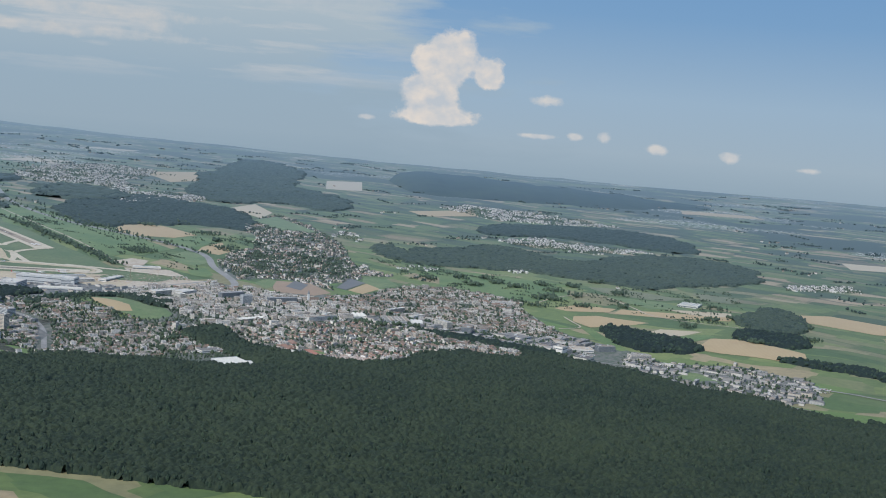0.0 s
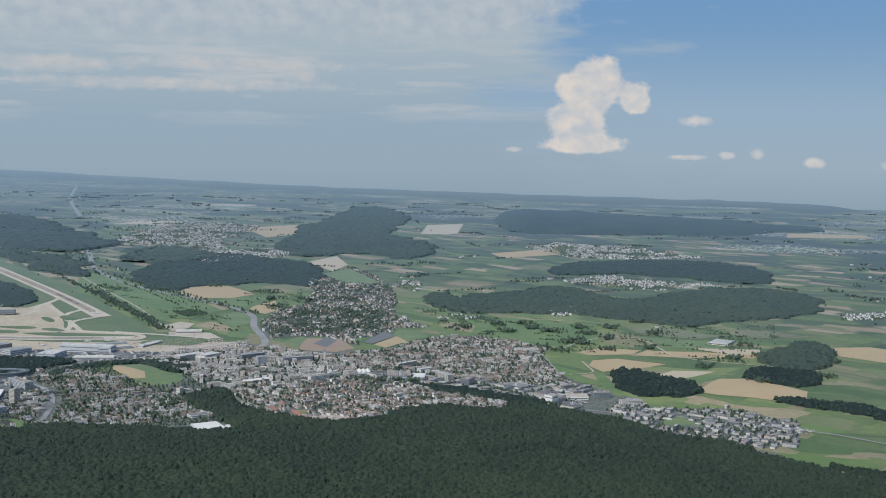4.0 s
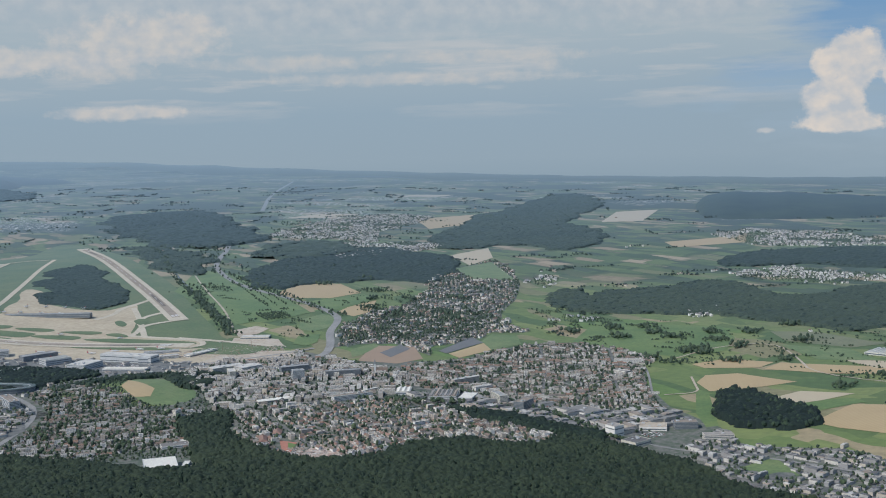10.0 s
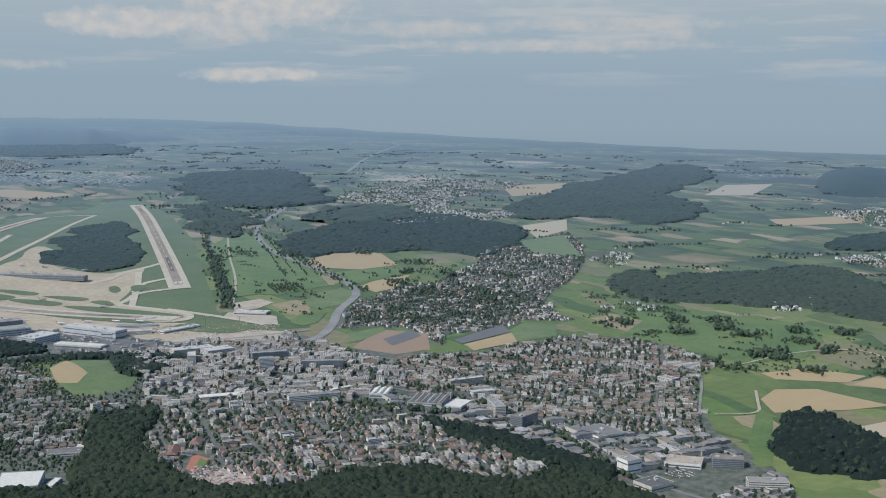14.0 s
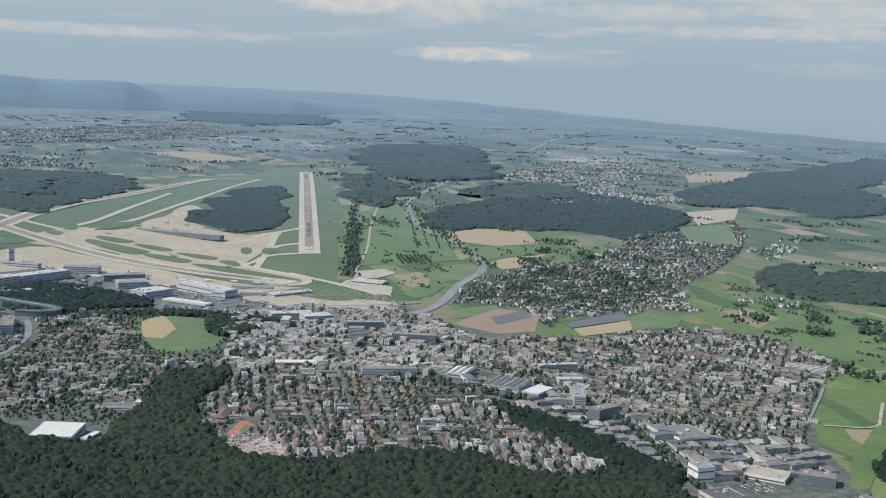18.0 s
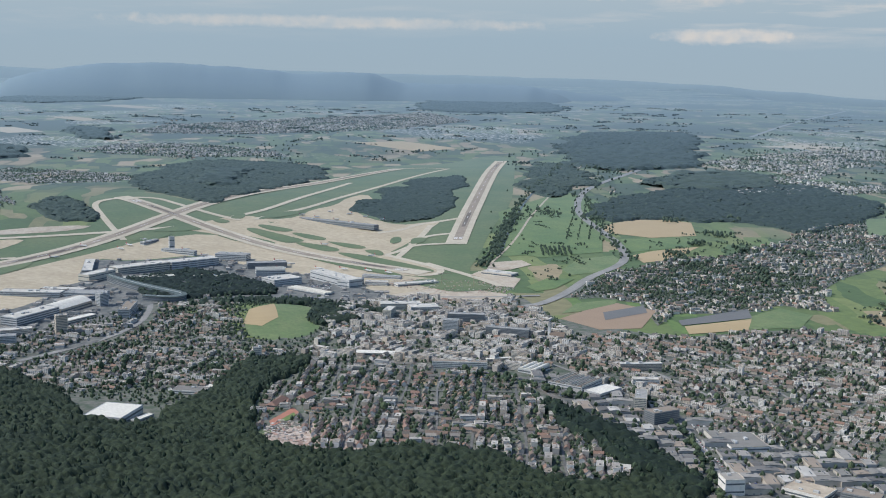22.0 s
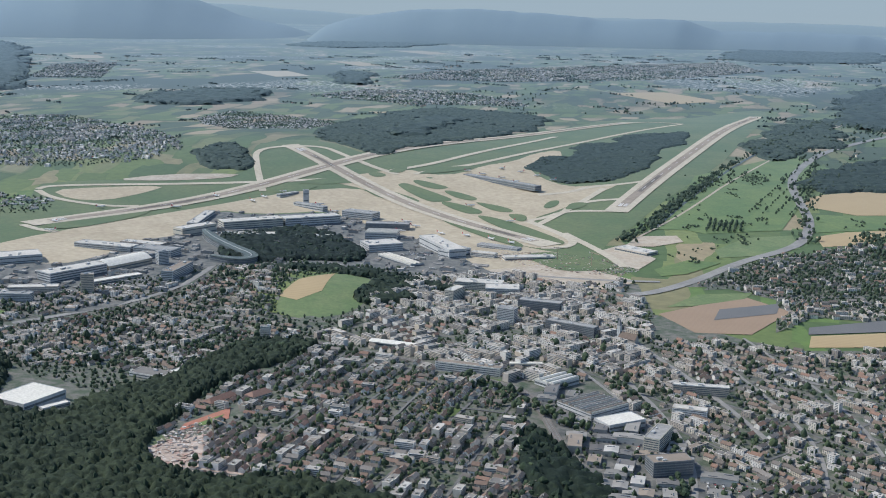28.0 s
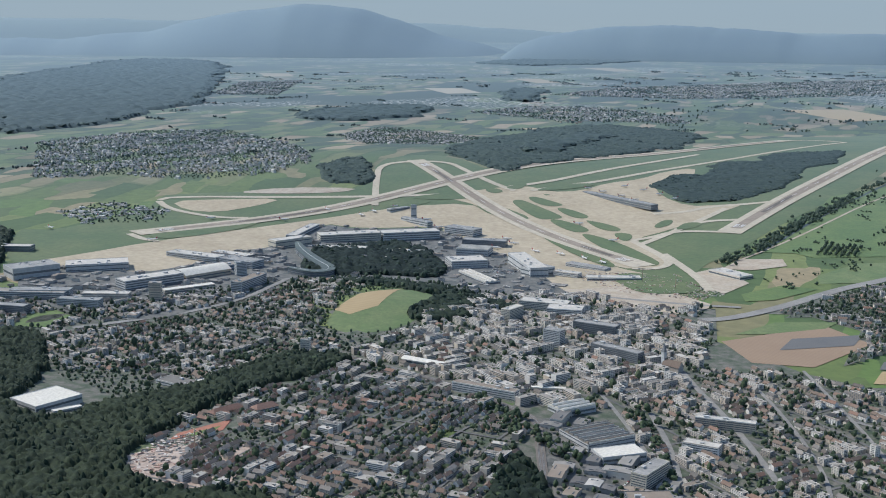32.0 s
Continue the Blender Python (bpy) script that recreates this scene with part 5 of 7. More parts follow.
def gable_house(w, d, h, rise, over=0.7, panes=3, floors=2):
    """Meshes of one house: walls with gables, a tiled roof with eaves, a chimney, and the places of its windows."""
    bm = bmesh.new()
    v = [bm.verts.new((x * K, y * K, z * K)) for z in (-1.5, h) for x, y in ((-w / 2, -d / 2), (w / 2, -d / 2), (w / 2, d / 2), (-w / 2, d / 2))]
    top = [bm.verts.new((x * K, 0, (h + rise) * K)) for x in (-w / 2, w / 2)]
    for f in ((0, 1, 5, 4), (2, 3, 7, 6)):
        bm.faces.new([v[i] for i in f])
    bm.faces.new([v[1], v[2], v[6], top[1], v[5]])
    bm.faces.new([v[3], v[0], v[4], top[0], v[7]])
    walls = to_mesh("wall", bm, WALLS)
    bm = bmesh.new()
    slope = rise / (d / 2)
    for s in (-1, 1):
        low, thick = h - over * slope, 0.35
        p = [(-w / 2 - over, s * (d / 2 + over), low), (w / 2 + over, s * (d / 2 + over), low), (w / 2 + over, 0, h + rise), (-w / 2 - over, 0, h + rise)]
        q = [bm.verts.new((x * K, y * K, (z + t) * K)) for t in (0.05, thick) for x, y, z in p]
        for f in ((4, 5, 6, 7), (3, 2, 1, 0), (0, 1, 5, 4), (1, 2, 6, 5), (3, 0, 4, 7)):
            bm.faces.new([q[i] for i in (f if s < 0 else f[::-1])])
    roof = to_mesh("roof", bm, ROOFS)
    chimney = box_mesh("chimney", WALLS, (w * 0.2, w * 0.2 + 0.9, 0.6, 1.5, h + rise * 0.5, h + rise + 1.2))
    spots = []
    for s in (-1, 1):
        for k in range(floors):
            for i in range(panes):
                spots.append(((i + 0.5) / panes * w - w / 2, s * d / 2, 1.9 + k * 2.9, 0 if s < 0 else 180))
    return walls, roof, chimney, spots


def pane_mesh(x0, x1, y0, y1, z0, z1):
    """One upright pane, standing just off its wall."""
    bm = bmesh.new()
    bm.faces.new([bm.verts.new((x * K, y * K, z * K)) for x, y, z in ((x0, y0, z0), (x1, y1, z0), (x1, y1, z1), (x0, y0, z1))])
    return to_mesh("window", bm, GLASS)


PANE = box_mesh("window", GLASS, (-0.75, 0.75, -0.12, 0.05, -0.75, 0.75))
SHAPES = [gable_house(11, 9.5, 6, 3.6), gable_house(13, 10, 6.2, 4.2), gable_house(10, 9, 5.6, 3.2), gable_house(22, 10.5, 6.2, 3.6, panes=5), gable_house(20, 12, 9.2, 3.8, panes=5, floors=3), gable_house(30, 12, 11.5, 3.2, panes=6, floors=4), gable_house(15, 11, 8.4, 4.0, panes=3, floors=3)]


def merged(meshes):
    """Vertices, triangles and slots of several meshes as one template, in real metres."""
    vs, fs, ss, n = [], [], [], 0
    for slot, (me, m) in enumerate(meshes):
        me.calc_loop_triangles()
        v = np.array([m @ q.co for q in me.vertices]) / K
        f = np.array([t.vertices[:] for t in me.loop_triangles])
        vs.append(v), fs.append(f + n), ss.append(np.full(len(f), slot if slot < 3 else 3))
        n += len(v)
    return np.concatenate(vs), np.concatenate(fs), np.concatenate(ss)


ONE = Matrix.Identity(4)
THIN_PANE = pane_mesh(-0.75, 0.75, -0.08, -0.08, -0.75, 0.75)
HOUSE_TEMPLATES = [merged([(w, ONE), (r, ONE), (c, ONE)] + [(THIN_PANE, Matrix.Translation((x * K, y * K, z * K)) @ pose(0, 0, 0, 0, 0, a)) for x, y, z, a in s]) for w, r, c, s in SHAPES]


FAR_HOUSES = [merged([(w, ONE), (r, ONE)]) for w, r, _, _ in SHAPES]


def settlement(name, label, xy, turn, pick, templates=HOUSE_TEMPLATES, mats=(WALLS, ROOFS, WALLS, GLASS), stretch=None):
    """Many houses as one mesh."""
    xy = np.asarray(xy, float)
    z = terrain(xy[:, 0], xy[:, 1])
    stretch = SIZE * (np.ones((len(xy), 3)) if stretch is None else stretch)
    vs, fs, ss, n = [], [], [], 0
    for k, (v, f, s) in enumerate(templates):
        i = np.nonzero(pick == k)[0]
        if not len(i):
            continue
        c, sn = np.cos(turn[i])[:, None], np.sin(turn[i])[:, None]
        vx, vy = v[None, :, 0] * stretch[i, 0, None], v[None, :, 1] * stretch[i, 1, None]
        vs.append(np.stack([vx * c - vy * sn + xy[i, 0, None], vx * sn + vy * c + xy[i, 1, None], v[None, :, 2] * stretch[i, 2, None] + z[i, None]], -1).reshape(-1, 3) * K)
        fs.append((f[None] + (np.arange(len(i)) * len(v))[:, None, None] + n).reshape(-1, 3))
        ss.append(np.tile(s, len(i)))
        n += len(i) * len(v)
    tagged(new(name, quick_mesh(name, np.concatenate(vs), np.concatenate(fs), list(mats), np.concatenate(ss))), label, "houses", kind="stuff")


def flat_template(w, d, h, floors):
    """A flat-roofed block: walls, roof slab with a low edge, bands of windows, a roof hut."""
    wall = box_mesh("wall", WALLS, (-w / 2, w / 2, -d / 2, d / 2, -1.5, h))
    roof = box_mesh("roof", FLAT_ROOFS, (-w / 2 + 0.5, w / 2 - 0.5, -d / 2 + 0.5, d / 2 - 0.5, h, h + 0.25), (w * 0.1, w * 0.25, -2, 2, h, h + 2.4))
    edge = box_mesh("roof_edge", WALLS, (-w / 2, w / 2, -d / 2, -d / 2 + 0.5, h, h + 0.8), (-w / 2, w / 2, d / 2 - 0.5, d / 2, h, h + 0.8), (-w / 2, -w / 2 + 0.5, -d / 2 + 0.5, d / 2 - 0.5, h, h + 0.8), (w / 2 - 0.5, w / 2, -d / 2 + 0.5, d / 2 - 0.5, h, h + 0.8))
    bands = []
    for k in range(floors):
        z = (k + 0.45) * h / floors
        for s in (-1, 1):
            n = max(2, round(w / 6))
            for i in range(n):
                x = (i + 0.5) / n * w - w / 2
                bands.append(pane_mesh(x + s * 1.6, x - s * 1.6, s * (d / 2 + 0.1), s * (d / 2 + 0.1), z, z + 1.5))
            bands.append(pane_mesh(s * (w / 2 + 0.1), s * (w / 2 + 0.1), -s * d * 0.3, s * d * 0.3, z, z + 1.5))
    return wall, roof, edge, bands


FLATS = [flat_template(24, 13, 13, 4), flat_template(34, 14, 16, 5), flat_template(18, 16, 20, 6), flat_template(46, 13, 12, 4), flat_template(18, 18, 30, 9), flat_template(28, 20, 9, 3), flat_template(20, 14, 11, 3), flat_template(40, 15, 17, 5)]
FLAT_TEMPLATES = [merged([(w, ONE), (r, ONE), (e, ONE)] + [(b, ONE) for b in bands]) for w, r, e, bands in FLATS]


def shed_template(w, d, h, teeth):
    """A works hall: walls, long low roof ridges, doors."""
    wall = box_mesh("wall", WALLS, (-w / 2, w / 2, -d / 2, d / 2, -1.5, h))
    bm = bmesh.new()
    for i in range(teeth):
        x0, x1 = -w / 2 + w * i / teeth, -w / 2 + w * (i + 1) / teeth
        v = [bm.verts.new((x * K, y * K, z * K)) for x, z in ((x0, h + 0.05), (x0 * 0.45 + x1 * 0.55, h + 1.9), (x1, h + 0.05)) for y in (-d / 2 - 0.3, d / 2 + 0.3)]
        for f in ((0, 2, 3, 1), (2, 4, 5, 3), (0, 4, 2), (1, 3, 5)):
            bm.faces.new([v[j] for j in f][::-1])
    roof = to_mesh("roof", bm, SHED_ROOFS)
    edge = box_mesh("skylight", GLASS, (-w * 0.3, -w * 0.05, -d * 0.35, -d * 0.3, h + 1.2, h + 2.1), (w * 0.1, w * 0.35, d * 0.2, d * 0.26, h + 1.2, h + 2.1))
    doors = [box_mesh("door", DARK_METAL, (x - 2.2, x + 2.2, s * d / 2 - 0.12, s * d / 2 + 0.12, 0, 4.2)) for s in (-1, 1) for x in np.linspace(-w * 0.35, w * 0.35, 4)]
    return wall, roof, edge, doors


SHEDS = [shed_template(50, 30, 9, 2), shed_template(70, 40, 10, 3), shed_template(36, 22, 8, 1), shed_template(60, 24, 12, 1)]
SHED_TEMPLATES = [merged([(w, ONE), (r, ONE), (e, ONE)] + [(b, ONE) for b in doors]) for w, r, e, doors in SHEDS]


def rows_of(outline, turn, along, between, keep_out=(), lines=(), jitter=0.22):
    """House places in rows along one heading."""
    p, a = np.array(outline, float), radians(turn)
    c, centre = np.array([[math.cos(a), math.sin(a)], [-math.sin(a), math.cos(a)]]), p.mean(0)
    q = (p - centre) @ c.T
    along, between = along * SIZE, between * SIZE
    u, v = np.meshgrid(np.arange(q[:, 0].min(), q[:, 0].max(), along), np.arange(q[:, 1].min(), q[:, 1].max(), between))
    w = np.stack([u.ravel(), v.ravel()], 1) + rng.uniform(-jitter, jitter, (u.size, 2)) * (along, between)
    xy = w @ c + centre
    sway = np.array([noise.noise_vector((x / 70, y / 70, 3.0)) for x, y in xy]) * 26
    ok = inside(outline, xy[:, 0] + sway[:, 0], xy[:, 1] + sway[:, 1])
    for o in keep_out:
        ok &= ~inside(o, xy[:, 0], xy[:, 1])
    for line, reach in lines:
        ok &= ~near_line(line, xy[:, 0], xy[:, 1], reach)
    return xy[ok]


def side_streets(outline, turn, gap, width=3.8):
    """Parallel side streets through a part of town."""
    p, a = np.array(outline, float), radians(turn)
    c, centre = np.array([[math.cos(a), math.sin(a)], [-math.sin(a), math.cos(a)]]), p.mean(0)
    q = (p - centre) @ c.T
    for v in np.arange(q[:, 1].min() + gap * 0.6, q[:, 1].max(), gap):
        u = np.arange(q[:, 0].min(), q[:, 0].max(), 12.0)
        w = np.stack([u, v + 7 * np.sin(u / 110 + v)], 1) @ c + centre
        ok = inside(outline, w[:, 0], w[:, 1])
        for o in OPEN + LANDMARKS:
            ok &= ~inside(o, w[:, 0], w[:, 1])
        run = []
        for place, good in zip(w.tolist() + [None], ok.tolist() + [False]):
            if good:
                run.append(tuple(place))
            else:
                if len(run) > 8:
                    tagged(ribbon("side_street", run, width, 1.35, STREET, 0), "narrow residential street between gardens", "street", kind="structure")
                    STREETS.append((run[::2] + run[-1:], width * 0.5 + 3.0))
                run = []


OPEN = [o for kind, _, o, _ in FIELDS if kind != "meadow"] + [HALL]
LANDMARKS = []  # outlines of the single buildings, kept clear of houses and trees

# ---- single buildings ----


def footprint(a, b, depth):
    """The rectangle behind the front line a-b, seen from the south-east, and its middle and heading."""
    a, b = Vector(a), Vector(b)
    d = (b - a).normalized()
    n = Vector((-d.y, d.x))
    mid = (a + b) / 2 + n * depth / 2
    return mid, math.degrees(math.atan2(d.y, d.x)), (b - a).length, [tuple(q) for q in (a - d * 4 - n * 4, b + d * 4 - n * 4, b + d * 4 + n * (depth + 4), a - d * 4 + n * (depth + 4))]


def building(name, label, a, b, depth, h, wall=WALLS, roof=FLAT_ROOFS, floors=3, glazing=0.5, category="building", group="", shape="flat"):
    """One building of its own: body, roof, roof edge, window bands floor by floor, and roof plant."""
    mid, turn, w, outline = footprint(a, b, depth)
    h *= 0.85
    LANDMARKS.append(outline)
    ob = new(name)
    ob.matrix_basis = Matrix.Translation(P(mid.x, mid.y)) @ pose(0, 0, 0, 0, 0, turn)
    tagged(ob, label, category, group)
    d = depth
    part("wall", box_mesh("wall", wall, (-w / 2, w / 2, -d / 2, d / 2, -2, h)), ob)
    if shape == "flat":
        top = part("roof", box_mesh("roof", roof, (-w / 2 + 0.6, w / 2 - 0.6, -d / 2 + 0.6, d / 2 - 0.6, h, h + 0.3)), ob)
        for e in ((-w / 2, w / 2, -d / 2, -d / 2 + 0.6), (-w / 2, w / 2, d / 2 - 0.6, d / 2), (-w / 2, -w / 2 + 0.6, -d / 2 + 0.6, d / 2 - 0.6), (w / 2 - 0.6, w / 2, -d / 2 + 0.6, d / 2 - 0.6)):
            part("roof_edge", box_mesh("roof_edge", wall, (*e, h, h + 1.0)), ob)
        r = random.Random(round(w * 10 + d))
        for _ in range(0 if roof is WHITE_ROOF else min(6, 1 + int(w * d / 900))):
            x, y, s = r.uniform(-w * 0.4, w * 0.4), r.uniform(-d * 0.3, d * 0.3), r.uniform(1.5, 4)
            part("roof_plant", box_mesh("roof_plant", GREY_METAL, (x - s, x + s, y - s * 0.6, y + s * 0.6, h + 0.3, h + 0.3 + s * 0.7)), top)
    elif shape == "arch":
        bm, n = bmesh.new(), 10
        ring = [[bm.verts.new((x * K, (-d / 2 - 1 + (d + 2) * i / n) * K, (h + math.sin(math.pi * i / n) * d * 0.16) * K)) for i in range(n + 1)] for x in (-w / 2 - 1, w / 2 + 1)]
        for i in range(n):
            bm.faces.new((ring[0][i], ring[0][i + 1], ring[1][i + 1], ring[1][i])[::-1])
        for rg in ring:
            bm.faces.new(rg)
        part("roof", to_mesh("roof", bm, roof), ob)
    elif shape == "saw":
        n = max(3, round(d / 11))
        for i in range(n):
            y0, y1 = -d / 2 + d * i / n, -d / 2 + d * (i + 1) / n
            bm = bmesh.new()
            v = [bm.verts.new((x * K, y * K, z * K)) for x in (-w / 2, w / 2) for y, z in ((y0, h + 0.05), (y0 + (y1 - y0) * 0.25, h + 3.2), (y1, h + 0.05))]
            for f in ((0, 1, 4, 3), (1, 2, 5, 4), (0, 2, 1), (3, 4, 5)):
                bm.faces.new([v[j] for j in f])
            part("roof_shed", to_mesh("roof_shed", bm, roof), ob)
            part("skylight", box_mesh("skylight", WHITE_ROOF, (-w / 2 + 1, w / 2 - 1, y0 - 0.1, y0 + 0.3, h + 0.6, h + 2.6)), ob)
    elif shape == "hip":
        bm = bmesh.new()
        v = [bm.verts.new((x * K, y * K, (h + 0.05) * K)) for x, y in ((-w / 2 - 1, -d / 2 - 1), (w / 2 + 1, -d / 2 - 1), (w / 2 + 1, d / 2 + 1), (-w / 2 - 1, d / 2 + 1))]
        t = [bm.verts.new((x * K, 0, (h + d * 0.32) * K)) for x in (-w / 2 + d * 0.3, w / 2 - d * 0.3)]
        for f in ((v[0], v[1], t[1], t[0]), (v[1], v[2], t[1]), (v[2], v[3], t[0], t[1]), (v[3], v[0], t[0]), (v[3], v[2], v[1], v[0])):
            bm.faces.new(f)
        part("roof", to_mesh("roof", bm, roof), ob)
    for k in range(floors):
        z0 = h * (k + 0.5 - glazing / 2) / floors
        z1 = h * (k + 0.5 + glazing / 2) / floors
        for s in (-1, 1):
            part("window_band", box_mesh("window_band", GLASS, (-w / 2 + 1, w / 2 - 1, s * d / 2 - 0.15, s * d / 2 + 0.15, z0, z1)), ob)
            part("window_band", box_mesh("window_band", GLASS, (s * w / 2 - 0.15, s * w / 2 + 0.15, -d / 2 + 1, d / 2 - 1, z0, z1)), ob)
    return ob


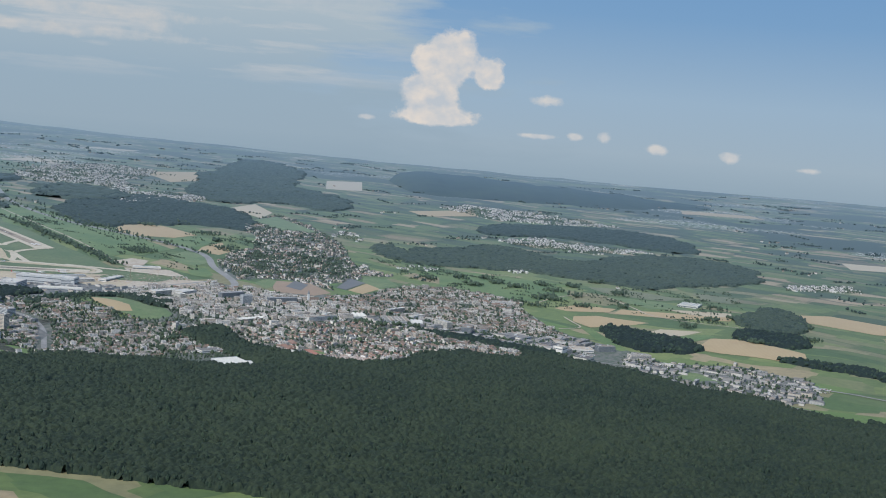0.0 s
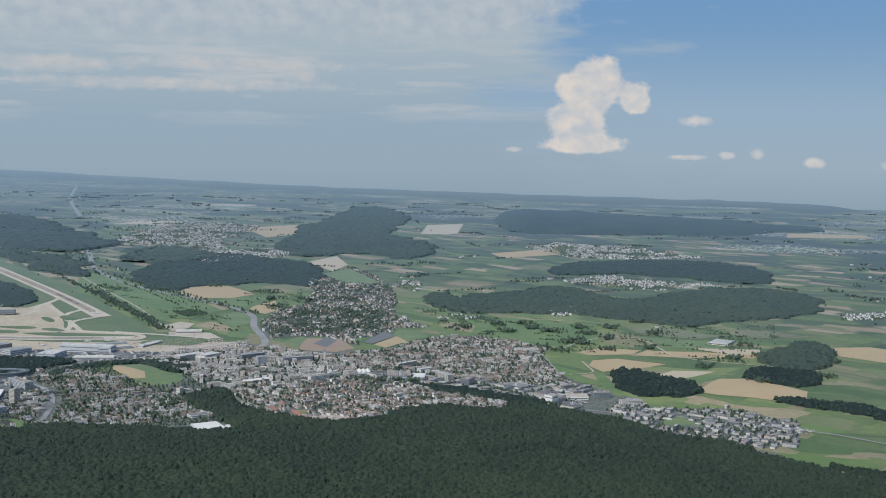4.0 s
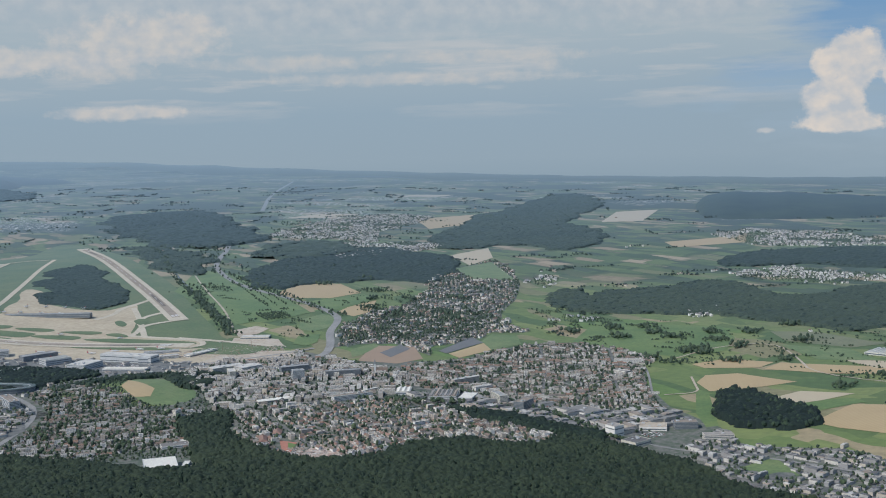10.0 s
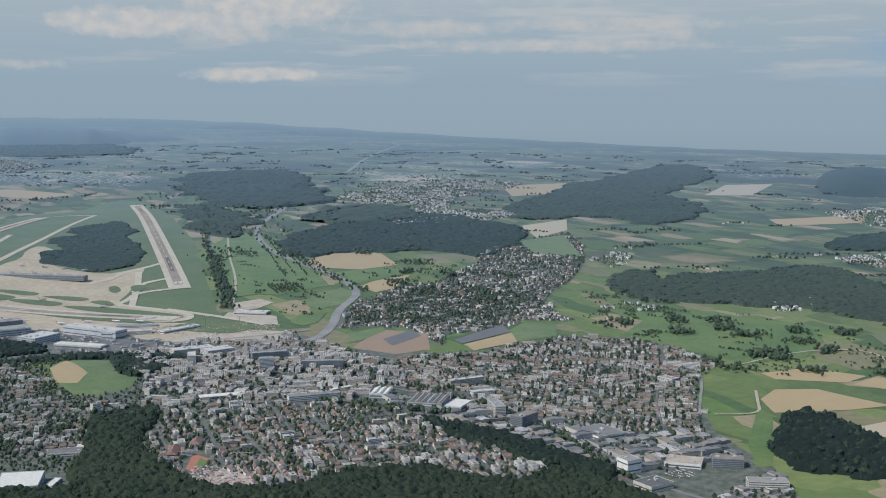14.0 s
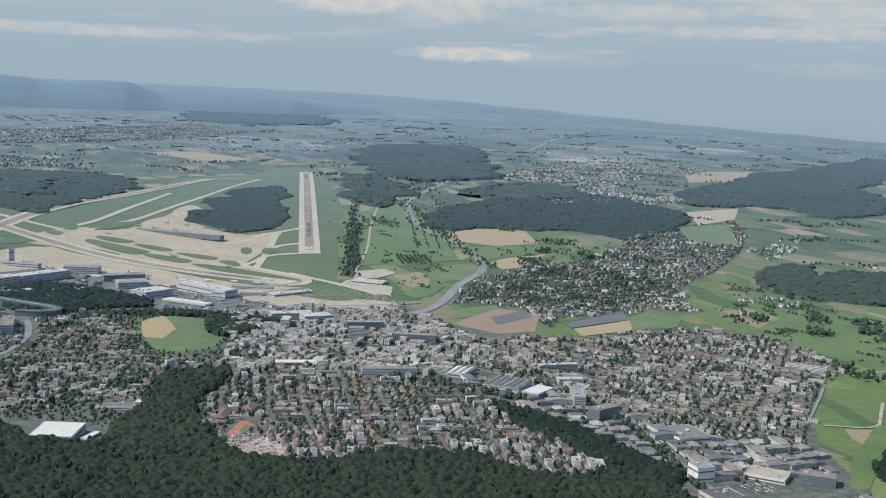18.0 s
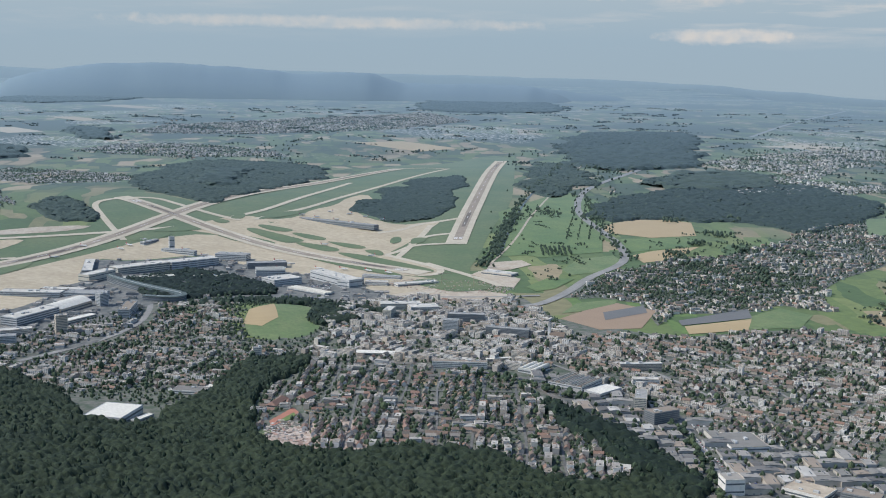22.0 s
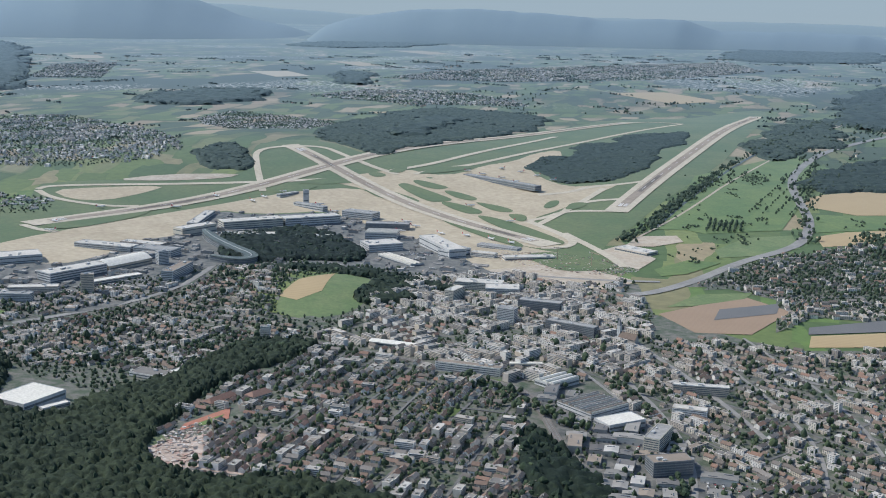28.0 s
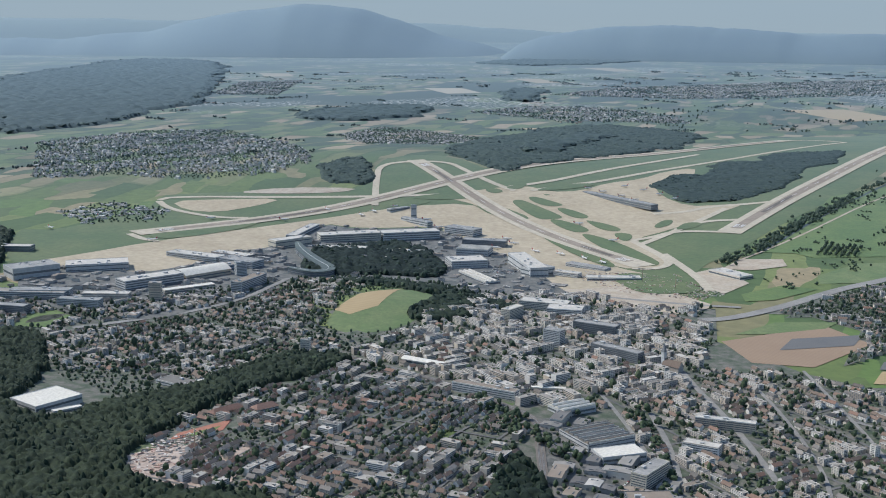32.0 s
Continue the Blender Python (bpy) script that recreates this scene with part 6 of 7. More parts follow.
building("sports_hall", "large hall with a white flat roof at the wood's edge", (832, -1215), (878, -1172), 74, 12, GREY_METAL, WHITE_ROOF, 1, 0.3, "hall")
building("hall_annex", "low annex with a white roof beside the hall", (880, -1148), (861, -1113), 12, 5, GREY_METAL, WHITE_ROOF, 1, 0.3)
building("leisure_centre", "terraced white leisure centre with flat roofs", (719, -1027), (758, -984), 30, 9, WALLS, FLAT_ROOFS, 2, 0.4)
building("leisure_wing", "low white wing of the leisure centre", (742, -979), (717, -944), 14, 5, WALLS, WHITE_ROOF, 1, 0.4)
for name, label, a, b, d, h, w, r, n, g, s in (
    ("hangar", "large grey maintenance hangar", (72, -1364), (25, -1281), 60, 26, GREY_METAL, GREY_ROOF, 1, 0.2, "flat"),
    ("hangar", "wide grey hangar with a pale roof", (7, -1273), (-12, -1148), 56, 18, GREY_METAL, PALE_ROOF, 2, 0.25, "flat"),
    ("office_building", "long office block with dark glass bands", (171, -1134), (102, -1027), 42, 22, GREY_METAL, PALE_ROOF, 4, 0.45, "flat"),
    ("hangar", "white hangar with an arched roof", (98, -1023), (34, -935), 54, 14, WALLS, WHITE_ROOF, 1, 0.2, "arch"),
    ("car_park", "low white parking deck", (197, -1057), (148, -962), 22, 8, WALLS, WHITE_ROOF, 2, 0.5, "flat"),
    ("tower_block", "slim white tower block beside the road", (257, -1081), (259, -1058), 16, 46, WALLS, FLAT_ROOFS, 12, 0.35, "flat"),
    ("freight_building", "dark freight building on the apron edge", (-255, -1648), (-204, -1384), 30, 12, DARK_METAL, FLAT_ROOFS, 2, 0.4, "flat"),
    ("freight_building", "low freight building with loading doors", (12, -987), (-27, -900), 40, 12, GREY_METAL, FLAT_ROOFS, 2, 0.4, "flat"),
    ("office_building", "grey office block by the access road", (202, -910), (118, -861), 24, 24, GREY_METAL, FLAT_ROOFS, 6, 0.5, "flat"),
    ("office_building", "dark office building with glass front", (132, -1606), (177, -1420), 30, 18, DARK_METAL, FLAT_ROOFS, 5, 0.6, "flat"),
    ("office_building", "small grey office building", (205, -1384), (237, -1239), 30, 16, GREY_METAL, FLAT_ROOFS, 4, 0.5, "flat"),
    ("terminal_wing", "cream terminal wing with tall panels", (-270, -840), (-324, -754), 34, 24, CREAM, PALE_ROOF, 2, 0.2, "flat"),
    ("terminal", "long grey terminal building with glass bands", (-371, -731), (-395, -580), 46, 24, CREAM, PALE_ROOF, 4, 0.35, "flat"),
    ("terminal", "grey terminal building above the wooded knoll", (-395, -574), (-414, -429), 46, 26, GREY_METAL, PALE_ROOF, 4, 0.4, "flat"),
    ("terminal", "dark terminal building with a flat roof", (-492, -406), (-426, -342), 40, 22, GREY_METAL, GREY_ROOF, 4, 0.4, "flat"),
    ("pier", "long airport pier with a pale roof", (-395, -791), (-565, -725), 26, 13, GREY_METAL, PALE_ROOF, 2, 0.4, "flat"),
    ("pier", "airport pier with gates and dark windows", (-652, -502), (-561, -441), 18, 14, GREY_METAL, GREY_ROOF, 2, 0.4, "flat"),
    ("control_tower", "slim control tower with a dark cab", (-661, -473), (-659, -458), 12, 44, GREY_METAL, DARK_METAL, 2, 0.15, "flat"),
    ("car_park", "huge grey parking building", (-16, -460), (-23, -379), 60, 22, GREY_METAL, PALE_ROOF, 4, 0.25, "flat"),
    ("hall", "tall grey hall with a white ridge", (-85, -321), (92, -308), 40, 26, GREY_METAL, PALE_ROOF, 2, 0.2, "flat"),
    ("hall", "grey hall with a long white roof", (92, -304), (64, -248), 40, 20, GREY_METAL, GREY_ROOF, 2, 0.3, "flat"),
    ("bus_depot", "low depot with white roof bands", (44, -455), (164, -418), 34, 8, GREY_METAL, PALE_ROOF, 1, 0.4, "saw"),
    ("freight_building", "long low building with a white front", (146, -199), (163, -87), 26, 8, WALLS, PALE_ROOF, 1, 0.4, "flat"),
    ("midfield_dock", "long dark dock building between the aprons", (-863, 61), (-581, 178), 26, 14, DARK_METAL, GREY_ROOF, 2, 0.5, "flat"),
    ("freight_building", "grey freight complex at the apron edge", (-159, -1083), (-77, -971), 36, 14, GREY_METAL, PALE_ROOF, 3, 0.35, "flat"),
    ("freight_building", "low grey freight wing with roof plant", (-73, -964), (-14, -892), 40, 18, GREY_METAL, GREY_ROOF, 4, 0.4, "flat"),
    ("freight_building", "pale freight shed behind the complex", (-181, -986), (-118, -906), 30, 10, WALLS, PALE_ROOF, 2, 0.3, "flat"),
    ("office_tower", "slim grey office tower by the access road", (55, -923), (49, -902), 18, 34, GREY_METAL, GREY_ROOF, 9, 0.4, "flat"),
    ("office_building", "terraced grey office with pale roof decks", (120, -1635), (161, -1511), 34, 20, GREY_METAL, PALE_ROOF, 5, 0.45, "flat"),
    ("office_building", "stepped grey office beside the hangars", (161, -1505), (197, -1401), 34, 15, GREY_METAL, PALE_ROOF, 4, 0.45, "flat"),
    ("office_building", "grey office with square windows", (205, -1345), (221, -1232), 26, 18, GREY_METAL, GREY_ROOF, 5, 0.4, "flat"),
    ("office_building", "pale low office beside the road", (225, -1210), (238, -1121), 24, 14, WALLS, PALE_ROOF, 4, 0.35, "flat"),
    ("office_building", "dark glazed office at the wood's edge", (281, -1414), (329, -1294), 22, 15, DARK_METAL, GREY_ROOF, 4, 0.5, "flat"),
    ("office_building", "grey office block with flat roof", (268, -1247), (294, -1169), 20, 18, GREY_METAL, GREY_ROOF, 5, 0.4, "flat"),
    ("terminal_wing", "low pale terminal wing with roof terraces", (-221, -586), (-189, -504), 30, 12, CREAM, PALE_ROOF, 3, 0.3, "flat"),
    ("terminal_wing", "long low front of the terminal", (-267, -752), (-237, -629), 26, 12, CREAM, PALE_ROOF, 3, 0.3, "flat"),
    ("check_in_hall", "grey check-in hall with ribbed roof", (-196, -422), (-165, -352), 56, 20, GREY_METAL, PALE_ROOF, 3, 0.3, "saw"),
    ("office_building", "grey airport office with roof plant", (-319, -388), (-280, -287), 34, 20, DARK_METAL, GREY_ROOF, 5, 0.4, "flat"),
    ("service_building", "low service building on the apron edge", (-23, -202), (55, -134), 24, 8, GREY_METAL, GREY_ROOF, 2, 0.3, "flat"),
    ("service_building", "small white block by the depot", (79, -255), (116, -212), 22, 12, WALLS, PALE_ROOF, 3, 0.35, "flat"),
    ("gate_finger", "short gate finger on the apron", (-731, -524), (-769, -464), 14, 9, GREY_METAL, PALE_ROOF, 1, 0.4, "flat"),
    ("office_building", "terraced white hotel wing with balconies", (376, -394), (419, -312), 34, 18, WALLS, PALE_ROOF, 5, 0.35, "flat"),
    ("office_building", "tall pale block in the town centre", (480, -433), (448, -399), 18, 26, CREAM, PALE_ROOF, 8, 0.35, "flat"),
    ("office_building", "dark office block in the town centre", (558, -337), (608, -276), 22, 22, DARK_METAL, GREY_ROOF, 6, 0.5, "flat"),
    ("tower_block", "grey tower block in the town centre", (641, -409), (663, -387), 18, 34, GREY_METAL, GREY_ROOF, 10, 0.4, "flat"),
    ("office_building", "long dark office beside the main street", (702, -345), (773, -289), 18, 20, DARK_METAL, GREY_ROOF, 6, 0.5, "flat"),
    ("apartment_building", "white apartment slab with flat roof", (1051, -299), (1089, -230), 13, 16, WALLS, PALE_ROOF, 5, 0.35, "flat"),
    ("apartment_building", "white stepped apartment house", (1131, -345), (1159, -308), 18, 14, WALLS, PALE_ROOF, 4, 0.35, "flat"),
    ("apartment_building", "beige office slab at the street corner", (1252, -431), (1211, -389), 20, 24, CREAM, GREY_ROOF, 7, 0.4, "flat"),
    ("stable_building", "white flat building beside the stream", (130, 72), (213, 108), 40, 9, WALLS, PALE_ROOF, 1, 0.4, "flat"),
    ("office_building", "broad white hotel building in the town", (444, -357), (468, -297), 40, 18, WALLS, PALE_ROOF, 5, 0.4, "flat"),
    ("office_building", "long white block beside the railway", (878, -598), (939, -519), 15, 15, WALLS, FLAT_ROOFS, 4, 0.35, "flat"),
    ("station_roof", "long white platform roof", (895, -486), (909, -438), 10, 6, WALLS, WHITE_ROOF, 1, 0.4, "flat"),
    ("works_hall", "works hall with white roof lights", (1014, -468), (993, -418), 36, 10, GREY_METAL, WHITE_ROOF, 1, 0.3, "saw"),
    ("works_hall", "works hall with striped saw-tooth roof", (1135, -467), (1112, -400), 66, 11, GREY_METAL, SHED_ROOFS, 2, 0.3, "saw"),
    ("works_hall", "long works hall with a pale ribbed roof", (1172, -459), (1162, -401), 34, 10, GREY_METAL, WHITE_ROOF, 1, 0.3, "flat"),
    ("office_building", "long blue-grey glass office block", (1306, -468), (1311, -417), 26, 22, DARK_METAL, FLAT_ROOFS, 6, 0.6, "flat"),
    ("market_hall", "glass-roofed hall in white arches", (702, -651), (753, -588), 18, 8, WALLS, WHITE_ROOF, 1, 0.4, "arch"),
    ("school", "low school with red tiled roof", (918, -931), (888, -892), 16, 7, WALLS, RED_ROOFS, 2, 0.35, "hip"),
    ("school", "school building with orange hipped roof", (914, -873), (896, -844), 18, 7, WALLS, RED_ROOFS, 2, 0.35, "hip"),
    ("works_tower", "pale cube-shaped works building", (1562, -592), (1575, -568), 28, 26, WALLS, FLAT_ROOFS, 2, 0.2, "flat"),
    ("works_hall", "long orange-sided works hall", (1627, -654), (1646, -611), 40, 12, CREAM, SHED_ROOFS, 1, 0.2, "flat"),
    ("office_building", "dark-banded office block by the meadow", (1661, -481), (1707, -461), 26, 18, DARK_METAL, FLAT_ROOFS, 5, 0.55, "flat"),
    ("office_building", "white office block in the works area", (1745, -561), (1800, -533), 22, 16, WALLS, FLAT_ROOFS, 4, 0.4, "flat"),
    ("office_building", "white block with dark windows in the works", (2811, -1152), (2980, -1260), 24, 18, WALLS, FLAT_ROOFS, 5, 0.45, "flat"),
    ("supermarket", "wide low market building with a pale roof", (1384, -417), (1446, -448), 60, 9, WALLS, SHED_ROOFS, 1, 0.3, "flat"),
    ("supermarket", "wide low store with a tan roof", (1592, -514), (1649, -499), 44, 9, WALLS, EARTH, 1, 0.3, "flat"),
    ("greenhouse", "large pale greenhouse in the fields", (2019, 388), (2044, 469), 70, 6, WHITE_ROOF, WHITE_ROOF, 1, 0.6, "saw"),
    ("villa_block", "long white terraced block on the hill road", (1326, 150), (1403, 173), 14, 12, WALLS, FLAT_ROOFS, 4, 0.4, "flat"),
    ("school", "white school block in the eastern town", (1359, 38), (1397, 24), 22, 10, WALLS, FLAT_ROOFS, 3, 0.4, "flat"),
    ("white_tower", "small white tower beside the railway bridge", (579, -806), (583, -790), 12, 22, WALLS, FLAT_ROOFS, 5, 0.2, "flat"),
):
    building(name, label, a, b, d, h, w, r, n, g, name.split("_")[-1], shape=s)


def glass_complex():
    """Boat-shaped office complex with a sloping greenish roof round an open court."""
    ob = tagged(new("office_complex"), "boat-shaped glass office complex with a greenish sloping roof", "office")
    at = P(-79, -799)
    ob.matrix_basis = Matrix.Translation(at)
    line = [(x, y) for x, y in bent([(25, -813), (79, -761), (52, -723), (-48, -754), (-178, -783), (-272, -790)], 2)]
    LANDMARKS.append([(14, -836), (96, -766), (66, -702), (-52, -730), (-283, -771), (-271, -813), (-21, -804)])
    for name, mat, wide, low, high in (("wall", DARK_METAL, 13, -2, 14), ("roof", GREEN_GLASS, 15, 14, 15.2), ("roof_rib", GREY_METAL, 0.6, 15.2, 15.8)) + tuple(("window_band", GLASS, 13.5, 1.5 + 4 * k, 3.7 + 4 * k) for k in range(3)):
        bm, rows = bmesh.new(), []
        for i, (x, y) in enumerate(line):
            a, b = line[max(i - 1, 0)], line[min(i + 1, len(line) - 1)]
            d = Vector((b[0] - a[0], b[1] - a[1])).normalized()
            swell = 0.35 + 0.65 * math.sin(math.pi * (i + 0.6) / (len(line) + 0.2))
            rows.append([bm.verts.new((x * K + s * -d.y * wide * swell * K - at.x, y * K + s * d.x * wide * swell * K - at.y, z * K)) for s, z in ((-1, low), (1, low), (1, high), (-1, high))])
        for p, q in zip(rows, rows[1:]):
            for k in range(4):
                bm.faces.new((p[k], p[(k + 1) % 4], q[(k + 1) % 4], q[k]))
        bm.faces.new(rows[0]), bm.faces.new(rows[-1][::-1])
        bmesh.ops.recalc_face_normals(bm, faces=bm.faces[:])
        part(name, to_mesh(name, bm, mat), ob)


glass_complex()


def church():
    ob = tagged(new("church"), "white church with a square tower and dark spire", "church")
    ob.matrix_basis = Matrix.Translation(P(813, -246)) @ pose(0, 0, 0, 0, 0, 35)
    LANDMARKS.append([(782, -266), (847, -266), (848, -222), (787, -223)])
    w, r, c, _ = gable_house(30, 13, 9, 8)
    part("nave", w, ob)
    part("nave_roof", r, ob)
    part("tower", box_mesh("tower", PAINT, (-20, -14.5, -3, 3, -2, 27)), ob)
    bm = bmesh.new()
    v = [bm.verts.new((x * K, y * K, 27 * K)) for x, y in ((-20.3, -3.3), (-14.2, -3.3), (-14.2, 3.3), (-20.3, 3.3))]
    t = bm.verts.new((-17.25 * K, 0, 41 * K))
    for i in range(4):
        bm.faces.new((v[i], v[(i + 1) % 4], t))
    part("spire", to_mesh("spire", bm, DARK_METAL), ob)


church()
tagged(lay("sports_ground", [(981, -974), (932, -907), (982, -917), (1010, -985)], 1.3, CLAY), "red running track and pitch by the school", "pitch", kind="structure")
tagged(lay("sports_pitch", [(987, -958), (961, -920), (988, -930), (1003, -965)], 1.6, GRASS), "green pitch inside the red track", "pitch", kind="structure")
tagged(lay("building_plot", [(1062, -1042), (1027, -926), (1058, -870), (1174, -900), (1233, -1013), (1155, -1085)], 1.3, RUBBLE), "pale pink rubble of a building plot", "ground", kind="structure")



def site_clutter():
    """Shells, stacks and heaps on the building plot, and two cranes."""
    xy = np.concatenate([scatter([(1074, -1028), (1004, -992), (982, -954), (1020, -944), (1119, -969), (1133, -1002), (1111, -1027)], 6), scatter([(42, -175), (85, -73), (207, 4), (331, 31), (368, -42), (261, -167), (132, -210)], 10)])
    n = len(xy)
    settlement("site_sheds", "half-built shells and stacks on the building plots", xy, rng.uniform(0, 6.28, n), rng.integers(0, 3, n), [merged([(box_mesh("shell", RUBBLE, (-4, 4, -3, 3, -1, 3)), ONE)]), merged([(box_mesh("shell", RUBBLE, (-6, 6, -0.4, 0.4, -1, 4), (-6, -5.4, -4, -0.4, -1, 4)), ONE)]), merged([(box_mesh("shell", RUBBLE, (-2, 2, -2, 2, -1, 2)), ONE)])], (SITE_STUFF,), rng.uniform(0.5, 1.2, (n, 3)))
    for x, y, a in ((1064, -948, 30), (183, -91, 60), (258, -46, 10)):
        ob = tagged(new("tower_crane"), "slim tower crane on a building site", "crane", "tower cranes")
        ob.matrix_basis = Matrix.Translation(P(x, y)) @ pose(0, 0, 0, 0, 0, a)
        part("mast", box_mesh("mast", CRANE, (-0.5, 0.5, -0.5, 0.5, 0, 30)), ob)
        part("jib", box_mesh("jib", CRANE, (-9, 26, -0.4, 0.4, 30, 30.9)), ob)
        part("counterweight", box_mesh("counterweight", GREY_METAL, (-9, -6.5, -0.9, 0.9, 28.6, 30)), ob)
        part("cab", box_mesh("cab", PAINT, (0.55, 1.9, -0.7, 0.7, 28, 29.8)), ob)


# ---- the town ----
LANDMARKS += [[(1074, -1028), (1004, -992), (982, -954), (1020, -944), (1119, -969), (1133, -1002), (1111, -1027)], [(977, -989), (918, -898), (976, -893), (1012, -973)]]
D_WEST = [(403, -1300), (236, -1274), (245, -1167), (247, -1054), (206, -923), (126, -835), (123, -728), (189, -667), (418, -752), (501, -773), (572, -736), (638, -717), (594, -810), (623, -861), (714, -949), (756, -1004), (682, -1031), (626, -1045), (670, -1108), (657, -1173), (567, -1211), (417, -1242)]
D_CORE = [(526, -617), (301, -440), (332, -263), (418, -192), (462, -65), (658, -114), (893, -262), (1017, -455), (937, -522), (821, -595), (678, -689), (603, -714)]
D_FRONT = [(1064, -1029), (929, -972), (801, -892), (762, -817), (666, -718), (762, -659), (852, -612), (960, -548), (1025, -508), (1137, -555), (1351, -629), (1467, -639), (1456, -669), (1458, -727), (1393, -782), (1322, -783), (1260, -821), (1203, -900), (1182, -979), (1119, -1023)]
D_EAST = [(782, -283), (856, -58), (931, 3), (968, 142), (1016, 276), (1113, 333), (1222, 388), (1418, 211), (1444, 65), (1542, -201), (1589, -303), (1497, -335), (1375, -386), (1215, -384), (1085, -402), (1001, -397), (890, -400)]
D_BORDER = [(397, -1386), (412, -1301), (236, -1274), (252, -1369)]
D_EDGE = [(526, -617), (259, -418), (302, -246), (390, -175), (437, -31), (462, -65), (412, -189), (332, -263), (330, -439)]
D_WORKS = [(1019, -504), (1001, -444), (1085, -408), (1215, -390), (1375, -392), (1497, -341), (1589, -309), (1676, -378), (1621, -524), (1573, -585), (1503, -581), (1359, -553), (1233, -536), (1116, -524)]
site_clutter()
for outline, turn, gap in ((D_WEST, 40, 74), (D_CORE, 25, 92), (D_FRONT, -38, 66), (D_EAST, 22, 64), (D_EAST, 112, 190), (TOWN_NORTH, 65, 76), (D_FRONT, 52, 150)):
    side_streets(outline, turn, gap)
house_xy = {}


def quarter(key, outline, turn, along, between, flats, shapes, keep_more=()):
    """Places of flat blocks and of gabled houses in one part of town."""
    xy = rows_of(outline, turn, along, between, OPEN + LANDMARKS + list(keep_more), STREETS)
    n = len(xy)
    gaps = np.array([noise.noise((x / 75, y / 75, 8)) for x, y in xy])
    xy = xy[gaps > (-0.10 if key == "north" else -0.42)]
    n = len(xy)
    patch = np.array([noise.noise((x / 110, y / 110, 5)) for x, y in xy])
    is_flat = rng.random(n) + patch * 0.6 < flats
    flip = np.array([noise.noise((x / 90, y / 90, 9)) > 0.12 for x, y in xy])
    heading = np.radians(turn + 90 * flip + rng.normal(0, 4, n))
    house_xy[key] = xy
    return xy, heading, is_flat, rng.choice(shapes, n)


TOWN_PARTS = [
    quarter("west", D_WEST, 40, 21, 26, 0.26, [0, 1, 2, 0, 3, 6]), quarter("core", D_CORE, 25, 27, 32, 0.72, [6, 4, 1, 3, 4]), quarter("front", D_FRONT, -38, 21, 26, 0.16, [0, 1, 3, 3, 4, 6]),
    quarter("east", D_EAST, 22, 21, 25, 0.26, [0, 1, 2, 3, 3, 4, 6]), quarter("north", TOWN_NORTH, 65, 28, 34, 0.28, [0, 1, 2, 3, 0, 4]),
    quarter("fringe", FRINGE, 65, 25, 30, 0.34, [0, 1, 2, 3, 4, 6], [TOWN_NORTH]),
    quarter("border", D_BORDER, 40, 24, 29, 0.35, [0, 1, 2, 0, 3, 6]),
    quarter("edge", D_EDGE, 25, 28, 34, 0.7, [6, 4, 1, 3, 4]),
]
for key, label, (xy, heading, is_flat, shape) in zip(("west", "core", "front", "east", "north", "fringe", "border", "edge"), ("houses among trees west of the railway", "apartment houses of the town centre", "houses on the slope below the wood", "rows of gabled houses in the eastern town", "houses of the northern quarter", "houses and workshops beside the motorway", "houses beside the wood and the hangars", "mixed buildings beside the building site"), TOWN_PARTS):
    near = np.zeros(len(xy), bool) if key != "front" else ~is_flat & (np.cumsum(~is_flat) <= 230)
    rest = ~is_flat & ~near
    if rest.any():
        settlement("houses", label, xy[rest], heading[rest], shape[rest])
    if is_flat.any() and key not in ("front", "core"):
        n = int(is_flat.sum())
        settlement("apartment_blocks", "flat-roofed apartment blocks, " + label.split(" ", 1)[1], xy[is_flat], heading[is_flat], rng.choice([0, 0, 1, 2, 5, 3] if key not in ("core", "edge") else [0, 0, 1, 1, 2, 3, 5, 5], n), FLAT_TEMPLATES, (WALLS, FLAT_ROOFS, WALLS, GLASS), rng.uniform((0.7, 0.8, 0.6), (1.15, 1.15, 1.1), (n, 3)) * (1.12 if key in ("core", "edge") else 0.9))


def house_thing(k, red):
    walls, roof, chimney, spots = SHAPES[k]
    ob = tagged(new("house"), "gabled house with a %s tiled roof on the wooded slope" % ("red" if red else "dark brown"), "house", "houses on the slope")
    part("wall", walls, ob)
    r = part("roof", roof, ob)
    if red:
        r.data = roof.copy()
        r.data.materials[0] = RED_ROOFS
    part("chimney", chimney, r)
    for x, y, z, a in spots[: 6 if k < 3 else 8]:
        part("window", PANE, ob, at=Matrix.Translation((x * K, y * K, z * K)) @ pose(0, 0, 0, 0, 0, a))
    return ob


def block_thing(k):
    wall, roof, edge, bands = FLATS[k]
    ob = tagged(new("apartment_block"), "flat-roofed apartment block with rows of dark windows", "apartment block", "apartment blocks of the town")
    part("wall", wall, ob)
    part("roof", roof, ob)
    part("roof_edge", edge, ob)
    w, d = (max(q.co[i] for q in wall.vertices) / K for i in (0, 1))
    for z in sorted({round(b.vertices[0].co.z / K, 2) for b in bands}):
        for y0, y1 in ((-d - 0.15, -d + 0.1), (d - 0.1, d + 0.15)):
            part("window_band", box_mesh("window_band", GLASS, (-w + 1, w - 1, y0, y1, z, z + 1.35)), ob)
    return ob


def set_things(xy, heading, pick, makers):
    first = {}
    for (x, y), a, k in zip(xy, heading, pick):
        m = Matrix.Translation(P(x, y)) @ Matrix.Rotation(a, 4, "Z")
        if k not in first:
            first[k] = makers(k)
            first[k].matrix_basis = m @ Matrix.Scale(SIZE, 4)
        else:
            copy_thing(first[k], m)


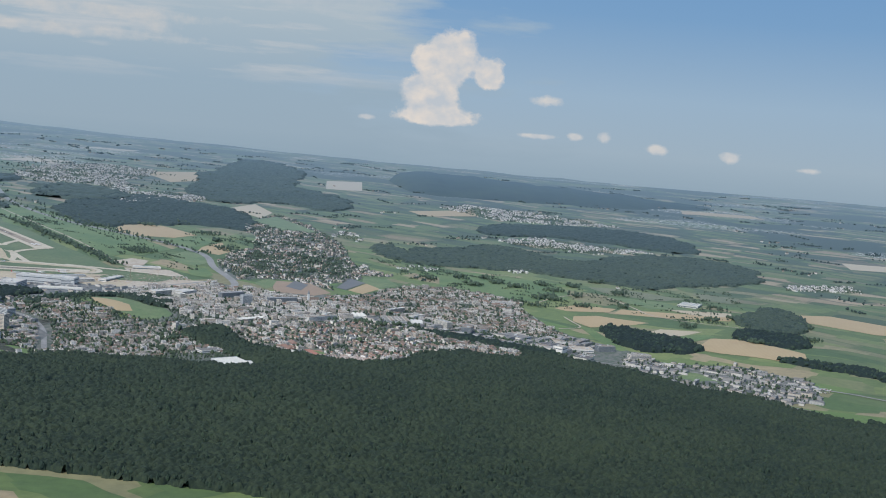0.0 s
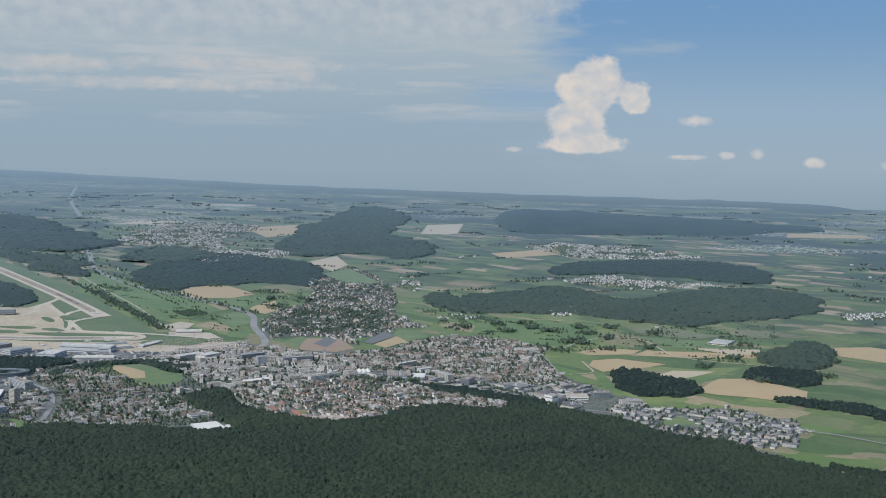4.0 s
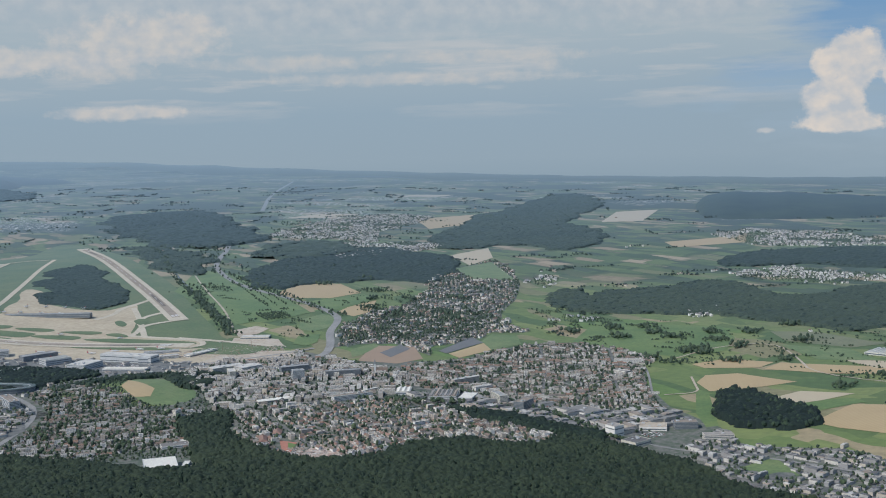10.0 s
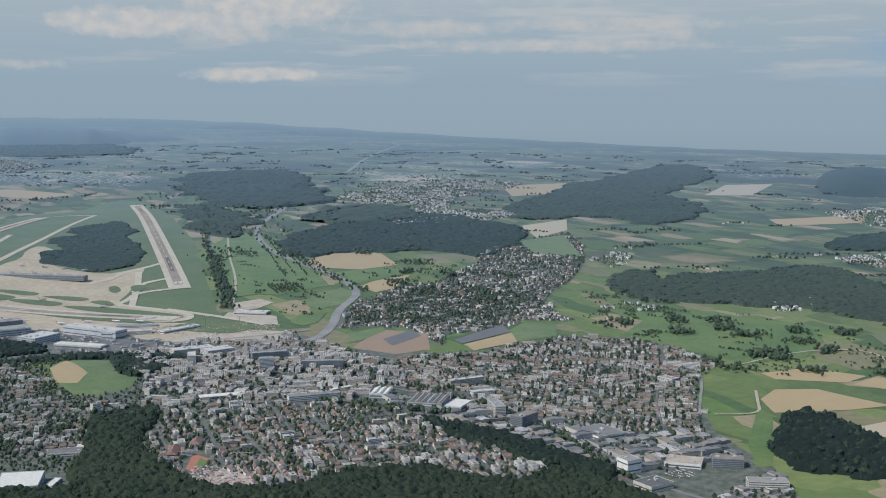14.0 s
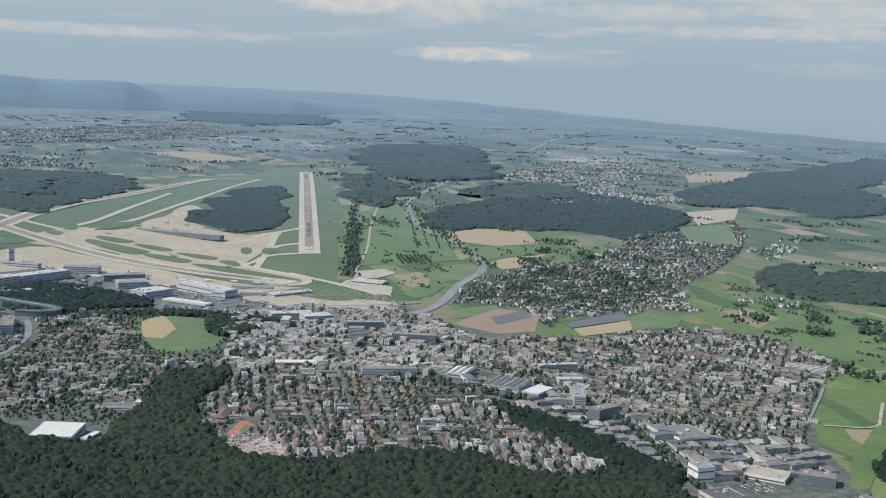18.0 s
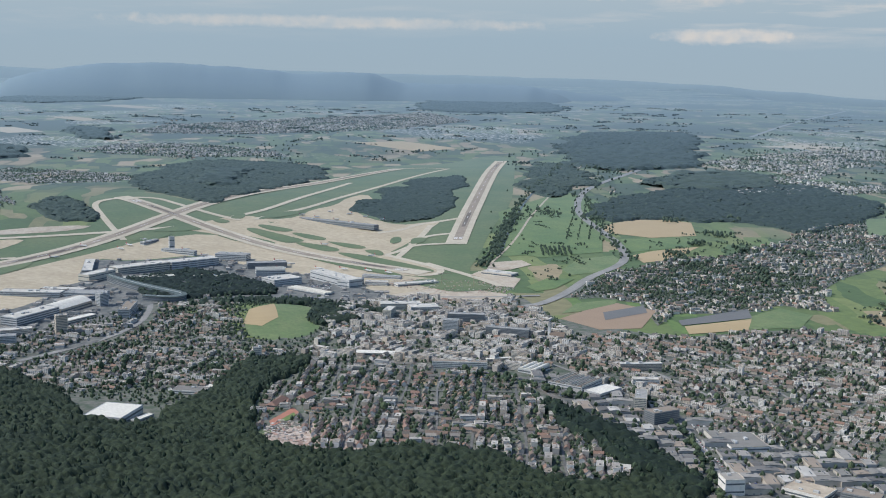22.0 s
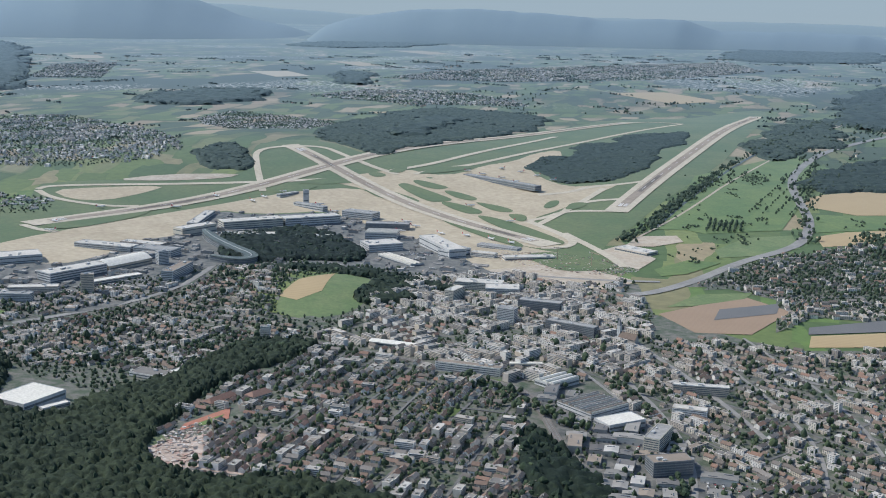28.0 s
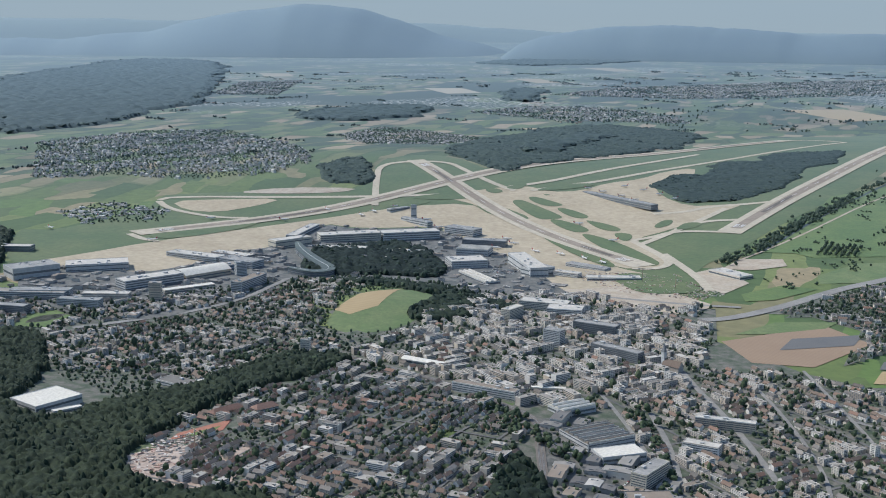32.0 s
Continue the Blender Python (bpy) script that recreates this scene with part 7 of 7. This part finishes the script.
xy, heading, is_flat, shape = TOWN_PARTS[2]
is_near = ~is_flat & (np.cumsum(~is_flat) <= 230)
red = (rng.random(len(xy)) < 0.33) & (xy[:, 0] > 900)
set_things(xy[is_near], heading[is_near], list(zip(shape[is_near], red[is_near])), lambda k: house_thing(*k))
set_things(xy[is_flat], heading[is_flat], rng.choice([0, 0, 1, 5], int(is_flat.sum())), block_thing)
xy, heading, is_flat, shape = TOWN_PARTS[1]
first = is_flat & (np.cumsum(is_flat) <= 95)
set_things(xy[first], heading[first], rng.choice([0, 0, 1, 1, 2, 5, 5, 6, 7], int(first.sum())), block_thing)
first = is_flat & ~first
settlement("apartment_blocks", "flat-roofed apartment blocks of the town centre", xy[first], heading[first], rng.choice([0, 0, 1, 1, 2, 5, 5, 6, 7], int(first.sum())), FLAT_TEMPLATES, (WALLS, FLAT_ROOFS, WALLS, GLASS))

def shed_thing(k):
    wall, roof, skylight, doors = SHEDS[k]
    ob = tagged(new("works_hall"), "low grey works hall with a ridged roof and dark doors", "works hall", "works halls along the railway")
    for name, me, mat in (("wall", wall, SHED_WALLS), ("roof", roof, SHED_ROOFS), ("skylight", skylight, GLASS)):
        me.materials.clear()
        me.materials.append(mat)
        part(name, me, ob)
    for me in doors:
        part("door", me, ob)
    return ob


xy = rows_of(D_WORKS, -32, 50, 40, OPEN + LANDMARKS, STREETS)
set_things(xy, np.radians(-32 + 90 * rng.integers(0, 2, len(xy)) + rng.normal(0, 3, len(xy))), rng.choice([0, 2, 2, 3], len(xy)), shed_thing)
for label, outline, turn, along, between in (("works halls and depots at the field edge", INDUSTRY, -22, 40, 32), ("freight sheds and offices beside the hangars", [(46, -1463), (233, -1350), (339, -1098), (237, -898), (117, -806), (14, -801), (190, -943)], 70, 52, 44), ("low sheds and service buildings of the airport", APRONS[5][2], 60, 62, 50)):
    xy = rows_of(outline, turn, along, between, OPEN + LANDMARKS, STREETS)
    n = len(xy)
    settlement("works_halls", label, xy, np.radians(turn + 90 * rng.integers(0, 2, n) + rng.normal(0, 3, n)), rng.integers(0, 4, n), SHED_TEMPLATES, (SHED_WALLS, SHED_ROOFS, GLASS, DARK_METAL), rng.uniform((0.25, 0.3, 0.4), (0.72, 0.75, 1.2), (n, 3)))

VILLAGES = [
    ("distant town on the plain", [(-1677, 2798), (-2031, 3867), (-1963, 4821), (-1457, 4698), (-1239, 3920), (-1199, 2773)], 44), ("village behind the wood", [(-859, 1962), (-977, 2416), (-726, 2859), (-326, 2771), (-481, 2307), (-611, 1946)], 26),
    ("town in the valley", [(743, 3858), (842, 4345), (1387, 4187), (1894, 3526), (1456, 3285), (1092, 3285)], 36), ("village below a wooded hill", [(1231, 2056), (1398, 2371), (1786, 2196), (2001, 2141), (1685, 1817), (1375, 1890)], 26), ("hamlet above the town", [(519, 1518), (490, 1827), (603, 1696), (668, 1381)], 28),
    ("town west of the airfield", [(-2308, -1751), (-2765, -1366), (-2774, -1024), (-2008, -750), (-1361, -708), (-1207, -836), (-1159, -1081), (-1283, -1329), (-1271, -1578)], 32), ("works and houses beyond the runway", [(-2508, -568), (-2922, -324), (-2571, -84), (-2241, 45), (-1853, -207), (-1927, -489)], 44), ("far town on the western plain", [(-5263, 1004), (-6075, 1732), (-6661, 3128), (-7552, 5154), (-5900, 4454), (-4843, 2939), (-4715, 1691)], 95),
    ("village on the western plain", [(-3758, 195), (-4195, 640), (-4018, 1065), (-3480, 1248), (-3151, 1251), (-3265, 571)], 48), ("distant hamlet", [(-5464, -1234), (-7169, -1081), (-7524, -578), (-5305, -799)], 46), ("works south of the runway", [(-702, -1404), (-852, -1286), (-741, -1122), (-579, -1127), (-536, -1305)], 34),
    ("hamlet on the eastern slope", [(2446, 1248), (2774, 1460), (2801, 1260), (2448, 1130)], 32), ("white houses at the meadow", [(902, 693), (994, 803), (1087, 788), (1026, 670)], 26), ("houses by the wood", [(1303, 1028), (1398, 1153), (1439, 989), (1354, 888)], 26),
    ("houses along the far road", [(-938, 2448), (-1346, 3200), (-1252, 3500), (-884, 2794)], 40),
]
for label, outline, gap in VILLAGES:
    gap = 26 * max(1.0, math.hypot(outline[0][0] - 2200, outline[0][1] + 2600) / 4800)
    xy = rows_of(outline, 30, gap, gap * 1.15, [], STREETS, 0.45)
    xy = xy[[noise.noise((x / gap / 5, y / gap / 7, 3.0)) + 0.5 * noise.noise((x / gap / 2, y / gap / 2, 5.0)) > -0.12 for x, y in xy]]
    n = len(xy)
    size = max(0.8, math.hypot(outline[0][0] - 2200, outline[0][1] + 2600) / 6000)
    tall = np.stack([np.full(n, size ** 0.8), np.full(n, size ** 0.8), np.full(n, size ** 0.5)], 1) * rng.uniform(0.7, 1.25, (n, 1))
    works = "works" in label
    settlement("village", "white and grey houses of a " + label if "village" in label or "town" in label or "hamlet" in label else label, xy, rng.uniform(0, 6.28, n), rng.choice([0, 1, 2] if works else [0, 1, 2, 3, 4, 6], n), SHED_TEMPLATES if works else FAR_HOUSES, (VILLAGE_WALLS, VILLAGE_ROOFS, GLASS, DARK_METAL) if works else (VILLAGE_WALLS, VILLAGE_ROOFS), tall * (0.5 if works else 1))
    tree = rows_of(outline, 55, gap * 0.85, gap * 0.9, [], STREETS, 0.5)
    tagged(crowd("village_trees", tree, CROWNS, rng.integers(0, 6, len(tree)), rng.uniform(3.2, 5.6, len(tree)) * size ** 0.6, GARDEN_LEAVES, 0.5, rng.uniform(0.7, 1.0, len(tree))), "garden trees between the houses of a village", "trees", kind="stuff")


def far_hedges():
    """Copses and hedges all over the plain, with single farms beside some."""
    keep = [AIRFIELD, TOWN, TOWN_NORTH, INDUSTRY] + OPEN
    xs, ys = rng.uniform(-9500, 4200, 740), rng.uniform(-2600, 9500, 740)
    ok = np.hypot(xs - 1900, ys + 2300) > 2500
    for o in keep:
        ok &= ~inside(o, xs, ys)
    ok &= ~inside([(-565, -2111), (2784, -3381), (1643, -2895), (96, -9164)], xs, ys)
    spots, farms = [], []
    for x, y in zip(xs[ok], ys[ok]):
        far = math.hypot(x - 1900, y + 2300)
        a, n, long = rng.uniform(0.2, 0.9) + (1.57 if rng.random() < 0.4 else 0), int(rng.integers(5, 26)), rng.uniform(25, 170)
        u, v = rng.uniform(-1, 1, n) * long, rng.normal(0, 7 + (18 if rng.random() < 0.25 else 0), n)
        spots.append(np.stack([x + u * math.cos(a) - v * math.sin(a), y + u * math.sin(a) + v * math.cos(a), np.full(n, 1 + far / 22000)], 1))
        if rng.random() < 0.35:
            farms += [(x + rng.normal(0, 40), y + rng.normal(0, 40)) for _ in range(int(rng.integers(1, 5)))]
    s = np.concatenate(spots)
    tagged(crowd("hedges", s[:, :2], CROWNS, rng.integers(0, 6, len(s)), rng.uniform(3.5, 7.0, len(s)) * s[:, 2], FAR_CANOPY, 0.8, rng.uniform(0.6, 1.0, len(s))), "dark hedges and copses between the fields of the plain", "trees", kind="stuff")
    farms = np.array(farms)
    settlement("farms", "single farms and barns on the plain", farms, rng.uniform(0, 6.28, len(farms)), rng.choice([0, 1, 3, 4], len(farms)), FAR_HOUSES, (WALLS, ROOFS))


far_hedges()


def parked_cars():
    """Cars on the yards of the works and on the car parks."""
    v = np.array([(x, y, z) for z, k in ((0.3, 1), (0.9, 1), (1.5, 0.8)) for x, y in ((-2.1 * k, -0.9 * k), (2.1 * k, -0.9 * k), (2.1 * k, 0.9 * k), (-2.1 * k, 0.9 * k))])
    f = [(a + i, a + (i + 1) % 4, a + 4 + (i + 1) % 4) for a in (0, 4) for i in range(4)] + [(a + i, a + 4 + (i + 1) % 4, a + 4 + i) for a in (0, 4) for i in range(4)] + [(8, 9, 10), (8, 10, 11)]
    xy = []
    for x, y, a, n, rows in ((1353, -422, -30, 18, 7), (1272, -430, -30, 14, 4), (1407, -478, -30, 20, 5), (1528, -526, -30, 20, 6), (2030, -651, -20, 20, 6), (163, -999, 95, 22, 6), (1477, -506, -30, 16, 6), (1625, -557, -20, 12, 5), (1795, -624, -20, 14, 6), (2189, -777, -20, 16, 6), (41, -360, 60, 20, 5), (54, -244, 70, 18, 4), (218, -1027, 95, 24, 4), (1223, -443, -40, 10, 4), (330, -227, 40, 12, 3), (2976, -1405, -20, 14, 5)):
        c, s = math.cos(radians(a)), math.sin(radians(a))
        xy += [(x + (i - n / 2) * 3.0 * c - j * 9 * s, y + (i - n / 2) * 3.0 * s + j * 9 * c) for i in range(n) for j in range(rows) if rng.random() < 0.8]
    xy = np.array(xy)
    paint = varied("car_paint", [(0, (0.7, 0.7, 0.7)), (0.3, (0.08, 0.08, 0.09)), (0.5, (0.35, 0.36, 0.38)), (0.7, (0.8, 0.8, 0.8)), (0.85, (0.35, 0.04, 0.04)), (0.92, (0.05, 0.08, 0.25))], 1, 0.3, 0.6)
    tagged(crowd("parked_cars", xy, [(v, np.array(f))], np.zeros(len(xy), int), np.ones(len(xy)), paint, -1.3), "rows of parked cars on the yards", "cars", kind="stuff")


parked_cars()

# garden trees
for label, outline, gap in (("garden trees between the western houses", D_WEST, 10.5), ("trees round the mound and the access road", TOWN_WEST, 11.5), ("street trees of the town centre", D_CORE, 12), ("trees beside the building site", D_EDGE, 13), ("garden trees on the slope", D_FRONT, 9.2), ("garden trees of the eastern town", D_EAST, 9.6), ("garden trees of the northern quarter", TOWN_NORTH, 12.5), ("garden trees beside the motorway", FRINGE, 11), ("trees between the works halls", D_WORKS + [], 14), ("trees between the depots", INDUSTRY, 13)):
    xy = scatter(outline, gap, OPEN + LANDMARKS, STREETS)
    n = len(xy)
    tagged(crowd("garden_trees", xy, CROWNS + BROAD[:2], rng.integers(0, 8, n), rng.gamma(7.0, 0.46, n), GARDEN_LEAVES, 0.5, rng.uniform(0.85, 1.35, n)), label, "trees", kind="stuff")

# ---- aircraft on the apron ----


def airliner():
    ob = tagged(new("airliner"), "white parked airliner with swept wings on the apron", "aircraft", "aircraft at the airport")
    bm, n = bmesh.new(), 10
    rings = [(-20, 0.3, 4.6), (-16, 1.5, 4.2), (-8, 2.0, 4.0), (10, 2.0, 4.0), (16, 1.5, 3.8), (19, 0.5, 3.6)]
    vs = [[bm.verts.new((x * K, r * math.cos(6.283 * k / n) * K, (z + r * math.sin(6.283 * k / n)) * K)) for k in range(n)] for x, r, z in rings]
    for a, b in zip(vs, vs[1:]):
        for k in range(n):
            bm.faces.new((a[k], a[(k + 1) % n], b[(k + 1) % n], b[k]))
    bm.faces.new(vs[0]), bm.faces.new(vs[-1])
    part("fuselage", to_mesh("fuselage", bm, AIRCRAFT_WHITE), ob)

    def fin(name, mat, pts, thick, axis):
        bm = bmesh.new()
        q = []
        for s in (-thick / 2, thick / 2):
            q.append([bm.verts.new(tuple(c * K for c in ((x, y, z + s) if axis == 2 else (x, y + s, z)))) for x, y, z in pts])
        bm.faces.new(q[0][::-1]), bm.faces.new(q[1])
        for i in range(len(pts)):
            j = (i + 1) % len(pts)
            bm.faces.new((q[0][i], q[0][j], q[1][j], q[1][i]))
        return part(name, to_mesh(name, bm, mat), ob)
    for s in (-1, 1):
        wing = fin("wing", GREY_METAL, [(4, s * 1.5, 3.4), (-3, s * 1.5, 3.4), (-8, s * 17, 4.4), (-6, s * 17, 4.4)], 0.5, 2)
        fin("tailplane", AIRCRAFT_WHITE, [(-15, s * 0.8, 5), (-18.5, s * 0.8, 5), (-20, s * 6, 5.4), (-18.5, s * 6, 5.4)], 0.3, 2)
        part("engine", box_mesh("engine", GREY_METAL, (0, 4.5, s * 5.6 - 1, s * 5.6 + 1, 1.3, 3.1)), wing)
        part("landing_gear", box_mesh("landing_gear", DARK_METAL, (-1.4, -0.2, s * 2.6 - 0.4, s * 2.6 + 0.4, 0, 3)), ob)
    part("landing_gear", box_mesh("landing_gear", DARK_METAL, (14, 15, -0.35, 0.35, 0, 2.6)), ob)
    fin("tail_fin", RED_PAINT, [(-14, 0, 5.6), (-19, 0, 5.6), (-20.5, 0, 12), (-18, 0, 12)], 0.4, 1)
    return ob


plane = airliner()
SPOTS = [(-624, -1284, 60), (-451, -1120, 200), (-629, -1006, 120), (-340, -1132, 250), (-475, -1387, 30), (-633, -815, 90), (-736, -567, 20), (-698, -606, 20), (-638, -432, 100), (-550, -411, 100), (-487, -371, 90), (-447, -343, 80), (-201, -229, 30), (-154, -180, 30), (-90, -141, 10), (-30, -114, 10), (-376, -263, 60), (-316, -258, 60),
         (-893, 88, 110), (-843, 117, 110), (-782, 156, 110), (-724, 179, 110), (-902, 201, 290), (-844, 241, 290), (-780, 268, 290), (-711, 290, 290), (-500, -46, 95), (-277, -18, 275), (-755, -695, 20), (-784, -502, 140), (-603, -1581, 10), (-268, -311, 50), (-1245, -991, 60)]
for i, (x, y, a) in enumerate(SPOTS):
    m = Matrix.Translation(P(x, y, 3.2)) @ pose(0, 0, 0, 0, 0, a)
    if i:
        copy_thing(plane, m)
    else:
        plane.matrix_basis = m @ Matrix.Scale(SIZE, 4)
